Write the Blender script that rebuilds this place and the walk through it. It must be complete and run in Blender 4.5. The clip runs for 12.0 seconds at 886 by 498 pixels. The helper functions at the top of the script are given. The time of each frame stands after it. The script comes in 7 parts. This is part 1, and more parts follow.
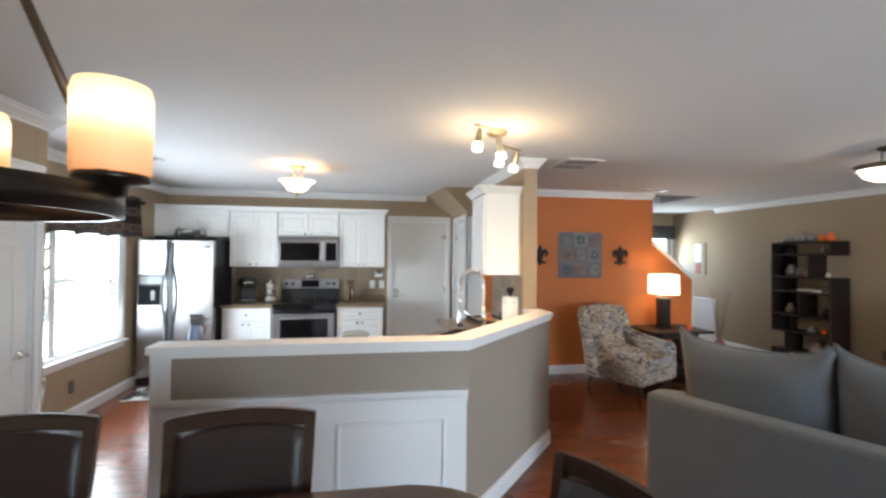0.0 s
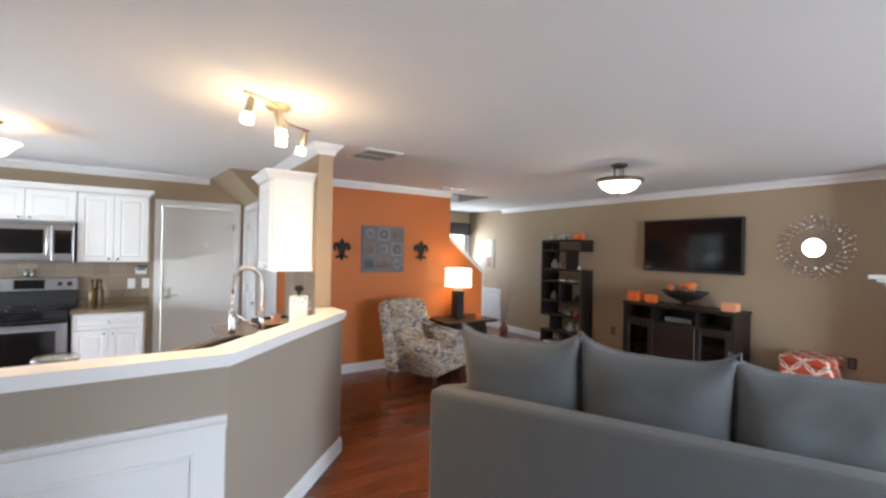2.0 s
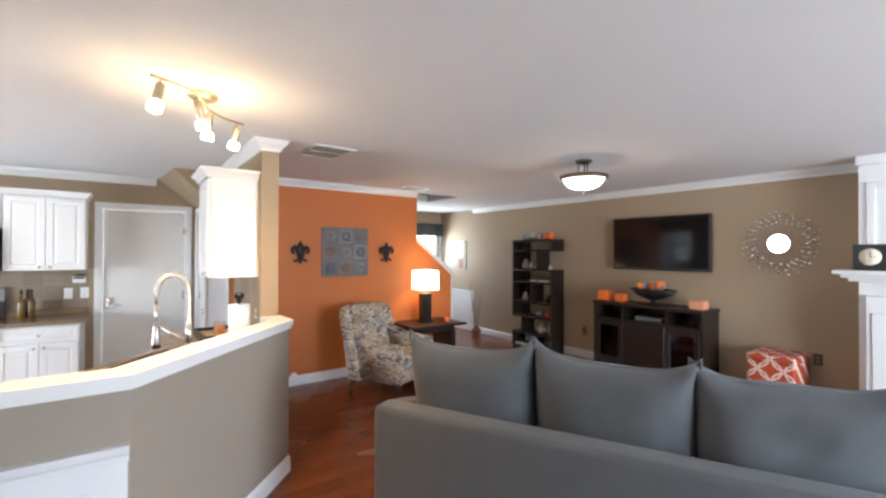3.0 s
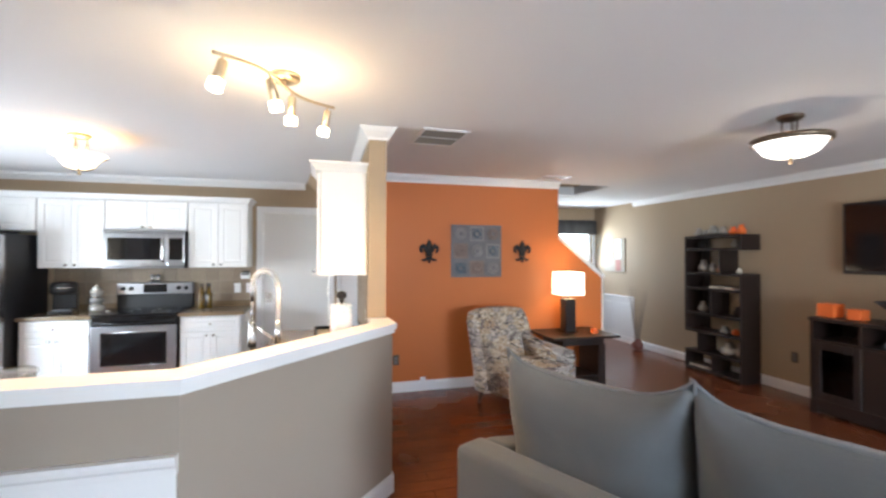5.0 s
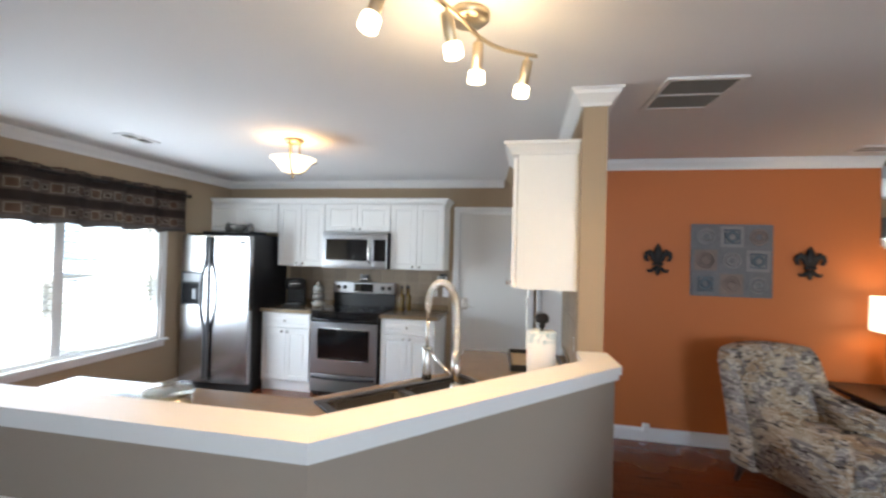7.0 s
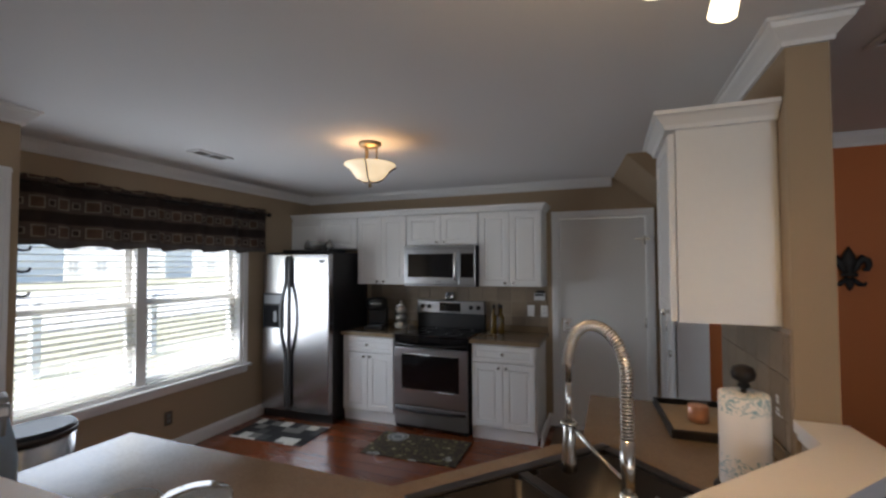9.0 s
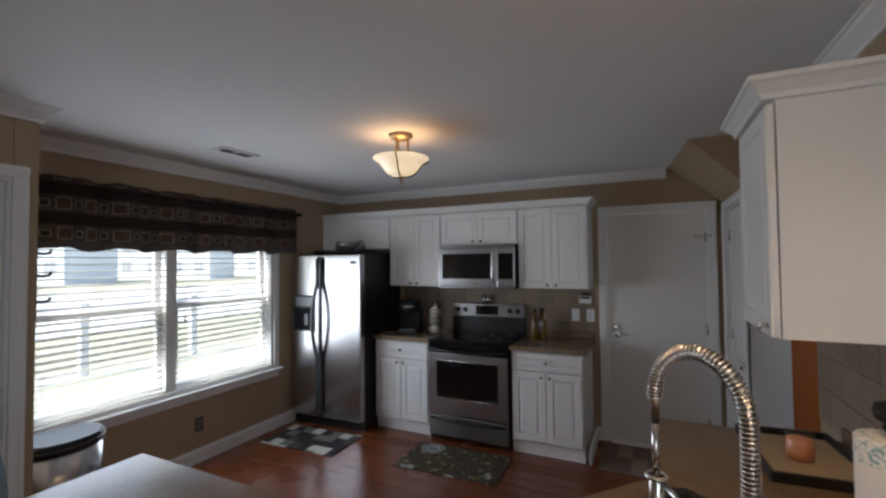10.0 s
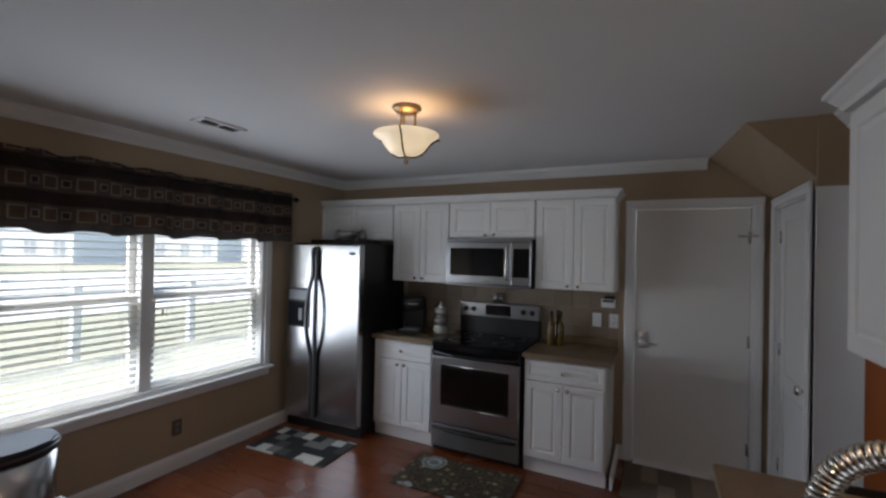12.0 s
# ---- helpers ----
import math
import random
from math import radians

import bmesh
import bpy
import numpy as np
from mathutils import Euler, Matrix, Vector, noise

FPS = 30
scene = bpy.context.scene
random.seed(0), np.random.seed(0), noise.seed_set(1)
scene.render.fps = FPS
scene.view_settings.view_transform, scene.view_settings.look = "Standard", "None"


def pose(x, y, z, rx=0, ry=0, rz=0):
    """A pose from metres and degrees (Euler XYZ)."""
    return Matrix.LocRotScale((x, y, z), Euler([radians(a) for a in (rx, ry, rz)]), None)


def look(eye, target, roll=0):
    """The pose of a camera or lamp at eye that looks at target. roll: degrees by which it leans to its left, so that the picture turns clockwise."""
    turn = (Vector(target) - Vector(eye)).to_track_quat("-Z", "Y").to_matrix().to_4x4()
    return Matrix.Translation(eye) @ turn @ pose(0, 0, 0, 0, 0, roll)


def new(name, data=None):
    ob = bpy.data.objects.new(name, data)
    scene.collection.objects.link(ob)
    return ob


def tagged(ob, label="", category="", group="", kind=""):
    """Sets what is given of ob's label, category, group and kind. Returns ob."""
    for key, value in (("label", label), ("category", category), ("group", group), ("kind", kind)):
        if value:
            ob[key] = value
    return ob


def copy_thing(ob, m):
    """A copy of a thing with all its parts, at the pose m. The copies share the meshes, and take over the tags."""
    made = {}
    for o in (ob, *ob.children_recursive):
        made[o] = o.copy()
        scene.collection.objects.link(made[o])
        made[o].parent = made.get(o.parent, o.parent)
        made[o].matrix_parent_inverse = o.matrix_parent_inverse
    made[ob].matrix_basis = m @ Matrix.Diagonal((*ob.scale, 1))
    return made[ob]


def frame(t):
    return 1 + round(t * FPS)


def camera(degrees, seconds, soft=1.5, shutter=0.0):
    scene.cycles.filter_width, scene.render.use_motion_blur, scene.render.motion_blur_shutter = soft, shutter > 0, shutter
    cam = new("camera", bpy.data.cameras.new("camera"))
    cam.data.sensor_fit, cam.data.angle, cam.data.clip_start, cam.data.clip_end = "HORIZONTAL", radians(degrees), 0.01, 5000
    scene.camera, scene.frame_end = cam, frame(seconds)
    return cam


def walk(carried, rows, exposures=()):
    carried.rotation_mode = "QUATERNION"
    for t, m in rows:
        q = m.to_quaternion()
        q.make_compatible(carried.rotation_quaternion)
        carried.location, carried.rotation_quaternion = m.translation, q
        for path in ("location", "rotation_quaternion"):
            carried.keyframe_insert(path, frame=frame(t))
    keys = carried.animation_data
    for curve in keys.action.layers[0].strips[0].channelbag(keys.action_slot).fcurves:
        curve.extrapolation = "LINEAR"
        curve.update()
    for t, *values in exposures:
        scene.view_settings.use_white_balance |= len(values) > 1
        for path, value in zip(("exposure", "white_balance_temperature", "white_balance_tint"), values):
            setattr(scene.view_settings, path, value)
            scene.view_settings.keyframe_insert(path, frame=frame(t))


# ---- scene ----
cam = camera(91.5, 12.0, soft=2.5, shutter=0.4)
PATH = [
    (0, (1.274, 1.742, 1.571), (1.604, 3.715, 1.597), 0.5),
    (0.5, (1.307, 1.754, 1.565), (1.844, 3.681, 1.592), 0.7),
    (1, (1.346, 1.78, 1.576), (2.103, 3.63, 1.601), 0.7),
    (1.5, (1.456, 1.798, 1.577), (2.412, 3.555, 1.597), 0.5),
    (2, (1.54, 1.933, 1.584), (2.645, 3.6, 1.59), 1.1),
    (2.5, (1.698, 1.911, 1.585), (2.855, 3.542, 1.597), 0.1),
    (2.7, (1.744, 1.94, 1.59), (2.928, 3.552, 1.602), 0.2),
    (4.3, (2.174, 2.204, 1.548), (3.095, 3.98, 1.57), -0.0),
    (4.5, (2.236, 2.256, 1.557), (3.053, 4.081, 1.574), -0.0),
    (5, (2.339, 2.366, 1.544), (2.863, 4.296, 1.568), 0.1),
    (5.5, (2.381, 2.547, 1.547), (2.677, 4.525, 1.565), 0.8),
    (6, (2.391, 2.759, 1.56), (2.485, 4.756, 1.573), 1.4),
    (6.5, (2.386, 2.95, 1.572), (2.251, 4.945, 1.586), 1.6),
    (7, (2.362, 3.123, 1.571), (1.979, 5.086, 1.596), 1.5),
    (7.2, (2.338, 3.182, 1.571), (1.858, 5.123, 1.602), 1.5),
    (8.8, (2.093, 3.637, 1.617), (1.398, 5.512, 1.674), 0.0),
    (9, (2.063, 3.664, 1.62), (1.341, 5.528, 1.685), -0.2),
    (9.5, (2.012, 3.796, 1.624), (1.197, 5.621, 1.692), -0.6),
    (10, (1.944, 3.893, 1.634), (1.08, 5.695, 1.696), -0.5),
    (10.5, (1.871, 3.978, 1.649), (1.051, 5.801, 1.701), 0.0),
    (11, (1.828, 4.093, 1.661), (1.006, 5.915, 1.694), 0.4),
    (11.5, (1.777, 4.185, 1.669), (0.94, 6.001, 1.687), 0.8),
    (12, (1.761, 4.247, 1.661), (0.866, 6.036, 1.682), 1.3),
]
EXPOSURES = [(0.0, 2.98, 6050, 6), (2.5, 3.33, 6120, 10), (4.5, 3.46, 6050, 9), (5.5, 3.34, 5950, 8), (6.5, 2.93, 5980, 7), (7.2, 2.73, 6000, 7), (8.8, 1.34, 6300, 12), (10.0, 1.14, 6180, 12), (12.0, 0.95, 6120, 12)]
walk(cam, [(t, look(eye, target, roll)) for t, eye, target, roll in PATH],
     exposures=EXPOSURES)

# ---- world, sun and daylight ----
world = bpy.data.worlds.new("world")
scene.world = world
world.use_nodes = True
wn = world.node_tree
sky = wn.nodes.new("ShaderNodeTexSky")
sky.sky_type = 'NISHITA'
sky.sun_disc = False
sky.sun_elevation, sky.sun_rotation = radians(55), radians(204)
wn.nodes["Background"].inputs["Strength"].default_value = 0.15
wn.links.new(sky.outputs[0], wn.nodes["Background"].inputs["Color"])


def lamp(name, kind, m, energy, color, **more):
    data = bpy.data.lights.new(name, kind)
    data.energy, data.color = energy, color
    for key, value in more.items():
        if key == "size":
            data.size = value
        elif key == "size_y":
            data.shape, data.size_y = 'RECTANGLE', value
        elif key == "radius":
            data.shadow_soft_size = value
        elif key == "angle":
            data.angle = value
        elif key == "cone":
            data.spot_size, data.spot_blend = value, 0.8
    ob = new(name, data)
    ob.matrix_world = m
    return ob


WARM, DAY = (1.0, 0.58, 0.25), (0.86, 0.93, 1.0)
lamp("sun", 'SUN', look((-8, -18, 28), (0, 0, 0)), 5.0, (1.0, 0.95, 0.88), angle=radians(0.5))
lamp("window_daylight", 'AREA', look((-1.43, 6.06, 1.17), (1.5, 6.06, 0.62)), 10.0, DAY, size=1.9, size_y=1.0)
# added lamp at an assumed patio door; supplies the daylight from behind
lamp("assumed_patio_daylight", 'AREA', look((4.5, -1.42, 1.10), (4.5, 3.0, 1.25)), 25, (0.80, 0.89, 1.0), size=2.2, size_y=2.0)
lamp("foyer_daylight", 'AREA', look((6.87, 9.66, 1.66), (6.6, 6.0, 1.0)), 3.2, DAY, size=0.95, size_y=0.7)


# ---- materials ----
def nodes_of(name):
    mat = bpy.data.materials.new(name)
    mat.use_nodes = True
    return mat, mat.node_tree, mat.node_tree.nodes["Principled BSDF"]


def add(tree, kind, **values):
    node = tree.nodes.new("ShaderNode" + kind)
    for key, value in values.items():
        node.inputs[key.replace("_", " ")].default_value = value
    return node


def mix(tree, fac, a, b, blend="MIX"):
    node = tree.nodes.new("ShaderNodeMix")
    node.data_type, node.blend_type = "RGBA", blend
    for sock, value in ((node.inputs[0], fac), (node.inputs[6], a), (node.inputs[7], b)):
        if isinstance(value, bpy.types.NodeSocket):
            tree.links.new(value, sock)
        else:
            sock.default_value = value if not isinstance(value, tuple) else (*value, 1.0)[:4]
    return node.outputs[2]


def calc(tree, op, a, b=0.0, c=0.0):
    node = tree.nodes.new("ShaderNodeMath")
    node.operation = op
    for sock, value in zip(node.inputs, (a, b, c)):
        if isinstance(value, bpy.types.NodeSocket):
            tree.links.new(value, sock)
        else:
            sock.default_value = value
    return node.outputs[0]


def place(tree, scale=(1, 1, 1), kind="Object"):
    co = tree.nodes.new("ShaderNodeTexCoord")
    mp = tree.nodes.new("ShaderNodeMapping")
    mp.inputs["Scale"].default_value = scale
    tree.links.new(co.outputs[kind], mp.inputs["Vector"])
    return mp.outputs[0]


def ramp(tree, fac, stops):
    node = tree.nodes.new("ShaderNodeValToRGB")
    while len(node.color_ramp.elements) < len(stops):
        node.color_ramp.elements.new(0.5)
    for el, (pos, col) in zip(node.color_ramp.elements, stops):
        el.position, el.color = pos, (*col, 1.0) if len(col) == 3 else col
    tree.links.new(fac, node.inputs[0])
    return node.outputs[0]


def surface(name, color, rough=0.5, metal=0.0, grain=60.0, vary=0.08, stain=1.2, bump=0.05, stretch=(1, 1, 1), coat=0.0, sheen=0.0, per_piece=0.0):
    """A plain surface with variation at a small and a large scale, fine relief and uneven gloss."""
    mat, tree, bsdf = nodes_of(name)
    co = place(tree, stretch)
    fine = add(tree, "TexNoise", Scale=grain, Detail=4.0)
    broad = add(tree, "TexNoise", Scale=stain, Detail=3.0)
    for n in (fine, broad):
        tree.links.new(co, n.inputs["Vector"])
    dark = tuple(c * (1 - vary * 1.6) for c in color)
    light = tuple(min(1, c * (1 + vary)) for c in color)
    a = mix(tree, fine.outputs[0], dark, light)
    b = mix(tree, broad.outputs[0], tuple(c * (1 - vary) for c in color), light)
    out = mix(tree, 0.5, a, b)
    if per_piece:
        info = tree.nodes.new("ShaderNodeObjectInfo")
        out = mix(tree, 1.0, out, ramp(tree, info.outputs["Random"], [(0, (1 - per_piece,) * 3), (1, (1.0, 1.0, 1.0))]), "MULTIPLY")
    tree.links.new(out, bsdf.inputs["Base Color"])
    tree.links.new(calc(tree, "MULTIPLY_ADD", broad.outputs[0], 0.16, rough - 0.08), bsdf.inputs["Roughness"])
    bsdf.inputs["Metallic"].default_value = metal
    bsdf.inputs["Coat Weight"].default_value = coat
    bsdf.inputs["Sheen Weight"].default_value = sheen
    if bump:
        bp = add(tree, "Bump", Strength=bump, Distance=0.01)
        tree.links.new(fine.outputs[0], bp.inputs["Height"])
        tree.links.new(bp.outputs[0], bsdf.inputs["Normal"])
    return mat


def glowing(name, color, strength, base=(0.9, 0.9, 0.85), cloud=0.3):
    mat, tree, bsdf = nodes_of(name)
    bsdf.inputs["Base Color"].default_value = (*base, 1)
    bsdf.inputs["Emission Color"].default_value = (*color, 1)
    bsdf.inputs["Roughness"].default_value = 0.4
    n = add(tree, "TexNoise", Scale=14.0, Detail=3.0)
    tree.links.new(place(tree), n.inputs["Vector"])
    tree.links.new(calc(tree, "MULTIPLY_ADD", n.outputs[0], cloud * strength, (1 - cloud / 2) * strength), bsdf.inputs["Emission Strength"])
    return mat


def candle_glass(name):
    """A frosted amber shade, brightest at the height of its bulb."""
    mat, tree, bsdf = nodes_of(name)
    co = tree.nodes.new("ShaderNodeTexCoord")
    sep = tree.nodes.new("ShaderNodeSeparateXYZ")
    tree.links.new(co.outputs["Generated"], sep.inputs[0])
    tree.links.new(ramp(tree, sep.outputs[2], [(0.0, (1.0, 0.33, 0.09)), (0.38, (1.0, 0.5, 0.18)), (0.62, (1.0, 0.80, 0.48)), (1.0, (1.0, 0.66, 0.3))]), bsdf.inputs["Emission Color"])
    bsdf.inputs["Base Color"].default_value = (0.85, 0.6, 0.35, 1)
    tree.links.new(calc(tree, "MULTIPLY_ADD", ramp(tree, sep.outputs[2], [(0.0, (0.1,) * 3), (0.35, (0.25,) * 3), (0.68, (1.0,) * 3), (1.0, (0.5,) * 3)]), 0.21, 0.06), bsdf.inputs["Emission Strength"])
    return mat


def glass(name, tint=(1, 1, 1), clear=0.9):
    mat, tree, bsdf = nodes_of(name)
    see = add(tree, "BsdfTransparent", Color=(*tint, 1))
    gloss = add(tree, "BsdfGlossy", Roughness=0.02)
    m = tree.nodes.new("ShaderNodeMixShader")
    m.inputs[0].default_value = 1 - clear
    tree.links.new(see.outputs[0], m.inputs[1])
    tree.links.new(gloss.outputs[0], m.inputs[2])
    tree.links.new(m.outputs[0], tree.nodes["Material Output"].inputs[0])
    return mat


def planks(name):
    """Narrow reddish boards with a satin finish, running along x."""
    mat, tree, bsdf = nodes_of(name)
    co = place(tree)
    brick = tree.nodes.new("ShaderNodeTexBrick")
    brick.offset = 0.37
    for key, value in (("Scale", 1.0), ("Mortar Size", 0.0016), ("Brick Width", 1.15), ("Row Height", 0.125), ("Bias", 0.0)):
        brick.inputs[key].default_value = value
    brick.inputs["Color1"].default_value = (0.185, 0.053, 0.019, 1)
    brick.inputs["Color2"].default_value = (0.13, 0.036, 0.013, 1)
    brick.inputs["Mortar"].default_value = (0.05, 0.014, 0.007, 1)
    tree.links.new(co, brick.inputs["Vector"])
    grain = add(tree, "TexNoise", Scale=9.0, Detail=6.0, Distortion=0.6)
    tree.links.new(place(tree, (0.7, 9, 1)), grain.inputs["Vector"])
    broad = add(tree, "TexNoise", Scale=1.1, Detail=2.0)
    tree.links.new(co, broad.inputs["Vector"])
    c = mix(tree, 0.6, brick.outputs[0], ramp(tree, grain.outputs[0], [(0.3, (0.55, 0.5, 0.5)), (0.7, (1.15, 1.1, 1.05))]), "MULTIPLY")
    tree.links.new(c, bsdf.inputs["Base Color"])
    tree.links.new(calc(tree, "MULTIPLY_ADD", broad.outputs[0], 0.12, 0.2), bsdf.inputs["Roughness"])
    bsdf.inputs["Coat Weight"].default_value = 0.12
    bsdf.inputs["Coat Roughness"].default_value = 0.15
    bp = add(tree, "Bump", Strength=0.12, Distance=0.004)
    tree.links.new(calc(tree, "MULTIPLY_ADD", grain.outputs[0], 0.25, brick.outputs[1]), bp.inputs["Height"])
    bp.invert = True
    tree.links.new(bp.outputs[0], bsdf.inputs["Normal"])
    return mat


def brushed(name, color, rough, axis):
    """Brushed metal; the brush lines run along the other axes."""
    mat, tree, bsdf = nodes_of(name)
    st = [2.0, 2.0, 2.0]
    st[axis] = 420.0
    n = add(tree, "TexNoise", Scale=1.0, Detail=2.0)
    tree.links.new(place(tree, tuple(st)), n.inputs["Vector"])
    tree.links.new(mix(tree, n.outputs[0], tuple(c * 0.94 for c in color), color), bsdf.inputs["Base Color"])
    tree.links.new(calc(tree, "MULTIPLY_ADD", n.outputs[0], 0.05, rough - 0.025), bsdf.inputs["Roughness"])
    bsdf.inputs["Metallic"].default_value = 1.0
    return mat


def cells(tree, vec, k):
    """Centred cell coordinates and cell corner of a grid with k cells a metre."""
    sc = tree.nodes.new("ShaderNodeVectorMath")
    sc.operation = "MULTIPLY"
    sc.inputs[1].default_value = k
    tree.links.new(vec, sc.inputs[0])
    fl = tree.nodes.new("ShaderNodeVectorMath")
    fl.operation = "FLOOR"
    tree.links.new(sc.outputs[0], fl.inputs[0])
    fr = tree.nodes.new("ShaderNodeVectorMath")
    fr.operation = "FRACTION"
    tree.links.new(sc.outputs[0], fr.inputs[0])
    sep = tree.nodes.new("ShaderNodeSeparateXYZ")
    tree.links.new(fr.outputs[0], sep.inputs[0])
    return fl.outputs[0], sep


def squares_cloth(name):
    """Woven dark brown cloth with banded rows of large and small tan squares (valance; x along, z up)."""
    mat, tree, bsdf = nodes_of(name)
    vec = place(tree)
    sep = tree.nodes.new("ShaderNodeSeparateXYZ")
    tree.links.new(vec, sep.inputs[0])
    step, rise = 0.165, 0.188
    row = calc(tree, "MULTIPLY", calc(tree, "SUBTRACT", sep.outputs[2], 1.742), 1 / rise)
    shift = calc(tree, "MULTIPLY", calc(tree, "FLOOR", row), 0.04)
    fx = calc(tree, "FRACT", calc(tree, "ADD", calc(tree, "MULTIPLY", sep.outputs[0], 1 / step), shift))
    dz = calc(tree, "MULTIPLY", calc(tree, "ABSOLUTE", calc(tree, "SUBTRACT", calc(tree, "FRACT", row), 0.5)), rise)
    c = mix(tree, calc(tree, "LESS_THAN", dz, 0.056), (0.055, 0.039, 0.032), (0.145, 0.108, 0.088))
    c = mix(tree, calc(tree, "LESS_THAN", sep.outputs[2], 1.785), c, (0.17, 0.15, 0.14))
    for centre, half, line, fill in ((0.32, 0.040, 0.008, (0.16, 0.098, 0.066)), (0.82, 0.023, 0.007, (0.075, 0.052, 0.042))):
        dx = calc(tree, "MULTIPLY", calc(tree, "ABSOLUTE", calc(tree, "SUBTRACT", fx, centre)), step)
        d = calc(tree, "MAXIMUM", dx, dz)
        c = mix(tree, calc(tree, "LESS_THAN", d, half), c, (0.36, 0.30, 0.24))
        c = mix(tree, calc(tree, "LESS_THAN", d, half - line), c, fill)
    weave = add(tree, "TexNoise", Scale=240.0, Detail=1.0)
    worn = add(tree, "TexNoise", Scale=9.0, Detail=3.0)
    tree.links.new(vec, weave.inputs["Vector"])
    tree.links.new(vec, worn.inputs["Vector"])
    c = mix(tree, 0.5, c, ramp(tree, weave.outputs[0], [(0.3, (0.7,) * 3), (0.7, (1.1,) * 3)]), "MULTIPLY")
    c = mix(tree, 0.8, c, ramp(tree, worn.outputs[0], [(0.3, (0.6,) * 3), (0.7, (1.15,) * 3)]), "MULTIPLY")
    tree.links.new(c, bsdf.inputs["Base Color"])
    bsdf.inputs["Roughness"].default_value = 0.85
    bp = add(tree, "Bump", Strength=0.2, Distance=0.003)
    tree.links.new(weave.outputs[0], bp.inputs["Height"])
    tree.links.new(bp.outputs[0], bsdf.inputs["Normal"])
    return mat


def blocks_linen(name):
    """Linen print of tan and grey patches with cream brush loops and short dark strokes."""
    mat, tree, bsdf = nodes_of(name)
    vec = place(tree, (1, 1, 1.5))
    v = add(tree, "TexVoronoi", Scale=7.5, Randomness=1.0)
    v.distance = "CHEBYCHEV"
    tree.links.new(vec, v.inputs["Vector"])
    sep = tree.nodes.new("ShaderNodeSeparateColor")
    tree.links.new(v.outputs["Color"], sep.inputs[0])
    c = ramp(tree, sep.outputs[0], [(0.0, (0.42, 0.34, 0.25)), (0.22, (0.30, 0.28, 0.275)), (0.45, (0.50, 0.43, 0.34)), (0.62, (0.36, 0.26, 0.17)), (0.76, (0.38, 0.35, 0.335)), (0.9, (0.47, 0.385, 0.28))])
    tree.nodes[-1].color_ramp.interpolation = "CONSTANT"
    for seed, scale, long, low, high, tone in ((0.0, 9.0, 2.2, 0.47, 0.525, (0.68, 0.64, 0.56)), (7.0, 10.5, 1.4, 0.61, 1.0, (0.17, 0.15, 0.145)), (3.0, 12.5, 3.4, 0.625, 1.0, (0.028, 0.022, 0.02))):
        n = add(tree, "TexNoise", Scale=scale, Detail=1.5, Distortion=1.0)
        mp = tree.nodes.new("ShaderNodeMapping")
        mp.inputs["Scale"].default_value = (1, 1, long)
        mp.inputs["Location"].default_value = (seed, seed * 1.7, seed)
        tree.links.new(vec, mp.inputs["Vector"])
        tree.links.new(mp.outputs[0], n.inputs["Vector"])
        c = mix(tree, calc(tree, "MULTIPLY", calc(tree, "GREATER_THAN", n.outputs[0], low), calc(tree, "LESS_THAN", n.outputs[0], high)), c, tone)
    w = add(tree, "TexNoise", Scale=200.0, Detail=1.0)
    tree.links.new(vec, w.inputs["Vector"])
    tree.links.new(mix(tree, 0.5, c, ramp(tree, w.outputs[0], [(0.3, (0.7,) * 3), (0.7, (1.1,) * 3)]), "MULTIPLY"), bsdf.inputs["Base Color"])
    bsdf.inputs["Roughness"].default_value = 0.85
    bp = add(tree, "Bump", Strength=0.2, Distance=0.003)
    tree.links.new(w.outputs[0], bp.inputs["Height"])
    tree.links.new(bp.outputs[0], bsdf.inputs["Normal"])
    return mat


def sep_z(tree, vec):
    sep = tree.nodes.new("ShaderNodeSeparateXYZ")
    tree.links.new(vec, sep.inputs[0])
    return sep.outputs[2]


def patches(name, k, stops, rough=0.9, pile=160.0):
    """Woven patchwork of rectangles in a few tones."""
    mat, tree, bsdf = nodes_of(name)
    vec = place(tree)
    corner, sep = cells(tree, vec, k)
    rnd = add(tree, "TexWhiteNoise")
    tree.links.new(corner, rnd.inputs["Vector"])
    node = ramp(tree, rnd.outputs[0], stops)
    tree.nodes[-1].color_ramp.interpolation = "CONSTANT"
    n = add(tree, "TexNoise", Scale=pile, Detail=2.0)
    tree.links.new(vec, n.inputs["Vector"])
    tree.links.new(mix(tree, 0.6, node, ramp(tree, n.outputs[0], [(0.3, (0.6,) * 3), (0.7, (1.15,) * 3)]), "MULTIPLY"), bsdf.inputs["Base Color"])
    bsdf.inputs["Roughness"].default_value = rough
    bp = add(tree, "Bump", Strength=0.4, Distance=0.004)
    tree.links.new(n.outputs[0], bp.inputs["Height"])
    tree.links.new(bp.outputs[0], bsdf.inputs["Normal"])
    return mat


WALL = surface("tan wall paint", (0.395, 0.302, 0.200), 0.75, grain=180, vary=0.05, bump=0.06)
HALF = surface("taupe wall paint", (0.335, 0.282, 0.232), 0.7, grain=180, vary=0.05, bump=0.06)
ORANGE = surface("burnt orange wall paint", (0.54, 0.155, 0.032), 0.6, grain=180, vary=0.06, bump=0.06)
CEIL = surface("ceiling paint", (0.78, 0.78, 0.79), 0.85, grain=140, vary=0.03, bump=0.08)
TRIM = surface("white trim paint", (0.80, 0.80, 0.80), 0.38, grain=90, vary=0.03, bump=0.02)
DOORW = surface("white door paint", (0.76, 0.75, 0.73), 0.42, grain=70, vary=0.04, bump=0.03)
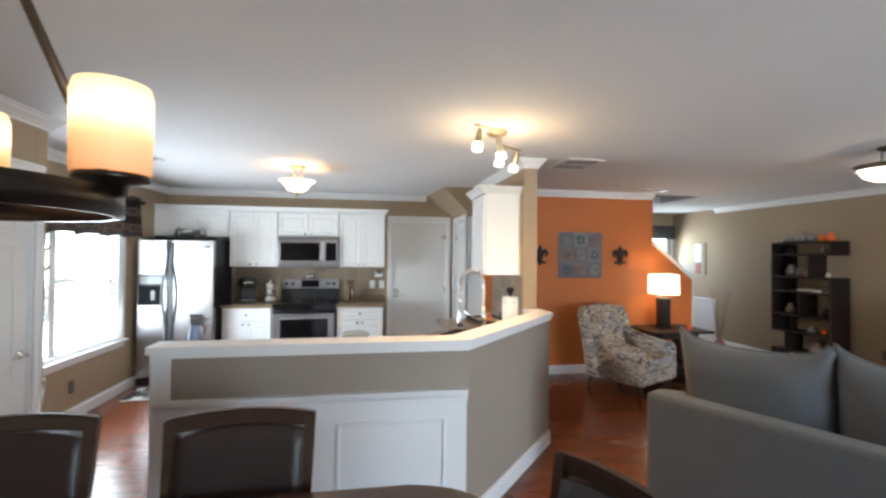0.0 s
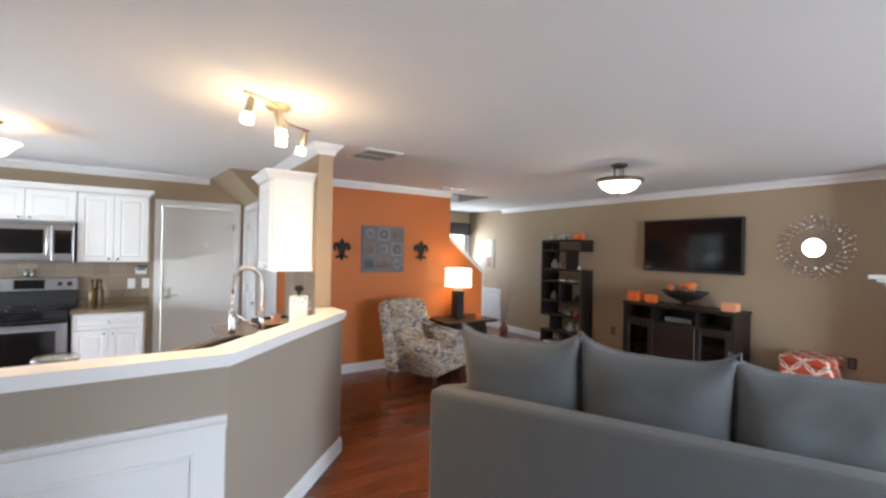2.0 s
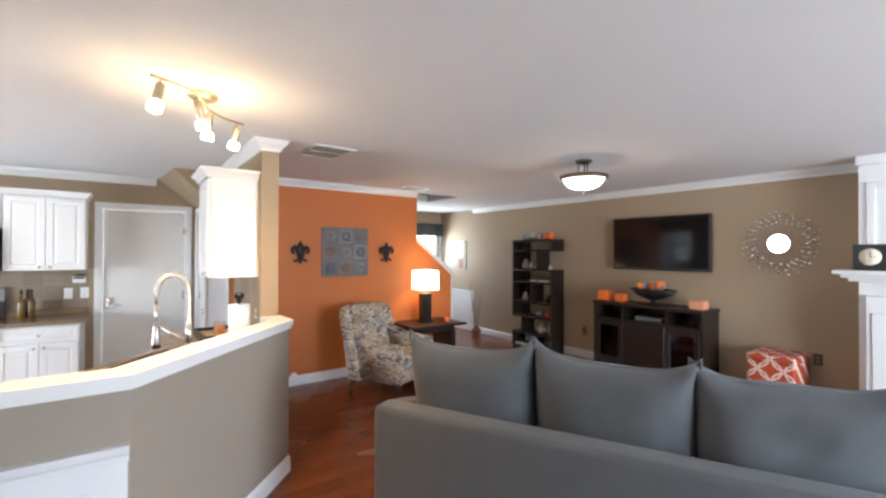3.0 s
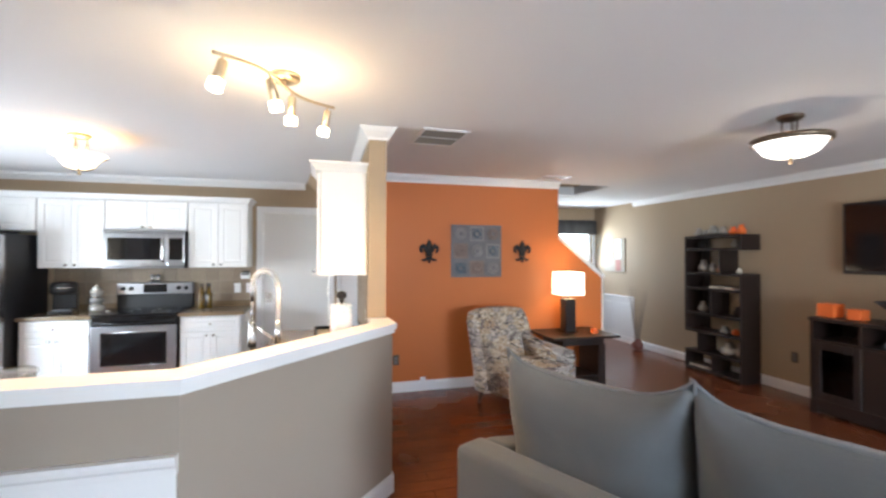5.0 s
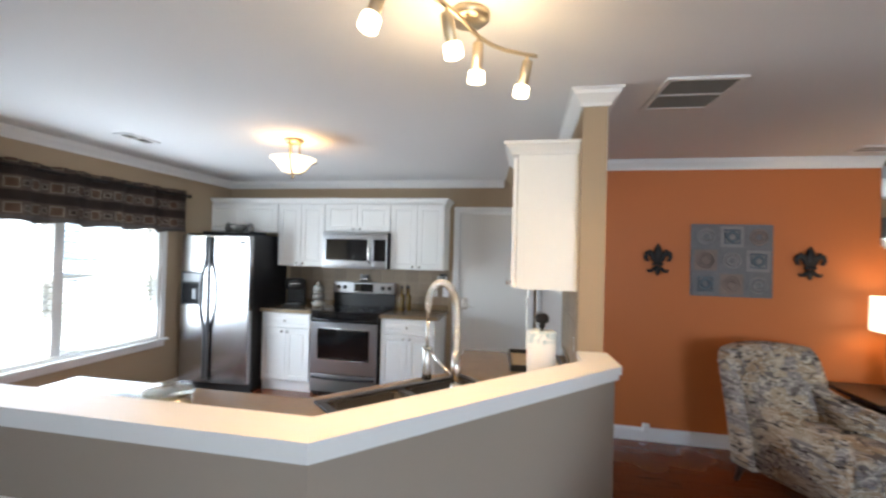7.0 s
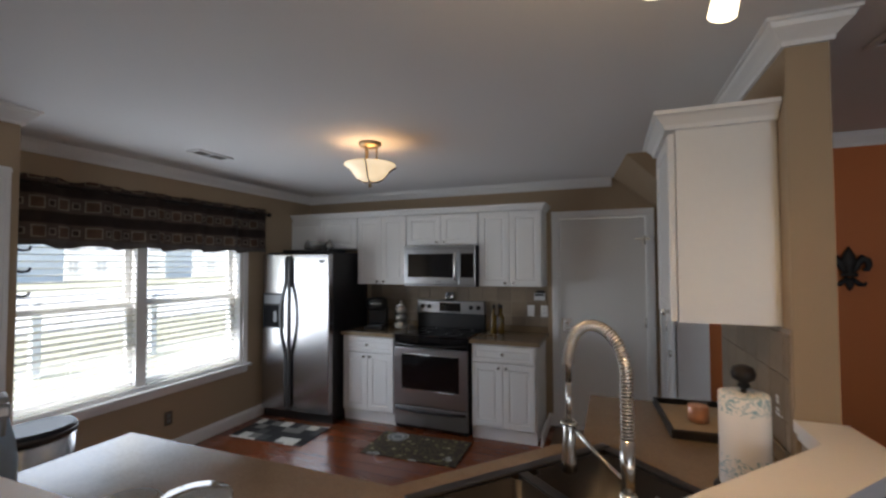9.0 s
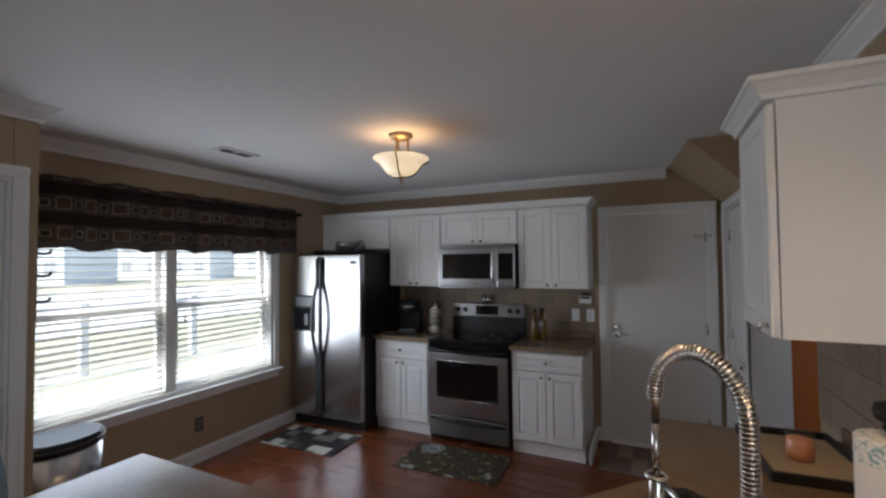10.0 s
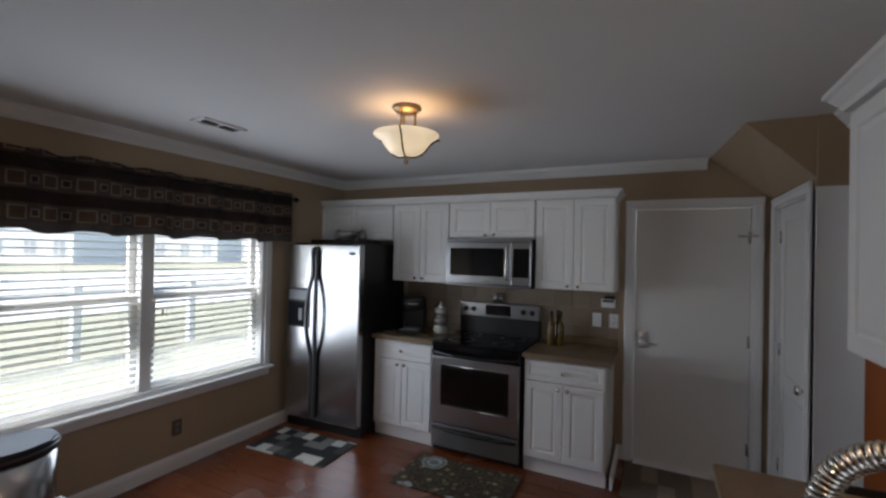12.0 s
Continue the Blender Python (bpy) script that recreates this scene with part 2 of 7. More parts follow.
CABW = surface("white cabinet foil", (0.80, 0.80, 0.79), 0.36, grain=50, vary=0.03, bump=0.015)
FLOOR = planks("cherry floor boards")
STEEL = brushed("brushed stainless steel", (0.43, 0.44, 0.46), 0.3, 2)
STEELV = brushed("brushed stainless steel upright", (0.52, 0.52, 0.54), 0.24, 0)
CHROME = surface("satin nickel", (0.72, 0.70, 0.66), 0.22, 1.0, vary=0.05, bump=0)
NICKEL = surface("warm brushed nickel", (0.60, 0.50, 0.35), 0.38, 1.0, vary=0.08, bump=0.01)
BRONZE = surface("brushed bronze", (0.42, 0.32, 0.2), 0.35, 1.0, vary=0.1, bump=0.02)
IRON = surface("dark iron", (0.03, 0.026, 0.024), 0.5, 0.6, vary=0.2, bump=0.1)
RINGM = surface("dark oiled bronze", (0.055, 0.045, 0.038), 0.35, 0.9, vary=0.2, bump=0.03)
BLACKGL = surface("black ceramic glass", (0.008, 0.008, 0.009), 0.08, vary=0.1, bump=0)
BLACKP = surface("black plastic", (0.015, 0.015, 0.016), 0.4, vary=0.15, bump=0.04)
FRSIDE = surface("black textured steel", (0.014, 0.014, 0.016), 0.5, vary=0.2, grain=300, bump=0.1)
GREYP = surface("grey plastic", (0.20, 0.21, 0.22), 0.4, vary=0.1)
COUNTER = surface("brown stone laminate", (0.23, 0.165, 0.10), 0.2, grain=110, vary=0.35, stain=6, bump=0.01)
TILE = surface("tumbled travertine tile", (0.30, 0.23, 0.16), 0.55, grain=28, vary=0.25, stain=5, bump=0.1, per_piece=0.25)
GROUT = surface("beige grout", (0.36, 0.30, 0.24), 0.9, vary=0.1)
ESPRESSO = surface("espresso stained wood", (0.017, 0.0085, 0.006), 0.45, grain=16, vary=0.35, stretch=(1, 1, 8), bump=0.03, coat=0.06)
CHAIRW = surface("dark walnut frame", (0.06, 0.035, 0.025), 0.25, grain=16, vary=0.3, bump=0.02, coat=0.35)
LEATHER = surface("dark brown leather", (0.035, 0.022, 0.019), 0.42, grain=140, vary=0.15, bump=0.15)
SOFA = surface("grey woven upholstery", (0.100, 0.107, 0.111), 0.9, grain=320, vary=0.26, stain=7, bump=0.25, sheen=0.25)
PIPING = surface("grey piping", (0.17, 0.18, 0.19), 0.85, grain=300, vary=0.1, bump=0.1)
CREAM = surface("cream lampshade paper", (0.8, 0.72, 0.58), 0.8)
CLEAR = glass("clear glass", (1, 1, 1), 0.9)
PANE = glass("window pane", (0.97, 0.99, 1.0), 0.93)
JAR = glass("pale glass jar", (0.9, 0.93, 0.91), 0.74)
MIRROR = surface("mirror silver", (0.9, 0.9, 0.9), 0.03, 1.0, vary=0.01, bump=0)
MIRROR.node_tree.nodes["Principled BSDF"].inputs["Roughness"].default_value = 0.02
SCREEN = surface("tv screen", (0.004, 0.004, 0.005), 0.09, vary=0.05, bump=0)
SCREEN.node_tree.nodes["Principled BSDF"].inputs["Specular IOR Level"].default_value = 0.5
SLATM = surface("white blind slat", (0.84, 0.84, 0.82), 0.5, vary=0.03)
_tree = SLATM.node_tree
_thin = add(_tree, "BsdfTranslucent", Color=(0.85, 0.85, 0.82, 1))
_both = _tree.nodes.new("ShaderNodeMixShader")
_both.inputs[0].default_value = 0.72
_tree.links.new(_tree.nodes["Principled BSDF"].outputs[0], _both.inputs[1])
_tree.links.new(_thin.outputs[0], _both.inputs[2])
_tree.links.new(_both.outputs[0], _tree.nodes["Material Output"].inputs[0])
VALANCE = squares_cloth("brown valance cloth")
BULB = glowing("lit frosted glass", (1.0, 0.82, 0.5), 1.5)
BOWL = glowing("lit alabaster glass", (1.0, 0.74, 0.42), 0.34, cloud=1.3)
BOWLW = glowing("lit white glass", (1.0, 0.93, 0.84), 0.38)
SHADE = glowing("lit lampshade", (1.0, 0.80, 0.52), 0.29)
CANDLE = candle_glass("amber candle glass")
WAX = surface("orange wax", (0.85, 0.17, 0.03), 0.5, vary=0.08)
WAXP = surface("peach wax", (0.8, 0.36, 0.2), 0.5, vary=0.08)


# ---- building helpers ----
def box(bm, x0, y0, z0, x1, y1, z1, bevel=0.0, seg=1):
    m = Matrix.Translation(((x0 + x1) / 2, (y0 + y1) / 2, (z0 + z1) / 2)) @ Matrix.Diagonal((abs(x1 - x0), abs(y1 - y0), abs(z1 - z0), 1))
    made = bmesh.ops.create_cube(bm, size=1, matrix=m)
    if bevel:
        edges = list({e for v in made["verts"] for e in v.link_edges})
        bmesh.ops.bevel(bm, geom=edges, offset=bevel, segments=seg, profile=0.6, affect='EDGES')
    return bm


def boxes(*rows, bevel=0.0, seg=1):
    bm = bmesh.new()
    for r in rows:
        box(bm, *r, bevel=bevel, seg=seg)
    return bm


def prism(points, z0, z1, bm=None):
    """An upright prism on a plan outline (counter-clockwise)."""
    bm = bm or bmesh.new()
    low = [bm.verts.new((x, y, z0)) for x, y in points]
    top = [bm.verts.new((x, y, z1)) for x, y in points]
    bm.faces.new(low[::-1])
    bm.faces.new(top)
    n = len(points)
    for i in range(n):
        bm.faces.new((low[i], low[(i + 1) % n], top[(i + 1) % n], top[i]))
    return bm


def extrude_y(profile, y0, y1, bm=None):
    """A prism along y on an x, z outline."""
    bm = bm or bmesh.new()
    a = [bm.verts.new((x, y0, z)) for x, z in profile]
    b = [bm.verts.new((x, y1, z)) for x, z in profile]
    bm.faces.new(a)
    bm.faces.new(b[::-1])
    n = len(profile)
    for i in range(n):
        bm.faces.new((a[(i + 1) % n], a[i], b[i], b[(i + 1) % n]))
    bmesh.ops.recalc_face_normals(bm, faces=bm.faces)
    return bm


def lathe(profile, n=24, bm=None, centre=(0, 0), close=True):
    """A body turned about z on radius, height pairs."""
    bm = bm or bmesh.new()
    rings = [[bm.verts.new((centre[0] + max(r, 1e-4) * math.cos(2 * math.pi * i / n), centre[1] + max(r, 1e-4) * math.sin(2 * math.pi * i / n), z)) for i in range(n)] for r, z in profile]
    for a, b in zip(rings, rings[1:]):
        for i in range(n):
            bm.faces.new((a[i], a[(i + 1) % n], b[(i + 1) % n], b[i]))
    if close:
        bm.faces.new(rings[0][::-1])
        bm.faces.new(rings[-1])
    for f in bm.faces:
        f.smooth = True
    return bm


def tube(points, r, n=8, bm=None, closed=False):
    """A round rod along a line of points; r may be one radius for each point."""
    bm = bm or bmesh.new()
    pts = [Vector(p) for p in points]
    rs = r if isinstance(r, (list, tuple)) else [r] * len(pts)
    rings, side = [], None
    for i, p in enumerate(pts):
        a, b = pts[i - 1] if i or closed else p, pts[(i + 1) % len(pts)] if i + 1 < len(pts) or closed else p
        d = (b - a).normalized()
        if side is None:
            side = d.orthogonal().normalized()
        side = (side - d * side.dot(d)).normalized()
        up = d.cross(side)
        rings.append([bm.verts.new(p + rs[i] * (math.cos(2 * math.pi * k / n) * side + math.sin(2 * math.pi * k / n) * up)) for k in range(n)])
    pairs = list(zip(rings, rings[1:])) + ([(rings[-1], rings[0])] if closed else [])
    for a, b in pairs:
        for k in range(n):
            bm.faces.new((a[k], a[(k + 1) % n], b[(k + 1) % n], b[k])).smooth = True
    if not closed:
        bm.faces.new(rings[0][::-1])
        bm.faces.new(rings[-1])
    return bm


def panelled(bm, x0, z0, x1, z1, y, thick, rail=0.055, sink=0.007, raised=True, panels=((0, 0, 1, 1),)):
    """A door leaf whose front looks to -y at y, with sunk fields that have a raised middle."""
    if len(panels) == 1:
        box(bm, x0, y - sink, z0, x1, y + thick, z1)
        bm.faces.ensure_lookup_table()
        face = min((f for f in bm.faces[-6:]), key=lambda f: f.calc_center_median().y)
        bmesh.ops.bevel(bm, geom=list(face.edges), offset=0.004, segments=1, affect='EDGES')
        face = min(bm.faces, key=lambda f: (round(f.calc_center_median().y, 5), -f.calc_area()))
        if rail * 2.5 < min(x1 - x0, z1 - z0):
            for step, move in ((rail, 0.0), (0.006, sink * 1.6)) + (((0.006, 0.0), (0.016, -sink * 1.1)) if raised else ()):
                bmesh.ops.inset_region(bm, faces=[face], thickness=step, use_even_offset=True)
                for v in face.verts:
                    v.co.y += move
        return bm
    box(bm, x0, y + 0.004, z0, x1, y + thick, z1, 0.003)
    w, h = x1 - x0, z1 - z0
    # rails and stiles stand proud of the leaf, butted end to end
    xs = sorted({0.0, 1.0, *[p[0] for p in panels], *[p[2] for p in panels]})
    box(bm, x0, y - sink, z0, x0 + rail, y + 0.004, z1, 0.002)
    box(bm, x1 - rail, y - sink, z0, x1, y + 0.004, z1, 0.002)
    zs = sorted({p[1] for p in panels} | {p[3] for p in panels})
    for k in zs:
        c = z0 + h * k
        a, b = (c, c + rail) if k == 0 else (c - rail, c) if k == 1 else (c - rail / 2, c + rail / 2)
        box(bm, x0 + rail, y - sink, a, x1 - rail, y + 0.004, b, 0.002)
    for k in [v for v in xs if 0 < v < 1]:
        c = x0 + w * k
        for a, b in zip(zs, zs[1:]):
            za = z0 + h * a + (rail if a == 0 else rail / 2)
            zb = z0 + h * b - (rail if b == 1 else rail / 2)
            box(bm, c - rail / 2, y - sink, za, c + rail / 2, y + 0.004, zb, 0.002)
    if raised:
        for a0, b0, a1, b1 in panels:
            xa = x0 + w * a0 + (rail if a0 == 0 else rail / 2) + 0.018
            xb = x0 + w * a1 - (rail if a1 == 1 else rail / 2) - 0.018
            za = z0 + h * b0 + (rail if b0 == 0 else rail / 2) + 0.018
            zb = z0 + h * b1 - (rail if b1 == 1 else rail / 2) - 0.018
            box(bm, xa, y - sink * 0.7, za, xb, y + 0.004, zb, 0.004)
    return bm


def smooth(bm):
    for f in bm.faces:
        f.smooth = True
    return bm


def part(name, bm, material, parent=None, label="", m=None):
    """One mesh object, under a thing or a part of it."""
    mesh = bpy.data.meshes.new(name)
    bm.to_mesh(mesh)
    bm.free()
    mesh.materials.append(material)
    ob = new(name, mesh)
    ob.parent = parent
    if m is not None:
        ob.matrix_local = m
    if label:
        ob["label"] = label
    return ob


def thing(name, m, label, category, group="", kind=""):
    ob = new(name)
    ob.matrix_world = m
    ob.empty_display_size = 0.1
    return tagged(ob, label, category, group, kind)


def structure(name, bm, material, label="", category="wall"):
    return tagged(part(name, bm, material), label, category, "", "structure")


# ---- the shell ----
H = 2.44
LX, KX, TX, BY, OY = -0.83, -1.46, 7.40, 8.13, 7.17   # walls: dining, kitchen window, living, kitchen back, orange
RY = -1.45
structure("floor", boxes((-1.7, RY - 0.2, -0.12, 7.8, 10.0, 0.0)), FLOOR, "glossy reddish cherry wood plank floor", "floor")
# first slab overshoots the rear wall: an added, unseen overhang blocking the sun
bm = boxes((-1.7, RY - 1.5, H, 7.8, OY + 0.1, H + 0.12), (-1.7, OY + 0.1, H, 2.19, 10.0, H + 0.12), (5.95, OY + 0.1, H, 7.8, 10.0, H + 0.12), (2.19, BY, H, 5.95, 10.0, H + 0.12))
structure("ceiling", bm, CEIL, "matt white painted ceiling with an added unseen rear overhang", "ceiling")
# stairwell shaft above the stairs
bm = boxes((2.09, OY, H + 0.12, 6.05, OY + 0.1, 4.6), (2.09, BY, H + 0.12, 6.05, BY + 0.1, 4.6), (2.09, OY + 0.1, H + 0.12, 2.19, BY, 4.6), (5.95, OY + 0.1, H + 0.12, 6.05, BY, 4.6), (2.09, OY, 4.6, 6.05, BY + 0.1, 4.7))
structure("wall_stairwell", bm, WALL, "tan painted stairwell shaft")
# kitchen window wall with one wide opening
WY0, WY1, WZ0, WZ1 = 5.06, 7.06, 0.60, 2.02
bm = boxes((KX - 0.14, 4.87, 0, KX, WY0, H), (KX - 0.14, WY1, 0, KX, BY + 0.1, H), (KX - 0.14, WY0, 0, KX, WY1, WZ0), (KX - 0.14, WY0, WZ1, KX, WY1, H))
structure("wall_kitchen_window", bm, WALL, "tan painted wall with wide window")
bm = boxes((KX, 4.87, 0, LX, 4.965, H), (LX - 0.12, 3.93, 2.06, LX, 4.868, H), (LX - 0.12, RY - 0.1, 0, LX, 3.93, H))
structure("wall_dining", bm, WALL, "tan painted wall round a white door")
# back wall of the kitchen with the garage door opening
DX0, DX1, DZ = 1.575, 2.39, 2.07
bm = boxes((KX - 0.14, BY, 0, DX0, BY + 0.12, H), (DX1, BY, 0, 2.62, BY + 0.12, H), (DX0, BY, DZ, DX1, BY + 0.12, H), (2.62, BY, 0, 5.6, BY + 0.12, H))
structure("wall_kitchen_back", bm, WALL, "tan painted kitchen wall")
# pantry wall under the stairs, with its door opening
PX = 2.50
bm = boxes((PX, 8.02, 0, PX + 0.1, BY, 2.1), (PX, OY, 0, PX + 0.1, 7.27, 2.1), (PX, 7.27, 2.04, PX + 0.1, 8.02, 2.1))
structure("wall_pantry", bm, WALL, "tan painted pantry wall under stairs")
bm = bmesh.new()
ends = [[bm.verts.new((x, y, z)) for x, z in ((lip, H), (lip, H - 0.004), (2.50, 2.115), (2.62, 2.1), (2.62, H))] for y, lip in ((OY + 0.004, 2.19), (BY, 2.10))]
bm.faces.new(ends[0])
bm.faces.new(ends[1][::-1])
for k in range(5):
    bm.faces.new((ends[0][k], ends[1][k], ends[1][(k + 1) % 5], ends[0][(k + 1) % 5]))
bmesh.ops.recalc_face_normals(bm, faces=bm.faces)
structure("wall_stair_soffit", bm, WALL, "sloping tan underside of the stairs")
# orange wall with the sloping knee wall at the stairs
bm = extrude_y([(2.70, 0), (5.745, 0), (5.745, 1.245), (5.13, 1.735), (5.13, H), (2.70, H)], OY, OY + 0.1)
structure("wall_orange", bm, ORANGE, "burnt orange painted accent wall")
structure("wall_pantry_head", boxes((2.505, OY - 0.008, 2.06, 2.70, OY + 0.1, H)), WALL, "tan wall above the pantry corner")
structure("wall_pantry_return", boxes((2.50, OY - 0.012, 0, 2.70, OY + 0.1, 2.06)), TRIM, "white cased wall end beside the pantry")
# wall between kitchen and living room
bm = boxes((2.632, 5.45, 0, 2.755, 6.44, H))
structure("wall_kitchen_living", bm, WALL, "tan wall end between kitchen and living room")
# living room wall, foyer and rear walls
structure("wall_living", boxes((TX, RY - 0.1, 0, TX + 0.14, 8.60, H)), WALL, "tan painted living room wall")
FY = 9.78
bm = boxes((TX + 0.05, 8.60, 0, TX + 0.19, FY + 0.1, H))
structure("wall_foyer_side", bm, WALL, "tan painted foyer wall")
bm = boxes((5.5, FY, 0, 6.35, FY + 0.12, H), (7.39, FY, 0, TX + 0.05, FY + 0.12, H), (6.35, FY, 0, 7.39, FY + 0.12, 1.25), (6.35, FY, 2.1, 7.39, FY + 0.12, H), (5.5, BY + 0.12, 0, 5.6, FY, H))
structure("wall_foyer", bm, WALL, "tan painted foyer wall with window")
# rear wall is out of view; its door opening is assumed
bm = boxes((LX - 0.12, RY - 0.12, 0, 3.3, RY, H), (5.7, RY - 0.12, 0, TX, RY, H), (3.3, RY - 0.12, 2.2, 5.7, RY, H))
structure("wall_rear", bm, WALL, "tan painted rear wall with assumed patio door")
# half wall of the kitchen
OUT = [(0.20, 4.15), (1.825, 4.15), (2.762, 5.185), (2.762, 5.45)]
INN = [(0.20, 4.265), (1.774, 4.265), (2.647, 5.23), (2.647, 5.45)]
structure("wall_half", prism(OUT + INN[::-1], 0, 1.03), HALF, "taupe painted half wall round the kitchen", "half wall")
bm = prism([(0.165, 4.122), (1.837, 4.122), (2.79, 5.175), (2.772, 5.448), (2.625, 5.448), (2.625, 5.238), (1.765, 4.285), (0.165, 4.285)], 1.055, 1.092)
prism([(0.18, 4.134), (1.832, 4.134), (2.778, 5.18), (2.764, 5.448), (2.635, 5.448), (2.635, 5.233), (1.768, 4.277), (0.18, 4.277)], 1.03, 1.055, bm)
structure("trim_half_wall_cap", bm, TRIM, "white painted wooden cap on the half wall", "trim")
structure("wall_opening_header", boxes((2.632, 6.44, 2.06, 2.755, OY, H)), WALL, "tan painted header over the opening")


# ---- trims ----
def moulding(path, profile, closed=False, bm=None):
    """Sweeps a wall profile (distance from wall, height) along a plan line with the room on its left, mitred."""
    bm = bm or bmesh.new()
    pts = [Vector((x, y)) for x, y in path]
    n, rings = len(pts), []
    for i, p in enumerate(pts):
        d0 = (p - pts[i - 1]).normalized() if i or closed else (pts[1] - p).normalized()
        d1 = (pts[(i + 1) % n] - p).normalized() if i + 1 < n or closed else d0
        n0, n1 = Vector((-d0.y, d0.x)), Vector((-d1.y, d1.x))
        mitre = (n0 + n1) / max(0.2, 1 + n0.dot(n1))
        rings.append([bm.verts.new((p.x + mitre.x * o, p.y + mitre.y * o, z)) for o, z in profile])
    k = len(profile)
    for a, b in list(zip(rings, rings[1:])) + ([(rings[-1], rings[0])] if closed else []):
        for j in range(k):
            bm.faces.new((a[j], b[j], b[(j + 1) % k], a[(j + 1) % k]))
    if not closed:
        bm.faces.new(rings[0])
        bm.faces.new(rings[-1][::-1])
    bmesh.ops.recalc_face_normals(bm, faces=bm.faces)
    return bm


CROWN = [(0.0, H - 0.085), (0.012, H - 0.085), (0.014, H - 0.07), (0.03, H - 0.05), (0.05, H - 0.03), (0.056, H - 0.014), (0.066, H - 0.012), (0.066, H - 0.001), (0.0, H - 0.001)]
BASE = [(0.0, 0.0), (0.016, 0.0), (0.016, 0.085), (0.012, 0.1), (0.006, 0.106), (0.006, 0.115), (0.0, 0.115)]
bm = moulding([(2.085, BY), (KX, BY), (KX, 4.965), (LX, 4.965), (LX, RY), (TX, RY), (TX, 1.19)], CROWN)
moulding([(TX, 2.91), (TX, 8.6)], CROWN, bm=bm)
moulding([(5.13, OY), (2.757, OY)], CROWN, bm=bm)
moulding([(2.757, OY), (2.755, 5.45), (2.632, 5.45), (2.632, OY - 0.01)], CROWN, bm=bm)
structure("trim_crown", bm, TRIM, "white painted crown moulding", "trim")
bm = moulding([(-1.44, 7.35), (KX, 7.35), (KX, 4.965), (LX, 4.965), (LX, 4.955)], BASE)
moulding([(LX, 3.84), (LX, RY), (3.3, RY)], BASE, bm=bm)
moulding([(5.7, RY), (TX, RY), (TX, 1.19)], BASE, bm=bm)
moulding([(TX, 2.91), (TX, 8.6), (TX + 0.05, 8.6), (TX + 0.05, FY), (6.0, FY)], BASE, bm=bm)
moulding([(5.745, OY + 0.1), (5.745, OY), (2.70, OY)], BASE, bm=bm)
moulding([(1.825, 4.15), (2.762, 5.185)][::-1], BASE, bm=bm)
moulding([(2.762, 6.44), (2.762, 5.2)], BASE, bm=bm)
moulding([(1.515, BY), (1.47, BY), (1.47, 7.56)], BASE, bm=bm)
structure("baseboard", bm, TRIM, "white painted wooden baseboards", "baseboard")
# sloping cap and end casing of the knee wall
bm = extrude_y([(5.13, 1.735), (5.745, 1.245), (5.77, 1.245), (5.77, 1.285), (5.135, 1.79)], OY - 0.02, OY + 0.12)
box(bm, 5.745, OY - 0.012, 0.0, 5.765, OY + 0.112, 1.245)
structure("trim_knee_wall", bm, TRIM, "white painted sloping cap beside the stairs", "trim")
# wainscot on the dining side of the half wall
bm = boxes((0.20, 4.138, 0.115, 1.818, 4.15, 0.745), (0.20, 4.14, 0.0, 1.818, 4.15, 0.115), (0.20, 4.13, 0.0, 1.818, 4.138, 0.11))
structure("wainscot", bm, TRIM, "white painted wainscot panelling below the chair rail", "wainscot")
bm = moulding([(1.822, 4.15), (0.20, 4.15)], [(0, 0.745), (0.016, 0.745), (0.018, 0.77), (0.03, 0.785), (0.034, 0.80), (0.034, 0.815), (0.0, 0.815)])
structure("trim_chair_rail", bm, TRIM, "white painted chair rail", "trim")
for x0, x1 in ((0.33, 0.98), (1.10, 1.70)):
    bm = boxes((x0, 4.128, 0.20, x0 + 0.022, 4.138, 0.66), (x1 - 0.022, 4.128, 0.20, x1, 4.138, 0.66), (x0 + 0.022, 4.128, 0.638, x1 - 0.022, 4.138, 0.66), (x0 + 0.022, 4.128, 0.20, x1 - 0.022, 4.138, 0.222), bevel=0.003)
    structure("trim_panel_frame", bm, TRIM, "white picture frame moulding on the wainscot", "trim")
bm = boxes((0.20, 4.136, 0.815, 0.275, 4.15, 1.03), (0.182, 4.136, 0.0, 0.20, 4.277, 1.03), bevel=0.002)
structure("trim_half_wall_end", bm, TRIM, "white casing at the end of the half wall", "trim")


def casing(w, h, width=0.062, deep=0.018):
    """Door casing round an opening w wide, h high; front to -y, the wall's face at y = 0."""
    bm = bmesh.new()
    for s in (-1, 1):
        a, b = sorted((s * w / 2, s * (w / 2 + width)))
        box(bm, a, -deep, 0, b, 0.0, h, 0.004)
        box(bm, a + 0.012 if s < 0 else b - 0.026, -deep - 0.005, 0, a + 0.026 if s < 0 else b - 0.012, -deep, h)
    box(bm, -w / 2 - width, -deep, h, w / 2 + width, 0.0, h + width, 0.004)
    box(bm, -w / 2 - width, -deep - 0.005, h + width - 0.026, w / 2 + width, -deep, h + width - 0.012)
    for s in (-1, 1):
        a, b = sorted((s * w / 2, s * (w / 2 - 0.012)))
        box(bm, a, 0.0, 0, b, 0.11, h)
    box(bm, -w / 2 + 0.012, 0.0, h - 0.012, w / 2 - 0.012, 0.11, h)
    return bm


SIX = ((0, 0, 0.5, 0.36), (0.5, 0, 1, 0.36), (0, 0.36, 0.5, 0.80), (0.5, 0.36, 1, 0.80), (0, 0.80, 0.5, 1), (0.5, 0.80, 1, 1))


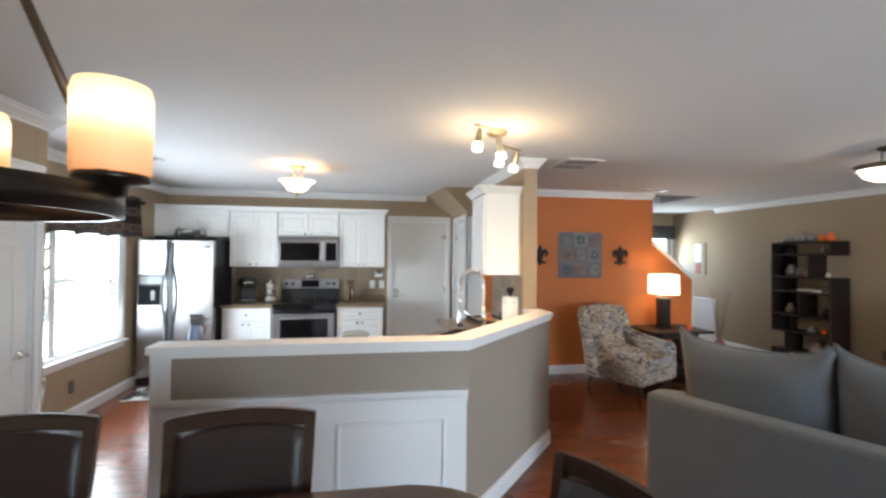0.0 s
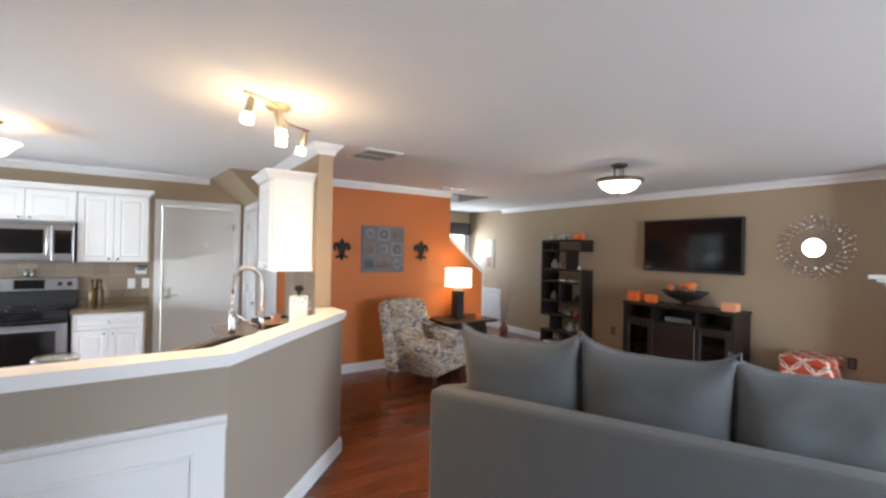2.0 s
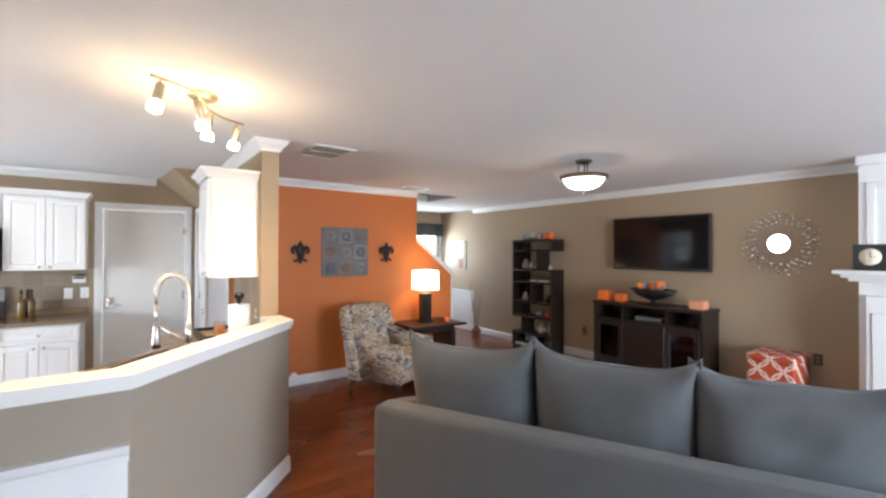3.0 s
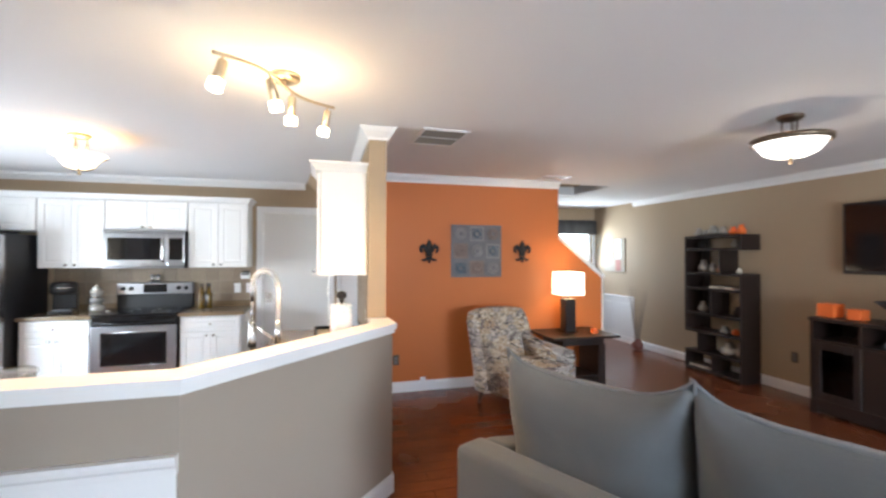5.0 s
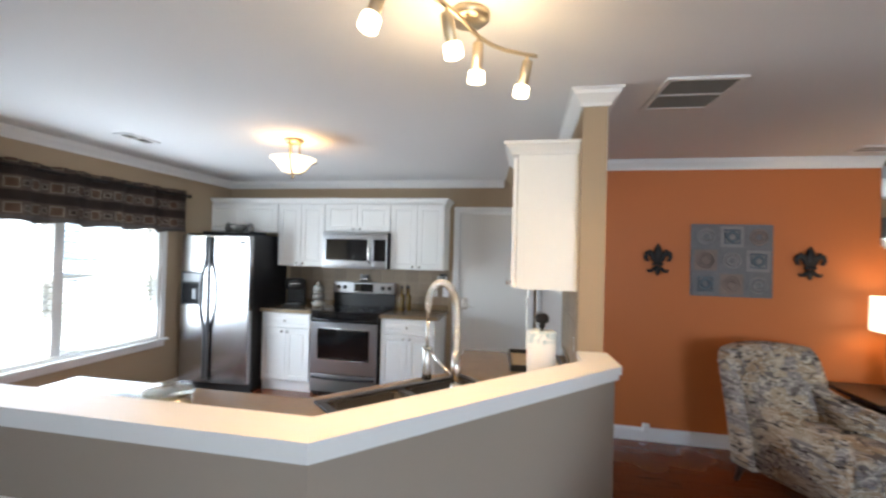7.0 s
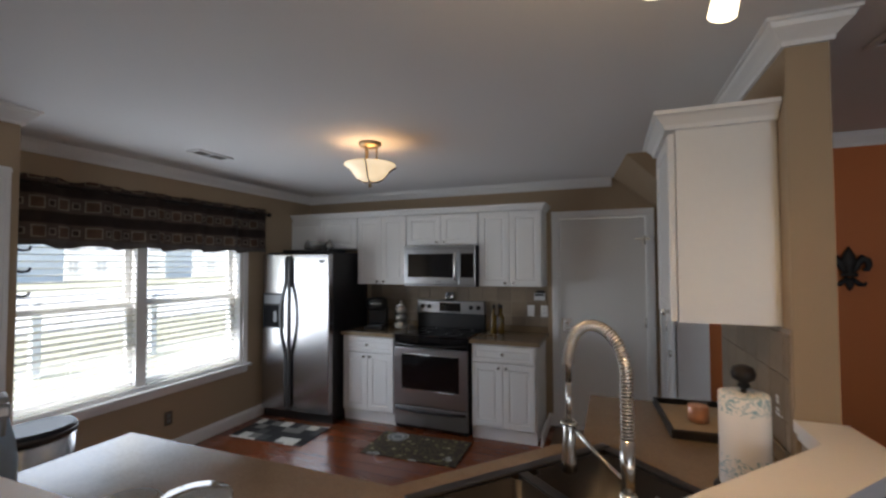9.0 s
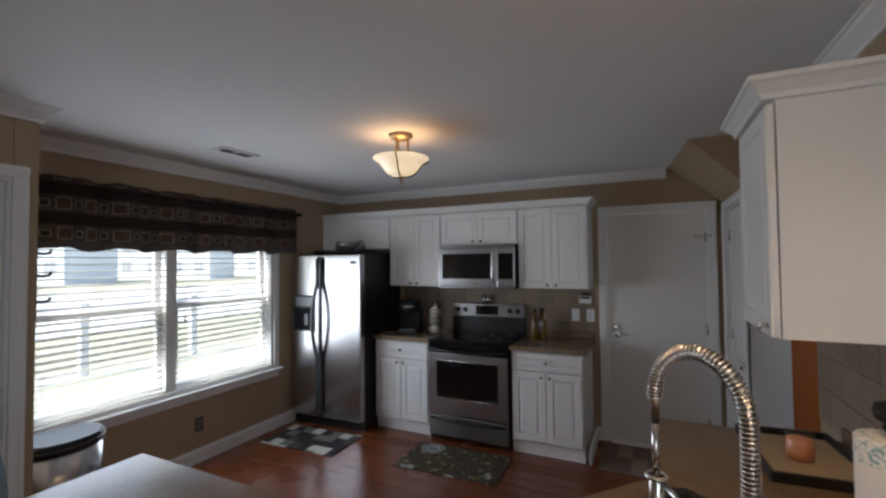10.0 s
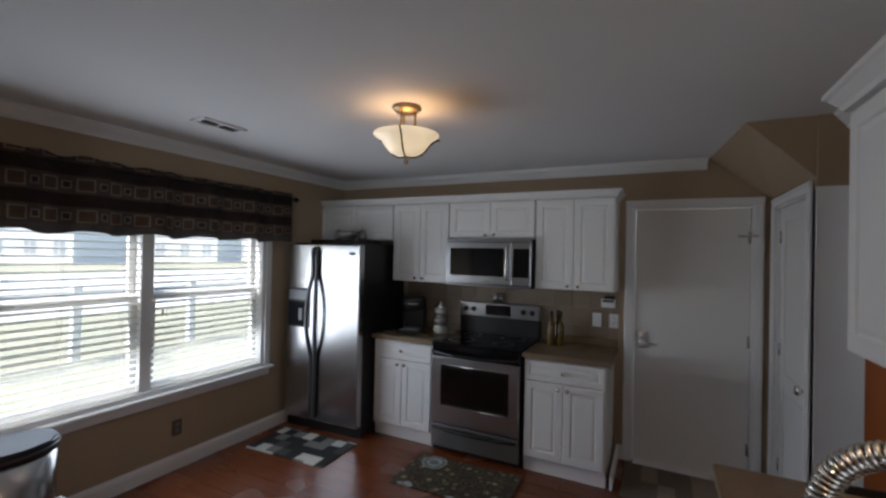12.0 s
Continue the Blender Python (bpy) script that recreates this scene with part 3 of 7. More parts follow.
def lever(parent, x, z, side, material=CHROME, y=0.0):
    bm = lathe([(0.030, 0), (0.030, 0.006), (0.022, 0.012), (0.011, 0.014), (0.011, 0.045), (0.013, 0.05), (0.004, 0.055)], 20)
    bm.transform(Matrix.Translation((x, y, z)) @ pose(0, 0, 0, 90))
    tube([(x, y - 0.046, z), (x + side * 0.04, y - 0.05, z + 0.004), (x + side * 0.11, y - 0.045, z - 0.002)], [0.009, 0.008, 0.006], 10, bm)
    return part("door_handle", bm, material, parent, "satin metal lever handle")


def knob(parent, x, z, y=0.0, r=0.028):
    bm = lathe([(0.03, 0), (0.03, 0.006), (0.012, 0.012), (0.011, 0.03), (r * 0.8, 0.038), (r, 0.05), (r * 0.85, 0.062), (0.004, 0.066)], 20)
    bm.transform(Matrix.Translation((x, y, z)) @ pose(0, 0, 0, 90))
    return part("door_knob", bm, CHROME, parent, "satin metal knob")


def door(name, m, w, h, panels, label, raised=True):
    """A door in its casing; local front to -y, wall face at y = 0."""
    base = thing(name, m, label, "door", kind="structure")
    part("door_casing", casing(w, h), TRIM, base)
    bm = boxes((-w / 2 + 0.015, 0.026, 0.012, w / 2 - 0.015, 0.065, h - 0.016), bevel=0.003) if not panels else panelled(bmesh.new(), -w / 2 + 0.015, 0.012, w / 2 - 0.015, h - 0.016, 0.03, 0.035, rail=0.1, sink=0.004, raised=raised, panels=panels)
    leaf = part("door_leaf", bm, DOORW, base, "white painted door leaf")
    return base, leaf


def hinges(leaf, x, y=0.024):
    for z in (0.25, 1.05, 1.83):
        bm = tube([(x, y, z - 0.045), (x, y, z + 0.045)], 0.007, 8)
        box(bm, x - 0.016, y + 0.001, z - 0.044, x + 0.016, y + 0.005, z + 0.044)
        part("hinge", bm, CHROME, leaf)


base, leaf = door("door_1", pose((DX0 + DX1) / 2, BY, 0), DX1 - DX0, DZ, (), "plain white painted door to the garage, closed", raised=False)
lever(leaf, -0.333, 0.975, 1, y=0.012)
bm = boxes((-0.37, 0.012, 0.935, -0.295, 0.026, 1.065), bevel=0.005, seg=2)
part("lock_plate", bm, CHROME, leaf, "satin nickel lock plate")
bm = lathe([(0.024, 0), (0.024, 0.008), (0.018, 0.014), (0.004, 0.016)], 18)
bm.transform(Matrix.Translation((-0.333, 0.012, 1.03)) @ pose(0, 0, 0, 90))
part("deadbolt", bm, CHROME, leaf)
hinges(leaf, 0.392)
bm = boxes((0.30, -0.05, 1.83, 0.425, -0.03, 1.845))
part("door_chain", bm, CHROME, base)
bm = boxes((-0.39, -0.06, 0.0, 0.39, 0.06, 0.014), bevel=0.004)
part("threshold", bm, TRIM, base)
base, leaf = door("door_2", pose(PX, 7.645, 0, 0, 0, -90), 0.75, 2.04, ((0, 0, 1, 0.42), (0, 0.42, 1, 1)), "white panelled pantry door, closed")
knob(leaf, 0.30, 0.93, 0.026)
hinges(leaf, -0.362)
base, leaf = door("door_3", pose(LX, 4.40, 0, 0, 0, 90), 0.93, 2.06, SIX, "white six-panel door in the dining wall, closed")
lever(leaf, 0.40, 0.93, -1, y=0.026)


# ---- kitchen window ----
def sash(parent, name, x0, x1, z0, z1, y, rail=0.045, muntins=(0, 0)):
    bm = boxes((x0, y, z0, x0 + rail, y + 0.035, z1), (x1 - rail, y, z0, x1, y + 0.035, z1), (x0 + rail, y, z0, x1 - rail, y + 0.035, z0 + rail), (x0 + rail, y, z1 - rail, x1 - rail, y + 0.035, z1), bevel=0.003)
    nx, nz = muntins
    for i in range(1, nx):
        c = x0 + rail + (x1 - x0 - 2 * rail) * i / nx
        box(bm, c - 0.007, y + 0.01, z0 + rail, c + 0.007, y + 0.026, z1 - rail)
    for i in range(1, nz):
        c = z0 + rail + (z1 - z0 - 2 * rail) * i / nz
        box(bm, x0 + rail, y + 0.012, c - 0.008, x1 - rail, y + 0.024, c + 0.008)
    fr = part(name, bm, TRIM, parent)
    p = part("pane", boxes((x0 + rail - 0.004, y + 0.016, z0 + rail - 0.004, x1 - rail + 0.004, y + 0.02, z1 - rail + 0.004)), PANE, fr)
    p.visible_shadow = False
    return fr


WW = WY1 - WY0
win = thing("window_1", pose(KX, (WY0 + WY1) / 2, 0, 0, 0, 90), "wide white double-hung window pair above the baseboard", "window", kind="structure")
for s in (-1, 1):
    cx = s * WW / 4
    a, b = cx - WW / 4 + 0.03, cx + WW / 4 - 0.03
    a, b = (a, b - 0.01) if s < 0 else (a + 0.01, b)
    sash(win, "lower_sash", a, b, WZ0 + 0.03, 1.32, 0.075)
    sash(win, "upper_sash", a, b, 1.285, WZ1 - 0.03, 0.112)
bm = boxes((-WW / 2, 0.0, WZ0, -WW / 2 + 0.03, 0.14, WZ1), (WW / 2 - 0.03, 0.0, WZ0, WW / 2, 0.14, WZ1), (-0.04, 0.03, WZ0 + 0.03, 0.04, 0.14, WZ1 - 0.03), (-WW / 2 + 0.03, 0.0, WZ1 - 0.03, WW / 2 - 0.03, 0.14, WZ1), (-WW / 2 + 0.03, 0.0, WZ0, WW / 2 - 0.03, 0.14, WZ0 + 0.03))
part("window_frame", bm, TRIM, win)
bm = boxes((-WW / 2 - 0.06, -0.018, WZ0, -WW / 2, 0.0, WZ1 + 0.06), (WW / 2, -0.018, WZ0, WW / 2 + 0.06, 0.0, WZ1 + 0.06), (-WW / 2, -0.018, WZ1, WW / 2, 0.0, WZ1 + 0.06), bevel=0.004)
part("window_casing", bm, TRIM, win)
bm = boxes((-WW / 2 - 0.09, -0.05, WZ0 - 0.025, WW / 2 + 0.09, 0.0, WZ0), (-WW / 2 - 0.06, -0.02, WZ0 - 0.085, WW / 2 + 0.06, 0.0, WZ0 - 0.025), bevel=0.005)
part("window_sill", bm, TRIM, win)
for s, nm in ((-1, "a"), (1, "b")):
    cx = s * WW / 4
    blind = thing("window_blind", pose(KX, (WY0 + WY1) / 2 + cx, 0, 0, 0, 90), "white horizontal slat blind, lowered with open slats", "blind", "kitchen window blinds")
    a, b = -WW / 4 + 0.045, WW / 4 - 0.045
    part("head_rail", boxes((a, 0.012, WZ1 - 0.085, b, 0.06, WZ1 - 0.035), bevel=0.004), SLATM, blind)
    part("bottom_rail", boxes((a, 0.016, WZ0 + 0.034, b, 0.058, WZ0 + 0.052), bevel=0.004), SLATM, blind)
    slat = None
    z = WZ0 + 0.09
    while z < WZ1 - 0.11:
        if slat is None:
            bm = boxes((a, -0.024, -0.0014, b, 0.024, 0.0014))
            slat = part("slat", bm, SLATM, blind)
            ob = slat
        else:
            ob = slat.copy()
            scene.collection.objects.link(ob)
        ob.matrix_local = pose(0, 0.037, z, 9)
        z += 0.0475
    for x in (a + 0.12, (a + b) / 2, b - 0.12):
        for y in (0.0125, 0.0615):
            part("ladder_cord", tube([(x, y, WZ0 + 0.05), (x, y, WZ1 - 0.085)], 0.0012, 5), SLATM, blind)
    bm = tube([(a + 0.05, 0.005, 1.45 if s < 0 else 1.2), (a + 0.05, 0.005, WZ1 - 0.09)], 0.0012, 5)
    lathe([(0.003, 1.41), (0.009, 1.42), (0.006, 1.455), (0.002, 1.46)] if s < 0 else [(0.003, 1.16), (0.009, 1.17), (0.006, 1.205), (0.002, 1.21)], 10, bm, (a + 0.05, 0.005))
    part("pull_cord", bm, SLATM, blind)

# valance: gathered panels on a rod with grommets
val = thing("valance", pose(KX, 6.07, 0, 0, 0, 90), "dark brown valance with tan square pattern, gathered on a rod", "valance")
bm = bmesh.new()
NX, NZ, VW = 220, 9, 2.42
grid = []
for j in range(NZ):
    row = []
    for i in range(NX):
        u = i / (NX - 1)
        x = -VW / 2 + VW * u
        f = j / (NZ - 1)
        depth = 0.035 * math.sin(u * math.pi * 13.0) + 0.012 * math.sin(u * 77 + 1.3) * f
        top = 2.195 + 0.005 * math.cos(u * math.pi * 26) + 0.012 * noise.noise((u * 17, 0, 3))
        low = 1.735 + 0.012 * math.sin(u * math.pi * 13 + 1) + 0.01 * noise.noise((u * 23, 5, 0))
        row.append(bm.verts.new((x, -0.085 - depth * (0.8 + 0.5 * f), low + (top - low) * (1 - f))))
    grid.append(row)
for a, b in zip(grid, grid[1:]):
    for i in range(NX - 1):
        bm.faces.new((a[i], b[i], b[i + 1], a[i + 1])).smooth = True
bmesh.ops.solidify(bm, geom=bm.faces, thickness=0.003)
part("cloth", bm, VALANCE, val)
bm = tube([(-1.245, -0.085, 2.145), (1.245, -0.085, 2.145)], 0.0125, 12)
part("curtain_rod", bm, IRON, val)
for s in (-1, 1):
    bm = lathe([(0.012, -0.03), (0.02, -0.015), (0.024, 0.0), (0.018, 0.018), (0.004, 0.024)], 12)
    bm.transform(Matrix.Translation((s * 1.26, -0.085, 2.145)) @ pose(0, 0, 0, 0, s * 90))
    part("rod_finial", bm, IRON, val)
for s in (-1.19, 1.19):
    part("rod_bracket", boxes((s - 0.01, -0.085, 2.13, s + 0.01, 0.0, 2.16)), IRON, val)
for i in range(13):
    u = (i + 0.5) / 13
    x = -VW / 2 + VW * u
    s = math.sin(u * math.pi * 13)
    bm = tube([(x + 0.017 * math.cos(k * math.pi / 8), -0.087 - 0.035 * s * 0.85 - 0.004, 2.145 + 0.017 * math.sin(k * math.pi / 8)) for k in range(16)], 0.003, 6, closed=True)
    part("grommet", bm, RINGM, val)

# foyer window, and an unseen patio door added as opening for the rear daylight
win = thing("window_2", pose((6.35 + 7.39) / 2, FY, 0), "bright white foyer window", "window", kind="structure")
sash(win, "window_sash", -0.52, 0.52, 1.25, 2.1, 0.05, muntins=(0, 2))
bm = boxes((-0.575, -0.018, 1.19, -0.52, 0.0, 2.16), (0.52, -0.018, 1.19, 0.575, 0.0, 2.16), (-0.52, -0.018, 2.1, 0.52, 0.0, 2.16), (-0.52, -0.03, 1.19, 0.52, 0.0, 1.25), bevel=0.004)
part("window_casing", bm, TRIM, win)
bm = bmesh.new()
vs = [[bm.verts.new((-0.58 + 1.16 * i / 40, -0.07 - 0.012 * math.sin(i * 0.9), z)) for i in range(41)] for z in (2.2, 1.93)]
for i in range(40):
    bm.faces.new((vs[0][i], vs[1][i], vs[1][i + 1], vs[0][i + 1])).smooth = True
bmesh.ops.solidify(bm, geom=bm.faces, thickness=0.004)
GREYCL = surface("grey valance cloth", (0.17, 0.17, 0.18), 0.9, grain=200, vary=0.15, bump=0.1)
tagged(part("foyer_valance", bm, GREYCL), "plain grey cloth valance over the foyer window", "valance").matrix_world = pose((6.35 + 7.39) / 2, FY, 0)
win = thing("door_4", pose(4.5, RY, 0, 0, 0, 180), "white sliding glass patio door, assumed out of view", "patio door", kind="structure")
for a, b, y in ((-1.2, 0.03, 0.03), (-0.03, 1.2, 0.07)):
    sash(win, "door_sash", a, b, 0.0, 2.2, y, rail=0.07)


# ---- outside the kitchen window ----
GRASS = surface("mown grass", (0.37, 0.355, 0.25), 0.95, grain=9, vary=0.35, stain=0.4, bump=0.3)
ROAD = surface("pale concrete drive", (0.52, 0.51, 0.49), 0.9, grain=20, vary=0.12, stain=0.5)
VINYL = surface("white vinyl siding", (0.82, 0.82, 0.81), 0.6, grain=20, vary=0.04)
ROOF = surface("grey shingle roof", (0.10, 0.095, 0.09), 0.9, grain=14, vary=0.3)
DARKGL = surface("curtained window glass", (0.45, 0.46, 0.47), 0.06, vary=0.2, bump=0)
structure("ground", boxes((-400, -400, -0.5, 400, 400, -0.3)), GRASS, "sunlit mown lawn reaching the distance", "ground")
structure("road", boxes((-34, -60, -0.296, -12.5, 120, -0.285)), ROAD, "pale concrete street beyond the lawn", "road")
fence = thing("fence", pose(-7.0, 0, -0.3), "white vinyl rail fence along the lawn", "fence")
for i in range(15):
    y = -4 + 2.0 * i
    bm = boxes((-0.06, y - 0.06, 0, 0.06, y + 0.06, 1.25))
    box(bm, -0.075, y - 0.075, 1.25, 0.075, y + 0.075, 1.29, 0.01)
    part("post", bm, VINYL, fence)
part("rail", boxes((-0.02, -4, 1.09, 0.02, 24, 1.19)), VINYL, fence)
for hy in (-11.5, 4.4, 20.3, 36.2, 52.1):
    house = thing("house", pose(-62, hy, -0.3, 0, 0, -60), "white sided two-storey house across the street", "house", "houses across the street")
    part("wall", boxes((-8, 0, 0, 0, 12.5, 5.6)), VINYL, house)
    bm = extrude_y([(-8.5, 5.6), (0.5, 5.6), (-4, 8.6)], -0.4, 12.9)
    part("roof", bm, ROOF, house)
    rows = bmesh.new()
    for k in range(27):
        box(rows, 0.0, 0.02, 0.1 + 0.2 * k, 0.018, 12.48, 0.11 + 0.2 * k)
    part("siding_laps", rows, VINYL, house)
    for wz in (1.0, 3.7):
        for wy in (1.4, 4.6, 7.8, 10.6):
            w = part("window", boxes((0.0, wy - 0.08, wz - 0.08, 0.05, wy + 1.18, wz + 1.48)), TRIM, house)
            part("pane", boxes((0.05, wy, wz, 0.06, wy + 1.1, wz + 1.4)), DARKGL, w)
            part("muntin", boxes((0.06, wy, wz + 0.68, 0.075, wy + 1.1, wz + 0.74), (0.06, wy + 0.52, wz, 0.074, wy + 0.58, wz + 0.68), (0.06, wy + 0.52, wz + 0.74, 0.074, wy + 0.58, wz + 1.4)), TRIM, w)


# ---- kitchen ----
def pull(parent, x, z, y, wide=True):
    """A small satin metal cabinet pull."""
    if wide:
        bm = tube([(x - 0.03, y, z), (x - 0.03, y - 0.02, z), (x - 0.02, y - 0.026, z), (x + 0.02, y - 0.026, z), (x + 0.03, y - 0.02, z), (x + 0.03, y, z)], 0.005, 8)
    else:
        bm = lathe([(0.008, 0), (0.006, 0.012), (0.014, 0.02), (0.014, 0.026), (0.004, 0.03)], 14)
        bm.transform(Matrix.Translation((x, y, z)) @ pose(0, 0, 0, 90))
    return part("handle", bm, CHROME, parent, "satin nickel pull")


def base_unit(m, w, d, label, doors=2, drawer=True, group="kitchen base cabinets", right_side=True):
    """A base cabinet; back at y = 0, front to -y, centred on x; its carcass is 0.875 high."""
    base = thing("base_cabinet", m, label, "cabinet", group)
    bm = boxes((-w / 2, -d + 0.02, 0.1, w / 2, 0, 0.875), (-w / 2 + 0.005, -d + 0.065, 0.0, w / 2 - 0.005, 0, 0.1))
    part("body", bm, CABW, base)
    y = -d - 0.002
    top = 0.865
    if drawer:
        bm = panelled(bmesh.new(), -w / 2 + 0.008, 0.715, w / 2 - 0.008, top, y, 0.018, rail=0.03, sink=0.004)
        dr = part("drawer", bm, CABW, base)
        pull(dr, 0, 0.79, y - 0.004, False)
        top = 0.705
    for k in range(doors):
        a, b = -w / 2 + 0.008 + (w - 0.016) / doors * k, -w / 2 + 0.008 + (w - 0.016) / doors * (k + 1)
        bm = panelled(bmesh.new(), a + 0.0015, 0.125, b - 0.0015, top, y, 0.018, rail=0.05, sink=0.005)
        dd = part("door", bm, CABW, base)
        pull(dd, b - 0.035 if (k == 0 and doors == 2) else a + 0.035, top - 0.035, y - 0.005, False)
    part("toe_kick", boxes((-w / 2, -d + 0.04, 0.0, w / 2, -d + 0.064, 0.1)), TRIM, base)
    return base


def wall_unit(m, w, z0, z1, d, label, doors=2, group="kitchen wall cabinets", knob_x=None):
    base = thing("wall_cabinet", m, label, "cabinet", group)
    part("body", boxes((-w / 2, -d + 0.02, z0, w / 2, 0, z1)), CABW, base)
    y = -d - 0.002
    for k in range(doors):
        a, b = -w / 2 + 0.004 + (w - 0.008) / doors * k, -w / 2 + 0.004 + (w - 0.008) / doors * (k + 1)
        bm = panelled(bmesh.new(), a + 0.0015, z0 + 0.004, b - 0.0015, z1 - 0.01, y, 0.018, rail=0.05, sink=0.005)
        dd = part("door", bm, CABW, base)
        if doors == 2:
            pull(dd, b - 0.04 if k == 0 else a + 0.04, z0 + 0.035, y - 0.005, False)
        else:
            pull(dd, b - 0.04 if knob_x is None else knob_x, z0 + 0.035, y - 0.005, False)
    return base


base_unit(pose(-0.262, BY, 0), 0.60, 0.60, "white base cabinet with drawer beside the range")
base_unit(pose(1.142, BY, 0), 0.60, 0.60, "white base cabinet with drawer beside the garage door")


def worktop(name, outline, label):
    bm = prism(outline, 0.877, 0.915)
    edges = [e for e in bm.edges if abs(e.verts[0].co.z - e.verts[1].co.z) < 1e-6 and e.verts[0].co.z > 0.9]
    bmesh.ops.bevel(bm, geom=edges, offset=0.008, segments=2, affect='EDGES')
    ob = tagged(part(name, bm, COUNTER), label, "countertop", "kitchen countertops")
    x0, x1 = outline[0][0], outline[1][0]
    part("back_lip", boxes((x0 + 0.003, BY - 0.032, 0.9155, x1 - 0.003, BY - 0.012, 0.975), bevel=0.003), COUNTER, ob)
    return ob


worktop("countertop", [(-0.575, 7.505), (0.048, 7.505), (0.048, BY - 0.002), (-0.575, BY - 0.002)], "brown speckled countertop over the small base cabinet")
worktop("countertop", [(0.832, 7.505), (1.475, 7.505), (1.475, BY - 0.002), (0.832, BY - 0.002)], "brown speckled countertop beside the garage door")
# upper cabinets
WZ, WT, WD = 1.39, 2.13, 0.33
wall_unit(pose(-1.035, BY, 0), 0.94, 1.78, WT, WD, "short white wall cabinet above the refrigerator")
wall_unit(pose(-0.258, BY, 0), 0.60, WZ, WT, WD, "white two-door wall cabinet beside the microwave")
wall_unit(pose(0.442, BY, 0), 0.79, 1.80, WT, WD, "short white wall cabinet above the microwave")
wall_unit(pose(1.152, BY, 0), 0.62, WZ, WT, WD, "white two-door wall cabinet beside the garage door")
CABC = [(-0.02, 0.0), (0.012, 0.0), (0.016, 0.014), (0.034, 0.04), (0.042, 0.044), (0.042, 0.058), (-0.02, 0.058)]
bm = moulding([(1.463, BY - 0.002), (1.463, BY - WD - 0.005), (-1.455, BY - WD - 0.005)], [(o, WT + z) for o, z in CABC])
structure("trim_cabinet_crown", bm, CABW, "white crown strip on the wall cabinets", "trim")

# upper cabinet on the wall towards the living room
wall_unit(pose(2.63, 5.76, 0, 0, 0, -90), 0.45, WZ, 2.13, 0.345, "tall white wall cabinet beside the kitchen pillar", doors=1)
bm = moulding([(2.63, 5.533), (2.283, 5.533), (2.283, 5.987), (2.63, 5.987)], [(o * 1.35, WT + z * 1.15) for o, z in CABC])
structure("trim_cabinet_crown_side", bm, CABW, "white crown strip on the wall cabinet", "trim")

# refrigerator: side by side, steel doors, black case
DARKP = surface("dark grey plastic", (0.07, 0.072, 0.076), 0.35, vary=0.1)
# near-black without gloss: the shade of a deep niche put into the colour
NICHESHADE = surface("matte black niche shade", (0.012, 0.012, 0.013), 0.9, vary=0.1, bump=0)
NICHESHADE.node_tree.nodes["Principled BSDF"].inputs["Specular IOR Level"].default_value = 0.08
fr = thing("refrigerator", pose(-1.03, BY - 0.04, 0, 0, 0, 2.5), "stainless steel side-by-side refrigerator with black sides", "refrigerator")
part("case", boxes((-0.41, -0.72, 0.02, 0.415, 0, 1.735), bevel=0.006), FRSIDE, fr)
def fridge_door(x0, x1, name):
    bm = boxes((x0, -0.80, 0.10, x1, -0.725, 1.72), bevel=0.012, seg=3)
    return part(name, bm, STEELV, fr, "brushed stainless steel door")
dl = fridge_door(-0.41, -0.068, "freezer_door")
dr = fridge_door(-0.06, 0.415, "fridge_door")
for d, x, s in ((dl, -0.086, -1), (dr, -0.042, 1)):
    pts = [(x, -0.80, 0.14)]
    for k in range(21):
        z = 0.16 + 1.5 * k / 20
        bow = max(0.0, 1 - ((z - 1.06) / 0.36) ** 2)
        pts.append((x + s * 0.028 * bow, -0.822 - 0.045 * bow, z))
    pts.append((x, -0.80, 1.69))
    part("handle", tube(pts, [0.019] * len(pts), 10), DARKP, d, "curved dark grey handle")
bm = boxes((-0.395, -0.806, 0.945, -0.125, -0.798, 1.31), bevel=0.003)
disp = part("dispenser", bm, BLACKP, dl, "grey ice and water dispenser")
# flat plate, not cut in; its black stands for the niche's shade
part("dispenser_niche_shade", boxes((-0.38, -0.8075, 0.96, -0.14, -0.8055, 1.18)), NICHESHADE, dl)
part("dispenser_paddle", boxes((-0.255, -0.812, 1.01, -0.215, -0.808, 1.12), bevel=0.002), GREYP, dl)
part("dispenser_panel", boxes((-0.375, -0.809, 1.20, -0.145, -0.806, 1.29), bevel=0.001), GREYP, dl)
bm = lathe([(0.03, 0), (0.03, 0.003), (0.004, 0.004)], 20)
bm.transform(Matrix.Translation((0.33, -0.80, 1.64)) @ pose(0, 0, 0, 90) @ Matrix.Diagonal((1.3, 0.5, 1, 1)))
part("badge", bm, GREYP, dr)
part("toe_grille", boxes((-0.42, -0.74, 0.0, 0.42, -0.72, 0.09)), BLACKP, fr)

# things on the refrigerator
bowl = thing("glass_bowl", pose(-0.98, 7.62, 1.768), "patterned grey glass bowl on the refrigerator", "bowl")
bm = lathe([(0.05, 0.0), (0.06, 0.008), (0.09, 0.04), (0.125, 0.09), (0.118, 0.09), (0.082, 0.042), (0.05, 0.014)], 28)
GREYGL = surface("mercury glass", (0.35, 0.34, 0.32), 0.25, 0.5, vary=0.4, grain=40, bump=0.1)
part("bowl", bm, GREYGL, bowl)
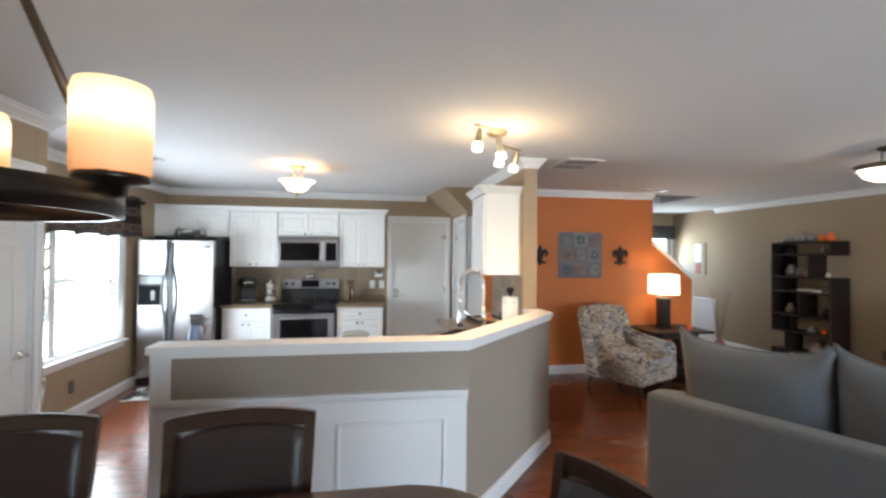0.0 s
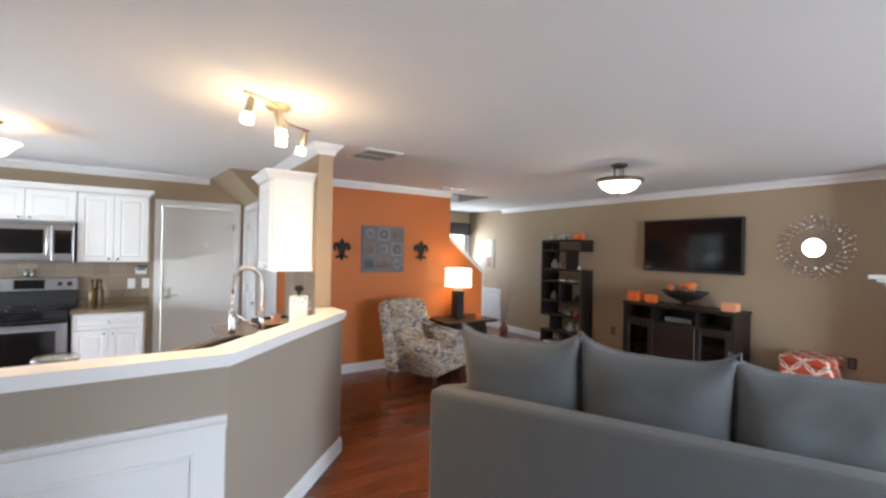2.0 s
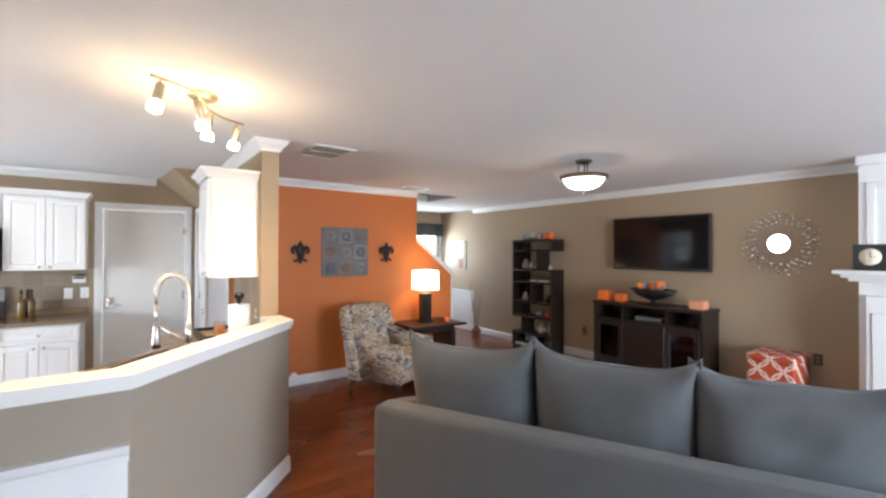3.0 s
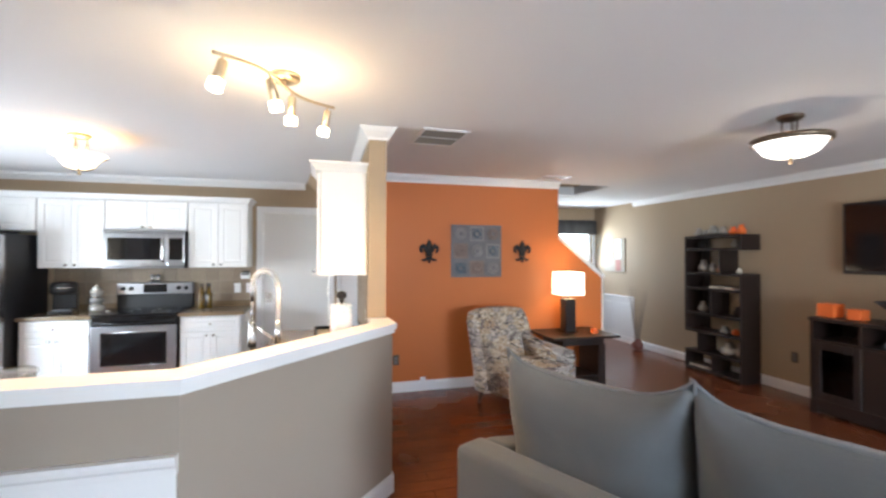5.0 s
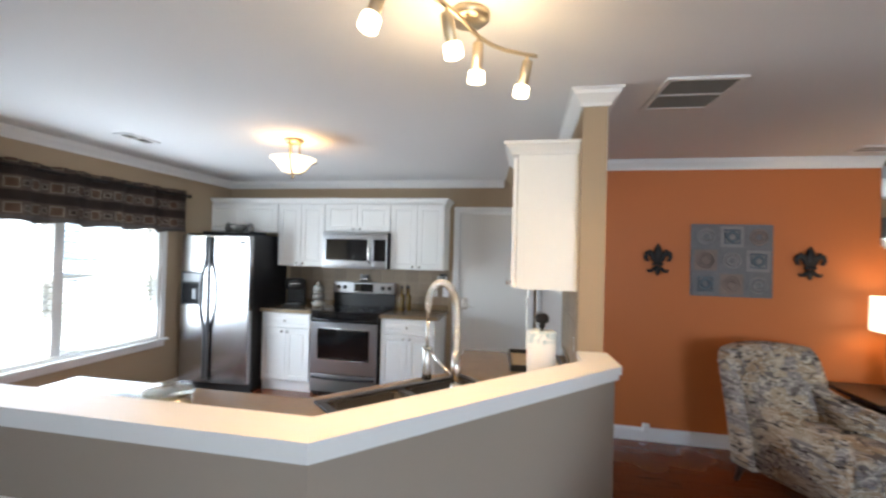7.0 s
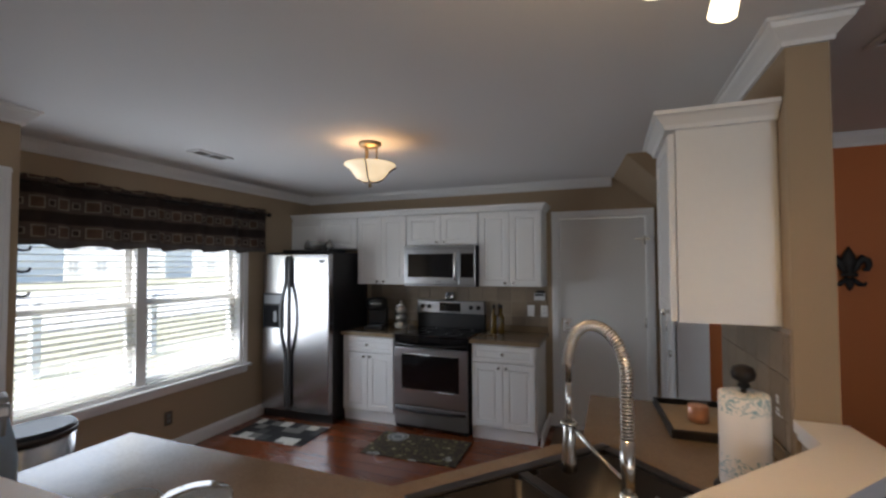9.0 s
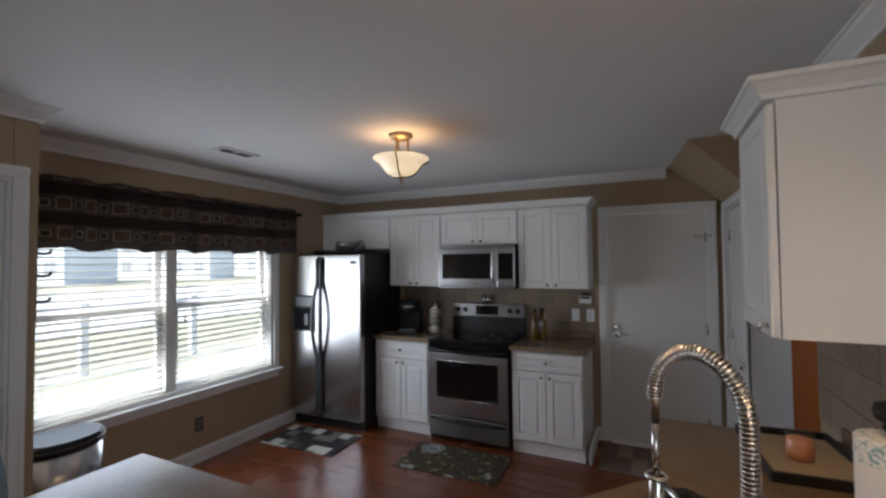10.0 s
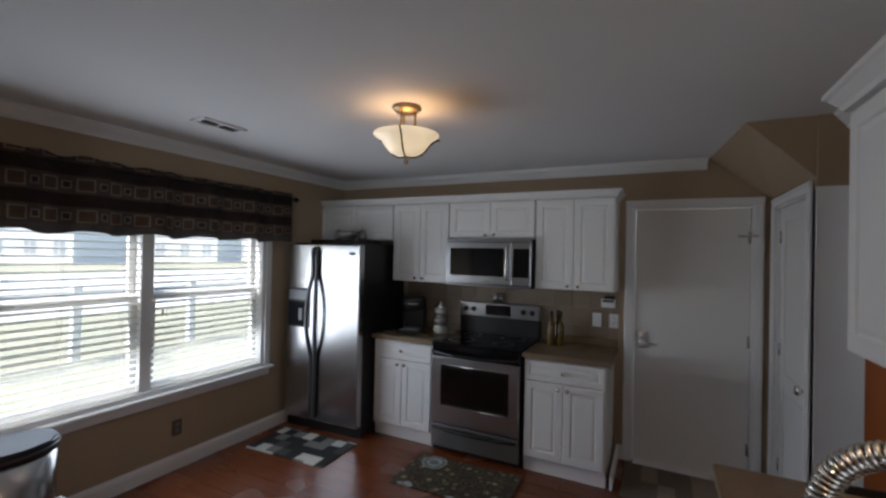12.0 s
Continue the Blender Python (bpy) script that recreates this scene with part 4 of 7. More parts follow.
tray = tagged(part("serving_tray", boxes((-0.3, -0.16, 0, 0.3, 0.16, 0.02), (-0.3, -0.16, 0.02, -0.285, 0.16, 0.035), (0.285, -0.16, 0.02, 0.3, 0.16, 0.035), bevel=0.003), BLACKP), "flat black serving tray on the refrigerator", "tray")
tray.matrix_world = pose(-1.0, 7.62, 1.736)
for x, y in ((-0.86, 7.70), (-1.12, 7.66)):
    v = thing("glass_jar", pose(x, y, 1.7715), "small grey glass jar on the tray", "jar", "jars on the tray")
    part("jar", lathe([(0.03, 0), (0.045, 0.03), (0.042, 0.06), (0.025, 0.075), (0.03, 0.085)], 18), GREYGL, v)
    part("lid", lathe([(0.031, 0.085), (0.03, 0.095), (0.008, 0.1), (0.01, 0.112), (0.003, 0.116)], 18), GREYGL, v)

# microwave
mw = thing("microwave", pose(0.443, BY, 0), "stainless steel over-the-range microwave", "microwave")
part("body", boxes((-0.385, -0.38, 1.385, 0.385, 0, 1.795), bevel=0.004), BLACKP, mw)
bm = boxes((-0.385, -0.41, 1.405, 0.215, -0.381, 1.765), bevel=0.006, seg=2)
dd = part("door", bm, STEEL, mw)
part("door_window", boxes((-0.345, -0.413, 1.475, 0.155, -0.409, 1.715), bevel=0.001), BLACKGL, dd)
part("window_mesh", boxes((-0.29, -0.4145, 1.52, 0.10, -0.413, 1.67)), SCREEN, dd)
part("handle", tube([(0.185, -0.41, 1.45), (0.185, -0.44, 1.46), (0.185, -0.447, 1.5), (0.185, -0.447, 1.68), (0.185, -0.44, 1.72), (0.185, -0.41, 1.73)], 0.011, 10), CHROME, dd, "bright steel bar handle")
panel = part("control_panel", boxes((0.219, -0.41, 1.405, 0.385, -0.381, 1.765), bevel=0.006, seg=2), STEEL, mw)
part("keypad", boxes((0.235, -0.412, 1.475, 0.37, -0.409, 1.715)), BLACKGL, panel)
part("top_vent", boxes((-0.385, -0.41, 1.769, 0.385, -0.381, 1.795), bevel=0.003), STEEL, mw)
part("bottom_strip", boxes((-0.385, -0.405, 1.385, 0.385, -0.381, 1.402), bevel=0.003), STEEL, mw)
part("nameplate", boxes((-0.03, -0.4125, 1.425, 0.03, -0.41, 1.435)), GREYP, dd)

# range
rg = thing("range", pose(0.44, BY, 0), "stainless steel electric range with black glass top", "range")
part("body", boxes((-0.38, -0.60, 0.02, 0.38, -0.01, 0.905)), BLACKP, rg)
part("cooktop", boxes((-0.385, -0.645, 0.905, 0.385, -0.06, 0.925), bevel=0.006, seg=2), BLACKGL, rg)
RINGG = surface("printed burner ring", (0.10, 0.10, 0.10), 0.3, vary=0.1)
for x, y, r in ((-0.19, -0.47, 0.105), (0.19, -0.47, 0.08), (-0.19, -0.2, 0.08), (0.19, -0.2, 0.105)):
    bm = lathe([(r - 0.004, 0.9252), (r, 0.9254), (r + 0.004, 0.9252)], 32, None, (x, y), close=False)
    part("burner_ring", bm, RINGG, rg)
part("back_panel", boxes((-0.385, -0.06, 0.905, 0.385, -0.005, 1.075), bevel=0.004), BLACKP, rg)
cp = part("control_panel", boxes((-0.385, -0.075, 1.075, 0.385, -0.005, 1.21), bevel=0.012, seg=3), STEEL, rg)
part("display", boxes((-0.12, -0.078, 1.098, 0.12, -0.074, 1.192), bevel=0.001), BLACKGL, cp)
for x in (-0.32, -0.24, 0.24, 0.32):
    bm = lathe([(0.023, 0), (0.023, 0.012), (0.019, 0.026), (0.004, 0.028)], 18)
    bm.transform(Matrix.Translation((x, -0.075, 1.145)) @ pose(0, 0, 0, 90))
    k = part("knob", bm, BLACKP, cp)
bm = boxes((-0.38, -0.64, 0.245, 0.38, -0.602, 0.80), bevel=0.008, seg=2)
od = part("oven_door", bm, STEEL, rg)
part("oven_window", boxes((-0.295, -0.643, 0.40, 0.295, -0.638, 0.735), bevel=0.002), BLACKGL, od)
part("window_field", boxes((-0.255, -0.6445, 0.43, 0.255, -0.643, 0.70)), SCREEN, od)
part("window_bead", tube([(-0.297, -0.641, 0.398), (0.297, -0.641, 0.398), (0.297, -0.641, 0.737), (-0.297, -0.641, 0.737)], 0.004, 6, closed=True), CHROME, od, "bright bead round the oven window")
part("handle", tube([(-0.37, -0.64, 0.845)] + [(-0.36 + 0.72 * k / 16, -0.658 - 0.045 * (1 - (k / 8 - 1) ** 2), 0.842 - 0.012 * (1 - (k / 8 - 1) ** 2)) for k in range(17)] + [(0.37, -0.64, 0.845)], 0.014, 10), BLACKGL, od, "bowed black bar handle")
part("door_trim", boxes((-0.38, -0.64, 0.803, 0.38, -0.602, 0.902), bevel=0.006, seg=2), BLACKGL, rg)
dw = part("drawer", boxes((-0.38, -0.635, 0.05, 0.38, -0.602, 0.235), bevel=0.008, seg=2), STEEL, rg)
part("drawer_grip", tube([(-0.36, -0.637, 0.205), (-0.2, -0.652, 0.198), (0.0, -0.656, 0.196), (0.2, -0.652, 0.198), (0.36, -0.637, 0.205)], 0.013, 8), BLACKP, dw)
part("foot", boxes((-0.36, -0.58, 0.0, -0.32, -0.54, 0.02), (0.32, -0.58, 0.0, 0.36, -0.54, 0.02)), BLACKP, rg)
for x in (0.40, 0.455):
    sh = thing("shaker", pose(x, BY - 0.04, 1.21), "small steel and glass shaker on the range", "shaker", "shakers on the range")
    part("jar", lathe([(0.022, 0), (0.024, 0.05), (0.02, 0.056)], 16), CHROME, sh)
    part("cap", lathe([(0.021, 0.056), (0.021, 0.085), (0.006, 0.092)], 16), STEEL, sh)

# coffee maker, jar stack, bottles
cm = thing("coffee_maker", pose(-0.33, 7.83, 0.915, 0, 0, 15), "black pod coffee maker on the countertop", "coffee maker")
part("base", boxes((-0.10, -0.16, 0, 0.10, 0.14, 0.035), bevel=0.012, seg=2), BLACKP, cm)
part("column", boxes((-0.10, 0.0, 0.035, 0.10, 0.14, 0.22), bevel=0.02, seg=2), BLACKP, cm)
bm = lathe([(0.10, 0.20), (0.118, 0.22), (0.12, 0.29), (0.10, 0.325), (0.02, 0.335)], 28, None, (0, -0.01))
hd = part("brew_head", bm, BLACKP, cm)
bm = tube([(0.11 * math.cos(a), -0.01 + 0.115 * math.sin(a), 0.27) for a in [math.pi + math.pi * k / 10 for k in range(11)]], 0.008, 8)
part("handle", bm, CHROME, hd)
part("drip_tray", boxes((-0.075, -0.15, 0.035, 0.075, -0.02, 0.045), bevel=0.003), GREYP, cm)
js = thing("stacked_jar", pose(-0.05, 7.86, 0.915), "stacked glass candy jars with pewter lids", "jar stack")
for i, r in enumerate((0.075, 0.07, 0.065)):
    z = 0.085 * i
    j = part("jar", lathe([(r * 0.5, z), (r * 0.9, z + 0.012), (r, z + 0.04), (r * 0.85, z + 0.066), (r * 0.6, z + 0.072)], 24), GREYGL if i % 2 else surface("pale mercury glass", (0.5, 0.48, 0.44), 0.2, 0.4, vary=0.3, grain=30), js)
    part("rim", lathe([(r * 0.62, z + 0.072), (r * 0.95, z + 0.076), (r * 0.95, z + 0.082), (r * 0.5, z + 0.085)], 24), CHROME, js)
part("finial", lathe([(0.03, 0.255), (0.04, 0.262), (0.01, 0.275), (0.016, 0.29), (0.004, 0.30)], 16), CHROME, js)
OIL = surface("olive oil glass", (0.13, 0.075, 0.010), 0.1, vary=0.2, bump=0)
OILD = surface("dark vinegar glass", (0.05, 0.025, 0.008), 0.1, vary=0.2, bump=0)
for x, y, mt in ((0.965, 7.90, OIL), (1.035, 7.93, OIL), (1.0, 7.99, OILD)):
    bt = thing("oil_bottle", pose(x, y, 0.915), "tall glass cooking oil bottle with dark stopper", "bottle", "bottles by the range")
    part("bottle", lathe([(0.03, 0), (0.032, 0.01), (0.032, 0.15), (0.026, 0.175), (0.012, 0.20), (0.011, 0.25)], 18), mt, bt)
    part("stopper", lathe([(0.013, 0.25), (0.014, 0.27), (0.006, 0.285)], 14), BLACKP, bt)


def outlet(m, label, plate=TRIM, kind="outlet"):
    o = thing("wall_outlet" if kind == "outlet" else "light_switch", m, label, "outlet" if kind == "outlet" else "switch", "wall outlets")
    part("plate", boxes((-0.036, -0.007, -0.058, 0.036, 0.0, 0.058), bevel=0.003), plate, o)
    if kind == "outlet":
        for z in (-0.022, 0.022):
            s = part("socket", boxes((-0.015, -0.0095, z - 0.014, 0.015, -0.007, z + 0.014), bevel=0.002), TRIM if plate is TRIM else GREYP, o)
            part("slot", boxes((-0.007, -0.0102, z - 0.005, -0.004, -0.0095, z + 0.006), (0.004, -0.0102, z - 0.005, 0.007, -0.0095, z + 0.006)), BLACKP, s)
    else:
        part("rocker", boxes((-0.015, -0.011, -0.03, 0.015, -0.007, 0.03), bevel=0.002), TRIM, o)
    return o


outlet(pose(1.30, BY - 0.012, 1.13), "white wall switch on the tiled backsplash", kind="switch")
outlet(pose(1.435, BY - 0.012, 1.13), "white outlet on the tiled backsplash")
pd = thing("alarm_keypad", pose(1.39, BY - 0.012, 1.24), "small white keypad below the wall cabinet", "keypad")
part("case", boxes((-0.055, -0.025, 0, 0.055, 0, 0.07), bevel=0.005), TRIM, pd)
part("screen", boxes((-0.045, -0.03, 0.045, 0.045, -0.025, 0.064)), BLACKP, pd)
part("antenna", boxes((-0.03, -0.02, 0.07, 0.05, -0.004, 0.098), bevel=0.004), BLACKP, pd)
BROWNPL = surface("brown outlet plate", (0.10, 0.075, 0.05), 0.5)
outlet(pose(KX, 6.28, 0.31, 0, 0, 90), "brown outlet plate on the window wall", BROWNPL)
outlet(pose(TX, 6.0, 0.40, 0, 0, -90), "dark outlet plate on the living room wall", BROWNPL)
outlet(pose(TX, 3.27, 0.52, 0, 0, -90), "black outlet plate beside the fireplace", BROWNPL)
outlet(pose(3.10, OY, 0.36), "dark outlet plate on the orange wall", BROWNPL)
outlet(pose(2.63, 5.58, 1.10, 0, 0, -90), "white outlet on the backsplash beside the towels")
ft = thing("plug_in_freshener", pose(3.40, OY - 0.016, 0.10), "small white plug-in freshener above the baseboard", "air freshener")
part("body", boxes((-0.03, -0.045, -0.01, 0.03, 0, 0.06), bevel=0.01, seg=2), TRIM, ft)

# rugs
def rug(name, m, w, d, mat, label):
    bm = boxes((-w / 2, -d / 2, 0.0, w / 2, d / 2, 0.009), bevel=0.003)
    ob = tagged(part(name, bm, mat), label, "rug")
    ob.matrix_world = m
    return ob


RUGA = patches("patchwork rug", (9.5, 9.5, 0.0), [(0.0, (0.010, 0.010, 0.011)), (0.40, (0.045, 0.045, 0.045)), (0.58, (0.15, 0.145, 0.135)), (0.72, (0.50, 0.49, 0.45))])
def floral(name):
    """A printed rug: large rayed medallions over small blossoms on dark brown."""
    mat, tree, bsdf = nodes_of(name)
    vec = place(tree)
    big = add(tree, "TexVoronoi", Scale=3.1, Randomness=0.75)
    small = add(tree, "TexVoronoi", Scale=12.5, Randomness=0.9)
    wob = add(tree, "TexNoise", Scale=26.0, Detail=2.0)
    for n in (big, small, wob):
        tree.links.new(vec, n.inputs["Vector"])
    d = calc(tree, "MULTIPLY_ADD", wob.outputs[0], 0.1, calc(tree, "SUBTRACT", big.outputs["Distance"], 0.05))
    e = calc(tree, "MULTIPLY_ADD", wob.outputs[0], 0.25, calc(tree, "SUBTRACT", small.outputs["Distance"], 0.12))
    under = ramp(tree, e, [(0.0, (0.40, 0.36, 0.24)), (0.13, (0.06, 0.04, 0.025)), (0.2, (0.16, 0.15, 0.06)), (0.33, (0.045, 0.03, 0.02)), (0.6, (0.10, 0.085, 0.035)), (0.68, (0.04, 0.027, 0.018))])
    tree.nodes[-1].color_ramp.interpolation = "CONSTANT"
    over = ramp(tree, d, [(0.0, (0.16, 0.18, 0.19)), (0.05, (0.72, 0.68, 0.58)), (0.10, (0.17, 0.19, 0.2)), (0.19, (0.42, 0.44, 0.42)), (0.23, (0.15, 0.17, 0.18)), (0.30, (0.33, 0.34, 0.31))])
    tree.nodes[-1].color_ramp.interpolation = "CONSTANT"
    c = mix(tree, calc(tree, "LESS_THAN", d, 0.34), under, over)
    pile = add(tree, "TexNoise", Scale=220.0)
    tree.links.new(vec, pile.inputs["Vector"])
    tree.links.new(mix(tree, 0.6, c, ramp(tree, pile.outputs[0], [(0.3, (0.6,) * 3), (0.7, (1.15,) * 3)]), "MULTIPLY"), bsdf.inputs["Base Color"])
    bsdf.inputs["Roughness"].default_value = 0.95
    bp = add(tree, "Bump", Strength=0.4, Distance=0.004)
    tree.links.new(pile.outputs[0], bp.inputs["Height"])
    tree.links.new(bp.outputs[0], bsdf.inputs["Normal"])
    return mat


RUGB = floral("medallion rug")
RUGC = patches("striped door mat", (9, 0.0, 0.0), [(0.0, (0.16, 0.12, 0.09)), (0.4, (0.28, 0.22, 0.17)), (0.7, (0.06, 0.035, 0.025))])
rug("rug", pose(-0.92, 7.02, 0.0, 0, 0, 3), 0.80, 0.46, RUGA, "black and white patchwork rug before the refrigerator")
rug("rug", pose(0.46, 7.16, 0.0, 0, 0, 2), 0.86, 0.50, RUGB, "dark medallion print rug before the range")
rug("door_mat", pose(2.0, 7.80, 0.0), 0.92, 0.56, RUGC, "brown striped mat before the garage door")

# trash can under the window
tc = thing("trash_can", pose(-1.235, 5.24, 0), "stainless steel bin with black lid under the window", "trash can")
def dbody(r, z0, z1, bev=0.0):
    bm = prism([(0.9 * r * math.cos(a) if math.cos(a) > 0 else 0.62 * r * math.cos(a), 1.05 * r * math.sin(a)) for a in [2 * math.pi * k / 36 for k in range(36)]], z0, z1)
    if bev:
        bmesh.ops.bevel(bm, geom=[e for e in bm.edges if e.verts[0].co.z > z1 - 1e-5 and e.verts[1].co.z > z1 - 1e-5], offset=bev, segments=3, affect='EDGES')
    for f in bm.faces:
        f.smooth = abs(f.normal.z) < 0.7
    return bm
part("body", dbody(0.205, 0.03, 0.575), STEELV, tc)
part("base_ring", dbody(0.21, 0.0, 0.03), BLACKP, tc)
part("collar", dbody(0.215, 0.575, 0.605), BLACKP, tc)
part("lid", dbody(0.21, 0.607, 0.635, 0.015), surface("glossy navy plastic", (0.022, 0.028, 0.038), 0.6, vary=0.15), tc)

# hooks on the corner beside the window
hk = thing("hook_rack", pose(-0.90, 4.966, 0, 0, 0, 180), "black iron hook rack at the wall corner", "hook rack")
part("bar", boxes((-0.055, -0.008, 1.36, -0.035, 0.0, 1.76), bevel=0.002), IRON, hk)
for z in (1.70, 1.585, 1.455):
    bm = tube([(-0.045, -0.008, z), (-0.045, -0.035, z - 0.006), (-0.045, -0.06, z), (-0.045, -0.066, z + 0.018)], 0.007, 8)
    part("hook", bm, IRON, hk)

# peninsula base, corner sink base and the run by the pillar
pen = thing("peninsula_cabinet", pose(0, 0, 0), "white base cabinets behind the half wall", "cabinet", "kitchen base cabinets")
bm = prism([(0.215, 4.268), (1.765, 4.268), (2.62, 5.235), (2.628, 6.09), (2.01, 6.09), (2.01, 5.50), (1.40, 4.845), (0.215, 4.845)], 0.1, 0.68)
part("body", bm, CABW, pen)
part("toe_kick", prism([(0.235, 4.268), (1.765, 4.268), (2.62, 5.235), (2.628, 6.07), (2.06, 6.07), (2.06, 5.52), (1.38, 4.79), (0.235, 4.79)], 0.0, 0.1), TRIM, pen)
part("apron", boxes((0.215, 4.268, 0.68, 1.2, 4.845, 0.875), (2.01, 5.62, 0.68, 2.628, 6.09, 0.875)), CABW, pen)
for x0, x1 in ((0.23, 0.62), (0.63, 1.02), (1.03, 1.38)):
    bm = panelled(bmesh.new(), -x1, 0.12, -x0, 0.66, 0.0, 0.018, rail=0.05, sink=0.005)
    bm.transform(Matrix.Translation((0, 4.866, 0)) @ pose(0, 0, 0, 0, 0, 180))
    dd = part("door", bm, CABW, pen)
for y0, y1 in ((5.56, 6.07),):
    bm = panelled(bmesh.new(), -y1, 0.12, -y0, 0.66, 0.0, 0.018, rail=0.05, sink=0.005)
    bm.transform(Matrix.Translation((1.988, 0, 0)) @ pose(0, 0, 0, 0, 0, -90))
    part("door", bm, CABW, pen)
U = Vector((0.667, 0.745, 0)).normalized()
V = Vector((U.y, -U.x, 0))
SC = Vector((1.925, 4.997, 0))
def at_sink(a, b):
    p = SC + U * a + V * b
    return (p.x, p.y)
# counter in pieces round the sink cut-out
SW, SD = 0.39, 0.215
bm = bmesh.new()
def slab(pts):
    prism(pts, 0.877, 0.915, bm)
c = [at_sink(-SW, -SD), at_sink(SW, -SD), at_sink(SW, SD), at_sink(-SW, SD)]
slab([(0.18, 4.268), (1.768, 4.268), c[3], c[0], (1.41, 4.90), (0.18, 4.90)])
slab([(1.768, 4.268), (2.63, 5.232), c[2], c[3]])
slab([(2.63, 5.232), (2.63, 6.12), (1.955, 6.12), (1.955, 5.52), c[1], c[2]])
slab([c[0], c[1], (1.955, 5.52), (1.41, 4.90)])
top = tagged(part("countertop", bm, COUNTER), "brown speckled countertop round the corner sink", "countertop", "kitchen countertops")
part("edge_band", moulding([(0.18, 4.268), (0.18, 4.90), (1.41, 4.90), (1.955, 5.52), (1.955, 6.12)], [(0, 0.879), (0.006, 0.879), (0.009, 0.897), (0.006, 0.912), (0, 0.912)]), COUNTER, top)
part("back_lip", boxes((2.604, 5.26, 0.9155, 2.618, 6.11, 0.975), bevel=0.003), COUNTER, top)
SM = Matrix.Translation(SC) @ pose(0, 0, 0, 0, 0, math.degrees(math.atan2(U.y, U.x)))
SINKM = surface("black granite composite", (0.02, 0.018, 0.017), 0.35, grain=300, vary=0.3, bump=0.05)
sk = thing("kitchen_sink", SM, "black composite double-bowl corner sink", "sink")
part("rim", boxes((-0.41, -0.235, 0.9155, 0.41, -0.195, 0.927), (-0.41, 0.195, 0.9155, 0.41, 0.235, 0.927), (-0.41, -0.195, 0.9155, -0.37, 0.195, 0.927), (0.37, -0.195, 0.9155, 0.41, 0.195, 0.927), (-0.02, -0.195, 0.9, 0.02, 0.195, 0.922), bevel=0.003), SINKM, sk)
for x0, x1 in ((-0.366, -0.022), (0.022, 0.366)):
    bm = boxes((x0, -0.192, 0.70, x1, 0.192, 0.918))
    bmesh.ops.delete(bm, geom=[max(bm.faces, key=lambda f: f.calc_center_median().z)], context='FACES')
    bmesh.ops.bevel(bm, geom=[e for e in bm.edges if not e.is_boundary], offset=0.03, segments=3, affect='EDGES')
    bmesh.ops.solidify(bm, geom=bm.faces, thickness=0.004)
    part("bowl", smooth(bm), SINKM, sk)
for x in (-0.19, 0.19):
    part("drain", lathe([(0.045, 0.7005), (0.045, 0.704), (0.03, 0.703), (0.004, 0.7025)], 20, None, (x, 0)), CHROME, sk)

# spring faucet (local x along the half wall, -y towards the half wall)
fc = thing("kitchen_faucet", SM @ pose(-0.018, 0, 0), "satin nickel spring pull-down faucet", "faucet")
FB = -0.245
part("base", lathe([(0.03, 0.9155), (0.03, 0.93), (0.024, 0.945), (0.022, 1.05), (0.018, 1.06)], 20, None, (0, FB)), CHROME, fc)
arc = [(0, FB, 1.06)] + [(0, FB, 1.06 + 0.28 * k / 6) for k in range(1, 7)]
R = 0.1
arc += [(0, FB + R - R * math.cos(a), 1.34 + 1.12 * R * math.sin(a)) for a in [math.pi * k / 18 for k in range(1, 19)]]
arc += [(0, FB + 2 * R, 1.28)]
part("neck", tube([(0, FB, 1.05), (0, FB, 1.19)], 0.0165, 14), CHROME, fc)
part("hose", tube(arc, 0.009, 8), CHROME, fc)
P = [Vector(p) for p in arc]
seg = [(b - a).length for a, b in zip(P, P[1:])]
first_s, total = 0.13, sum(seg) - 0.05
turns, coil = 58, []
for i in range(turns * 10 + 1):
    s = first_s + (total - first_s) * i / (turns * 10)
    k = 0
    while k < len(seg) - 1 and s > seg[k]:
        s -= seg[k]
        k += 1
    p = P[k].lerp(P[k + 1], min(1, s / seg[k]))
    d = (P[k + 1] - P[k]).normalized()
    n = Vector((1, 0, 0))
    b = d.cross(n)
    a = 2 * math.pi * i / 10
    coil.append(p + 0.0138 * (math.cos(a) * n + math.sin(a) * b))
part("spring", tube(coil, 0.0031, 6), CHROME, fc)
part("hose_end", tube([(0, FB + 2 * R, 1.29), (0, FB + 2 * R, 1.15)], 0.008, 10), CHROME, fc)
part("spray_head", lathe([(0.010, 1.165), (0.016, 1.155), (0.018, 1.10), (0.022, 1.06), (0.022, 1.03), (0.004, 1.028)][::-1], 18, None, (0, FB + 2 * R)), CHROME, fc)
part("holder_arm", tube([(0, FB, 1.08), (0, FB + R, 1.115), (0, FB + 2 * R, 1.165)], 0.006, 8), CHROME, fc)
part("holder_ring", tube([(0.02 * math.cos(a), FB + 2 * R + 0.02 * math.sin(a), 1.165) for a in [2 * math.pi * k / 16 for k in range(16)]], 0.005, 6, closed=True), CHROME, fc)
part("lever_handle", tube([(0.02, FB, 0.99), (0.05, FB, 0.995), (0.11, FB, 1.02)], [0.009, 0.008, 0.006], 8), CHROME, fc)
sp = thing("soap_dispenser", SM @ pose(-0.22, -0.215, 0.927), "satin nickel soap dispenser on the sink", "soap dispenser")
part("body", lathe([(0.02, 0), (0.018, 0.01), (0.01, 0.015), (0.009, 0.06), (0.012, 0.07), (0.004, 0.075)], 16), CHROME, sp)
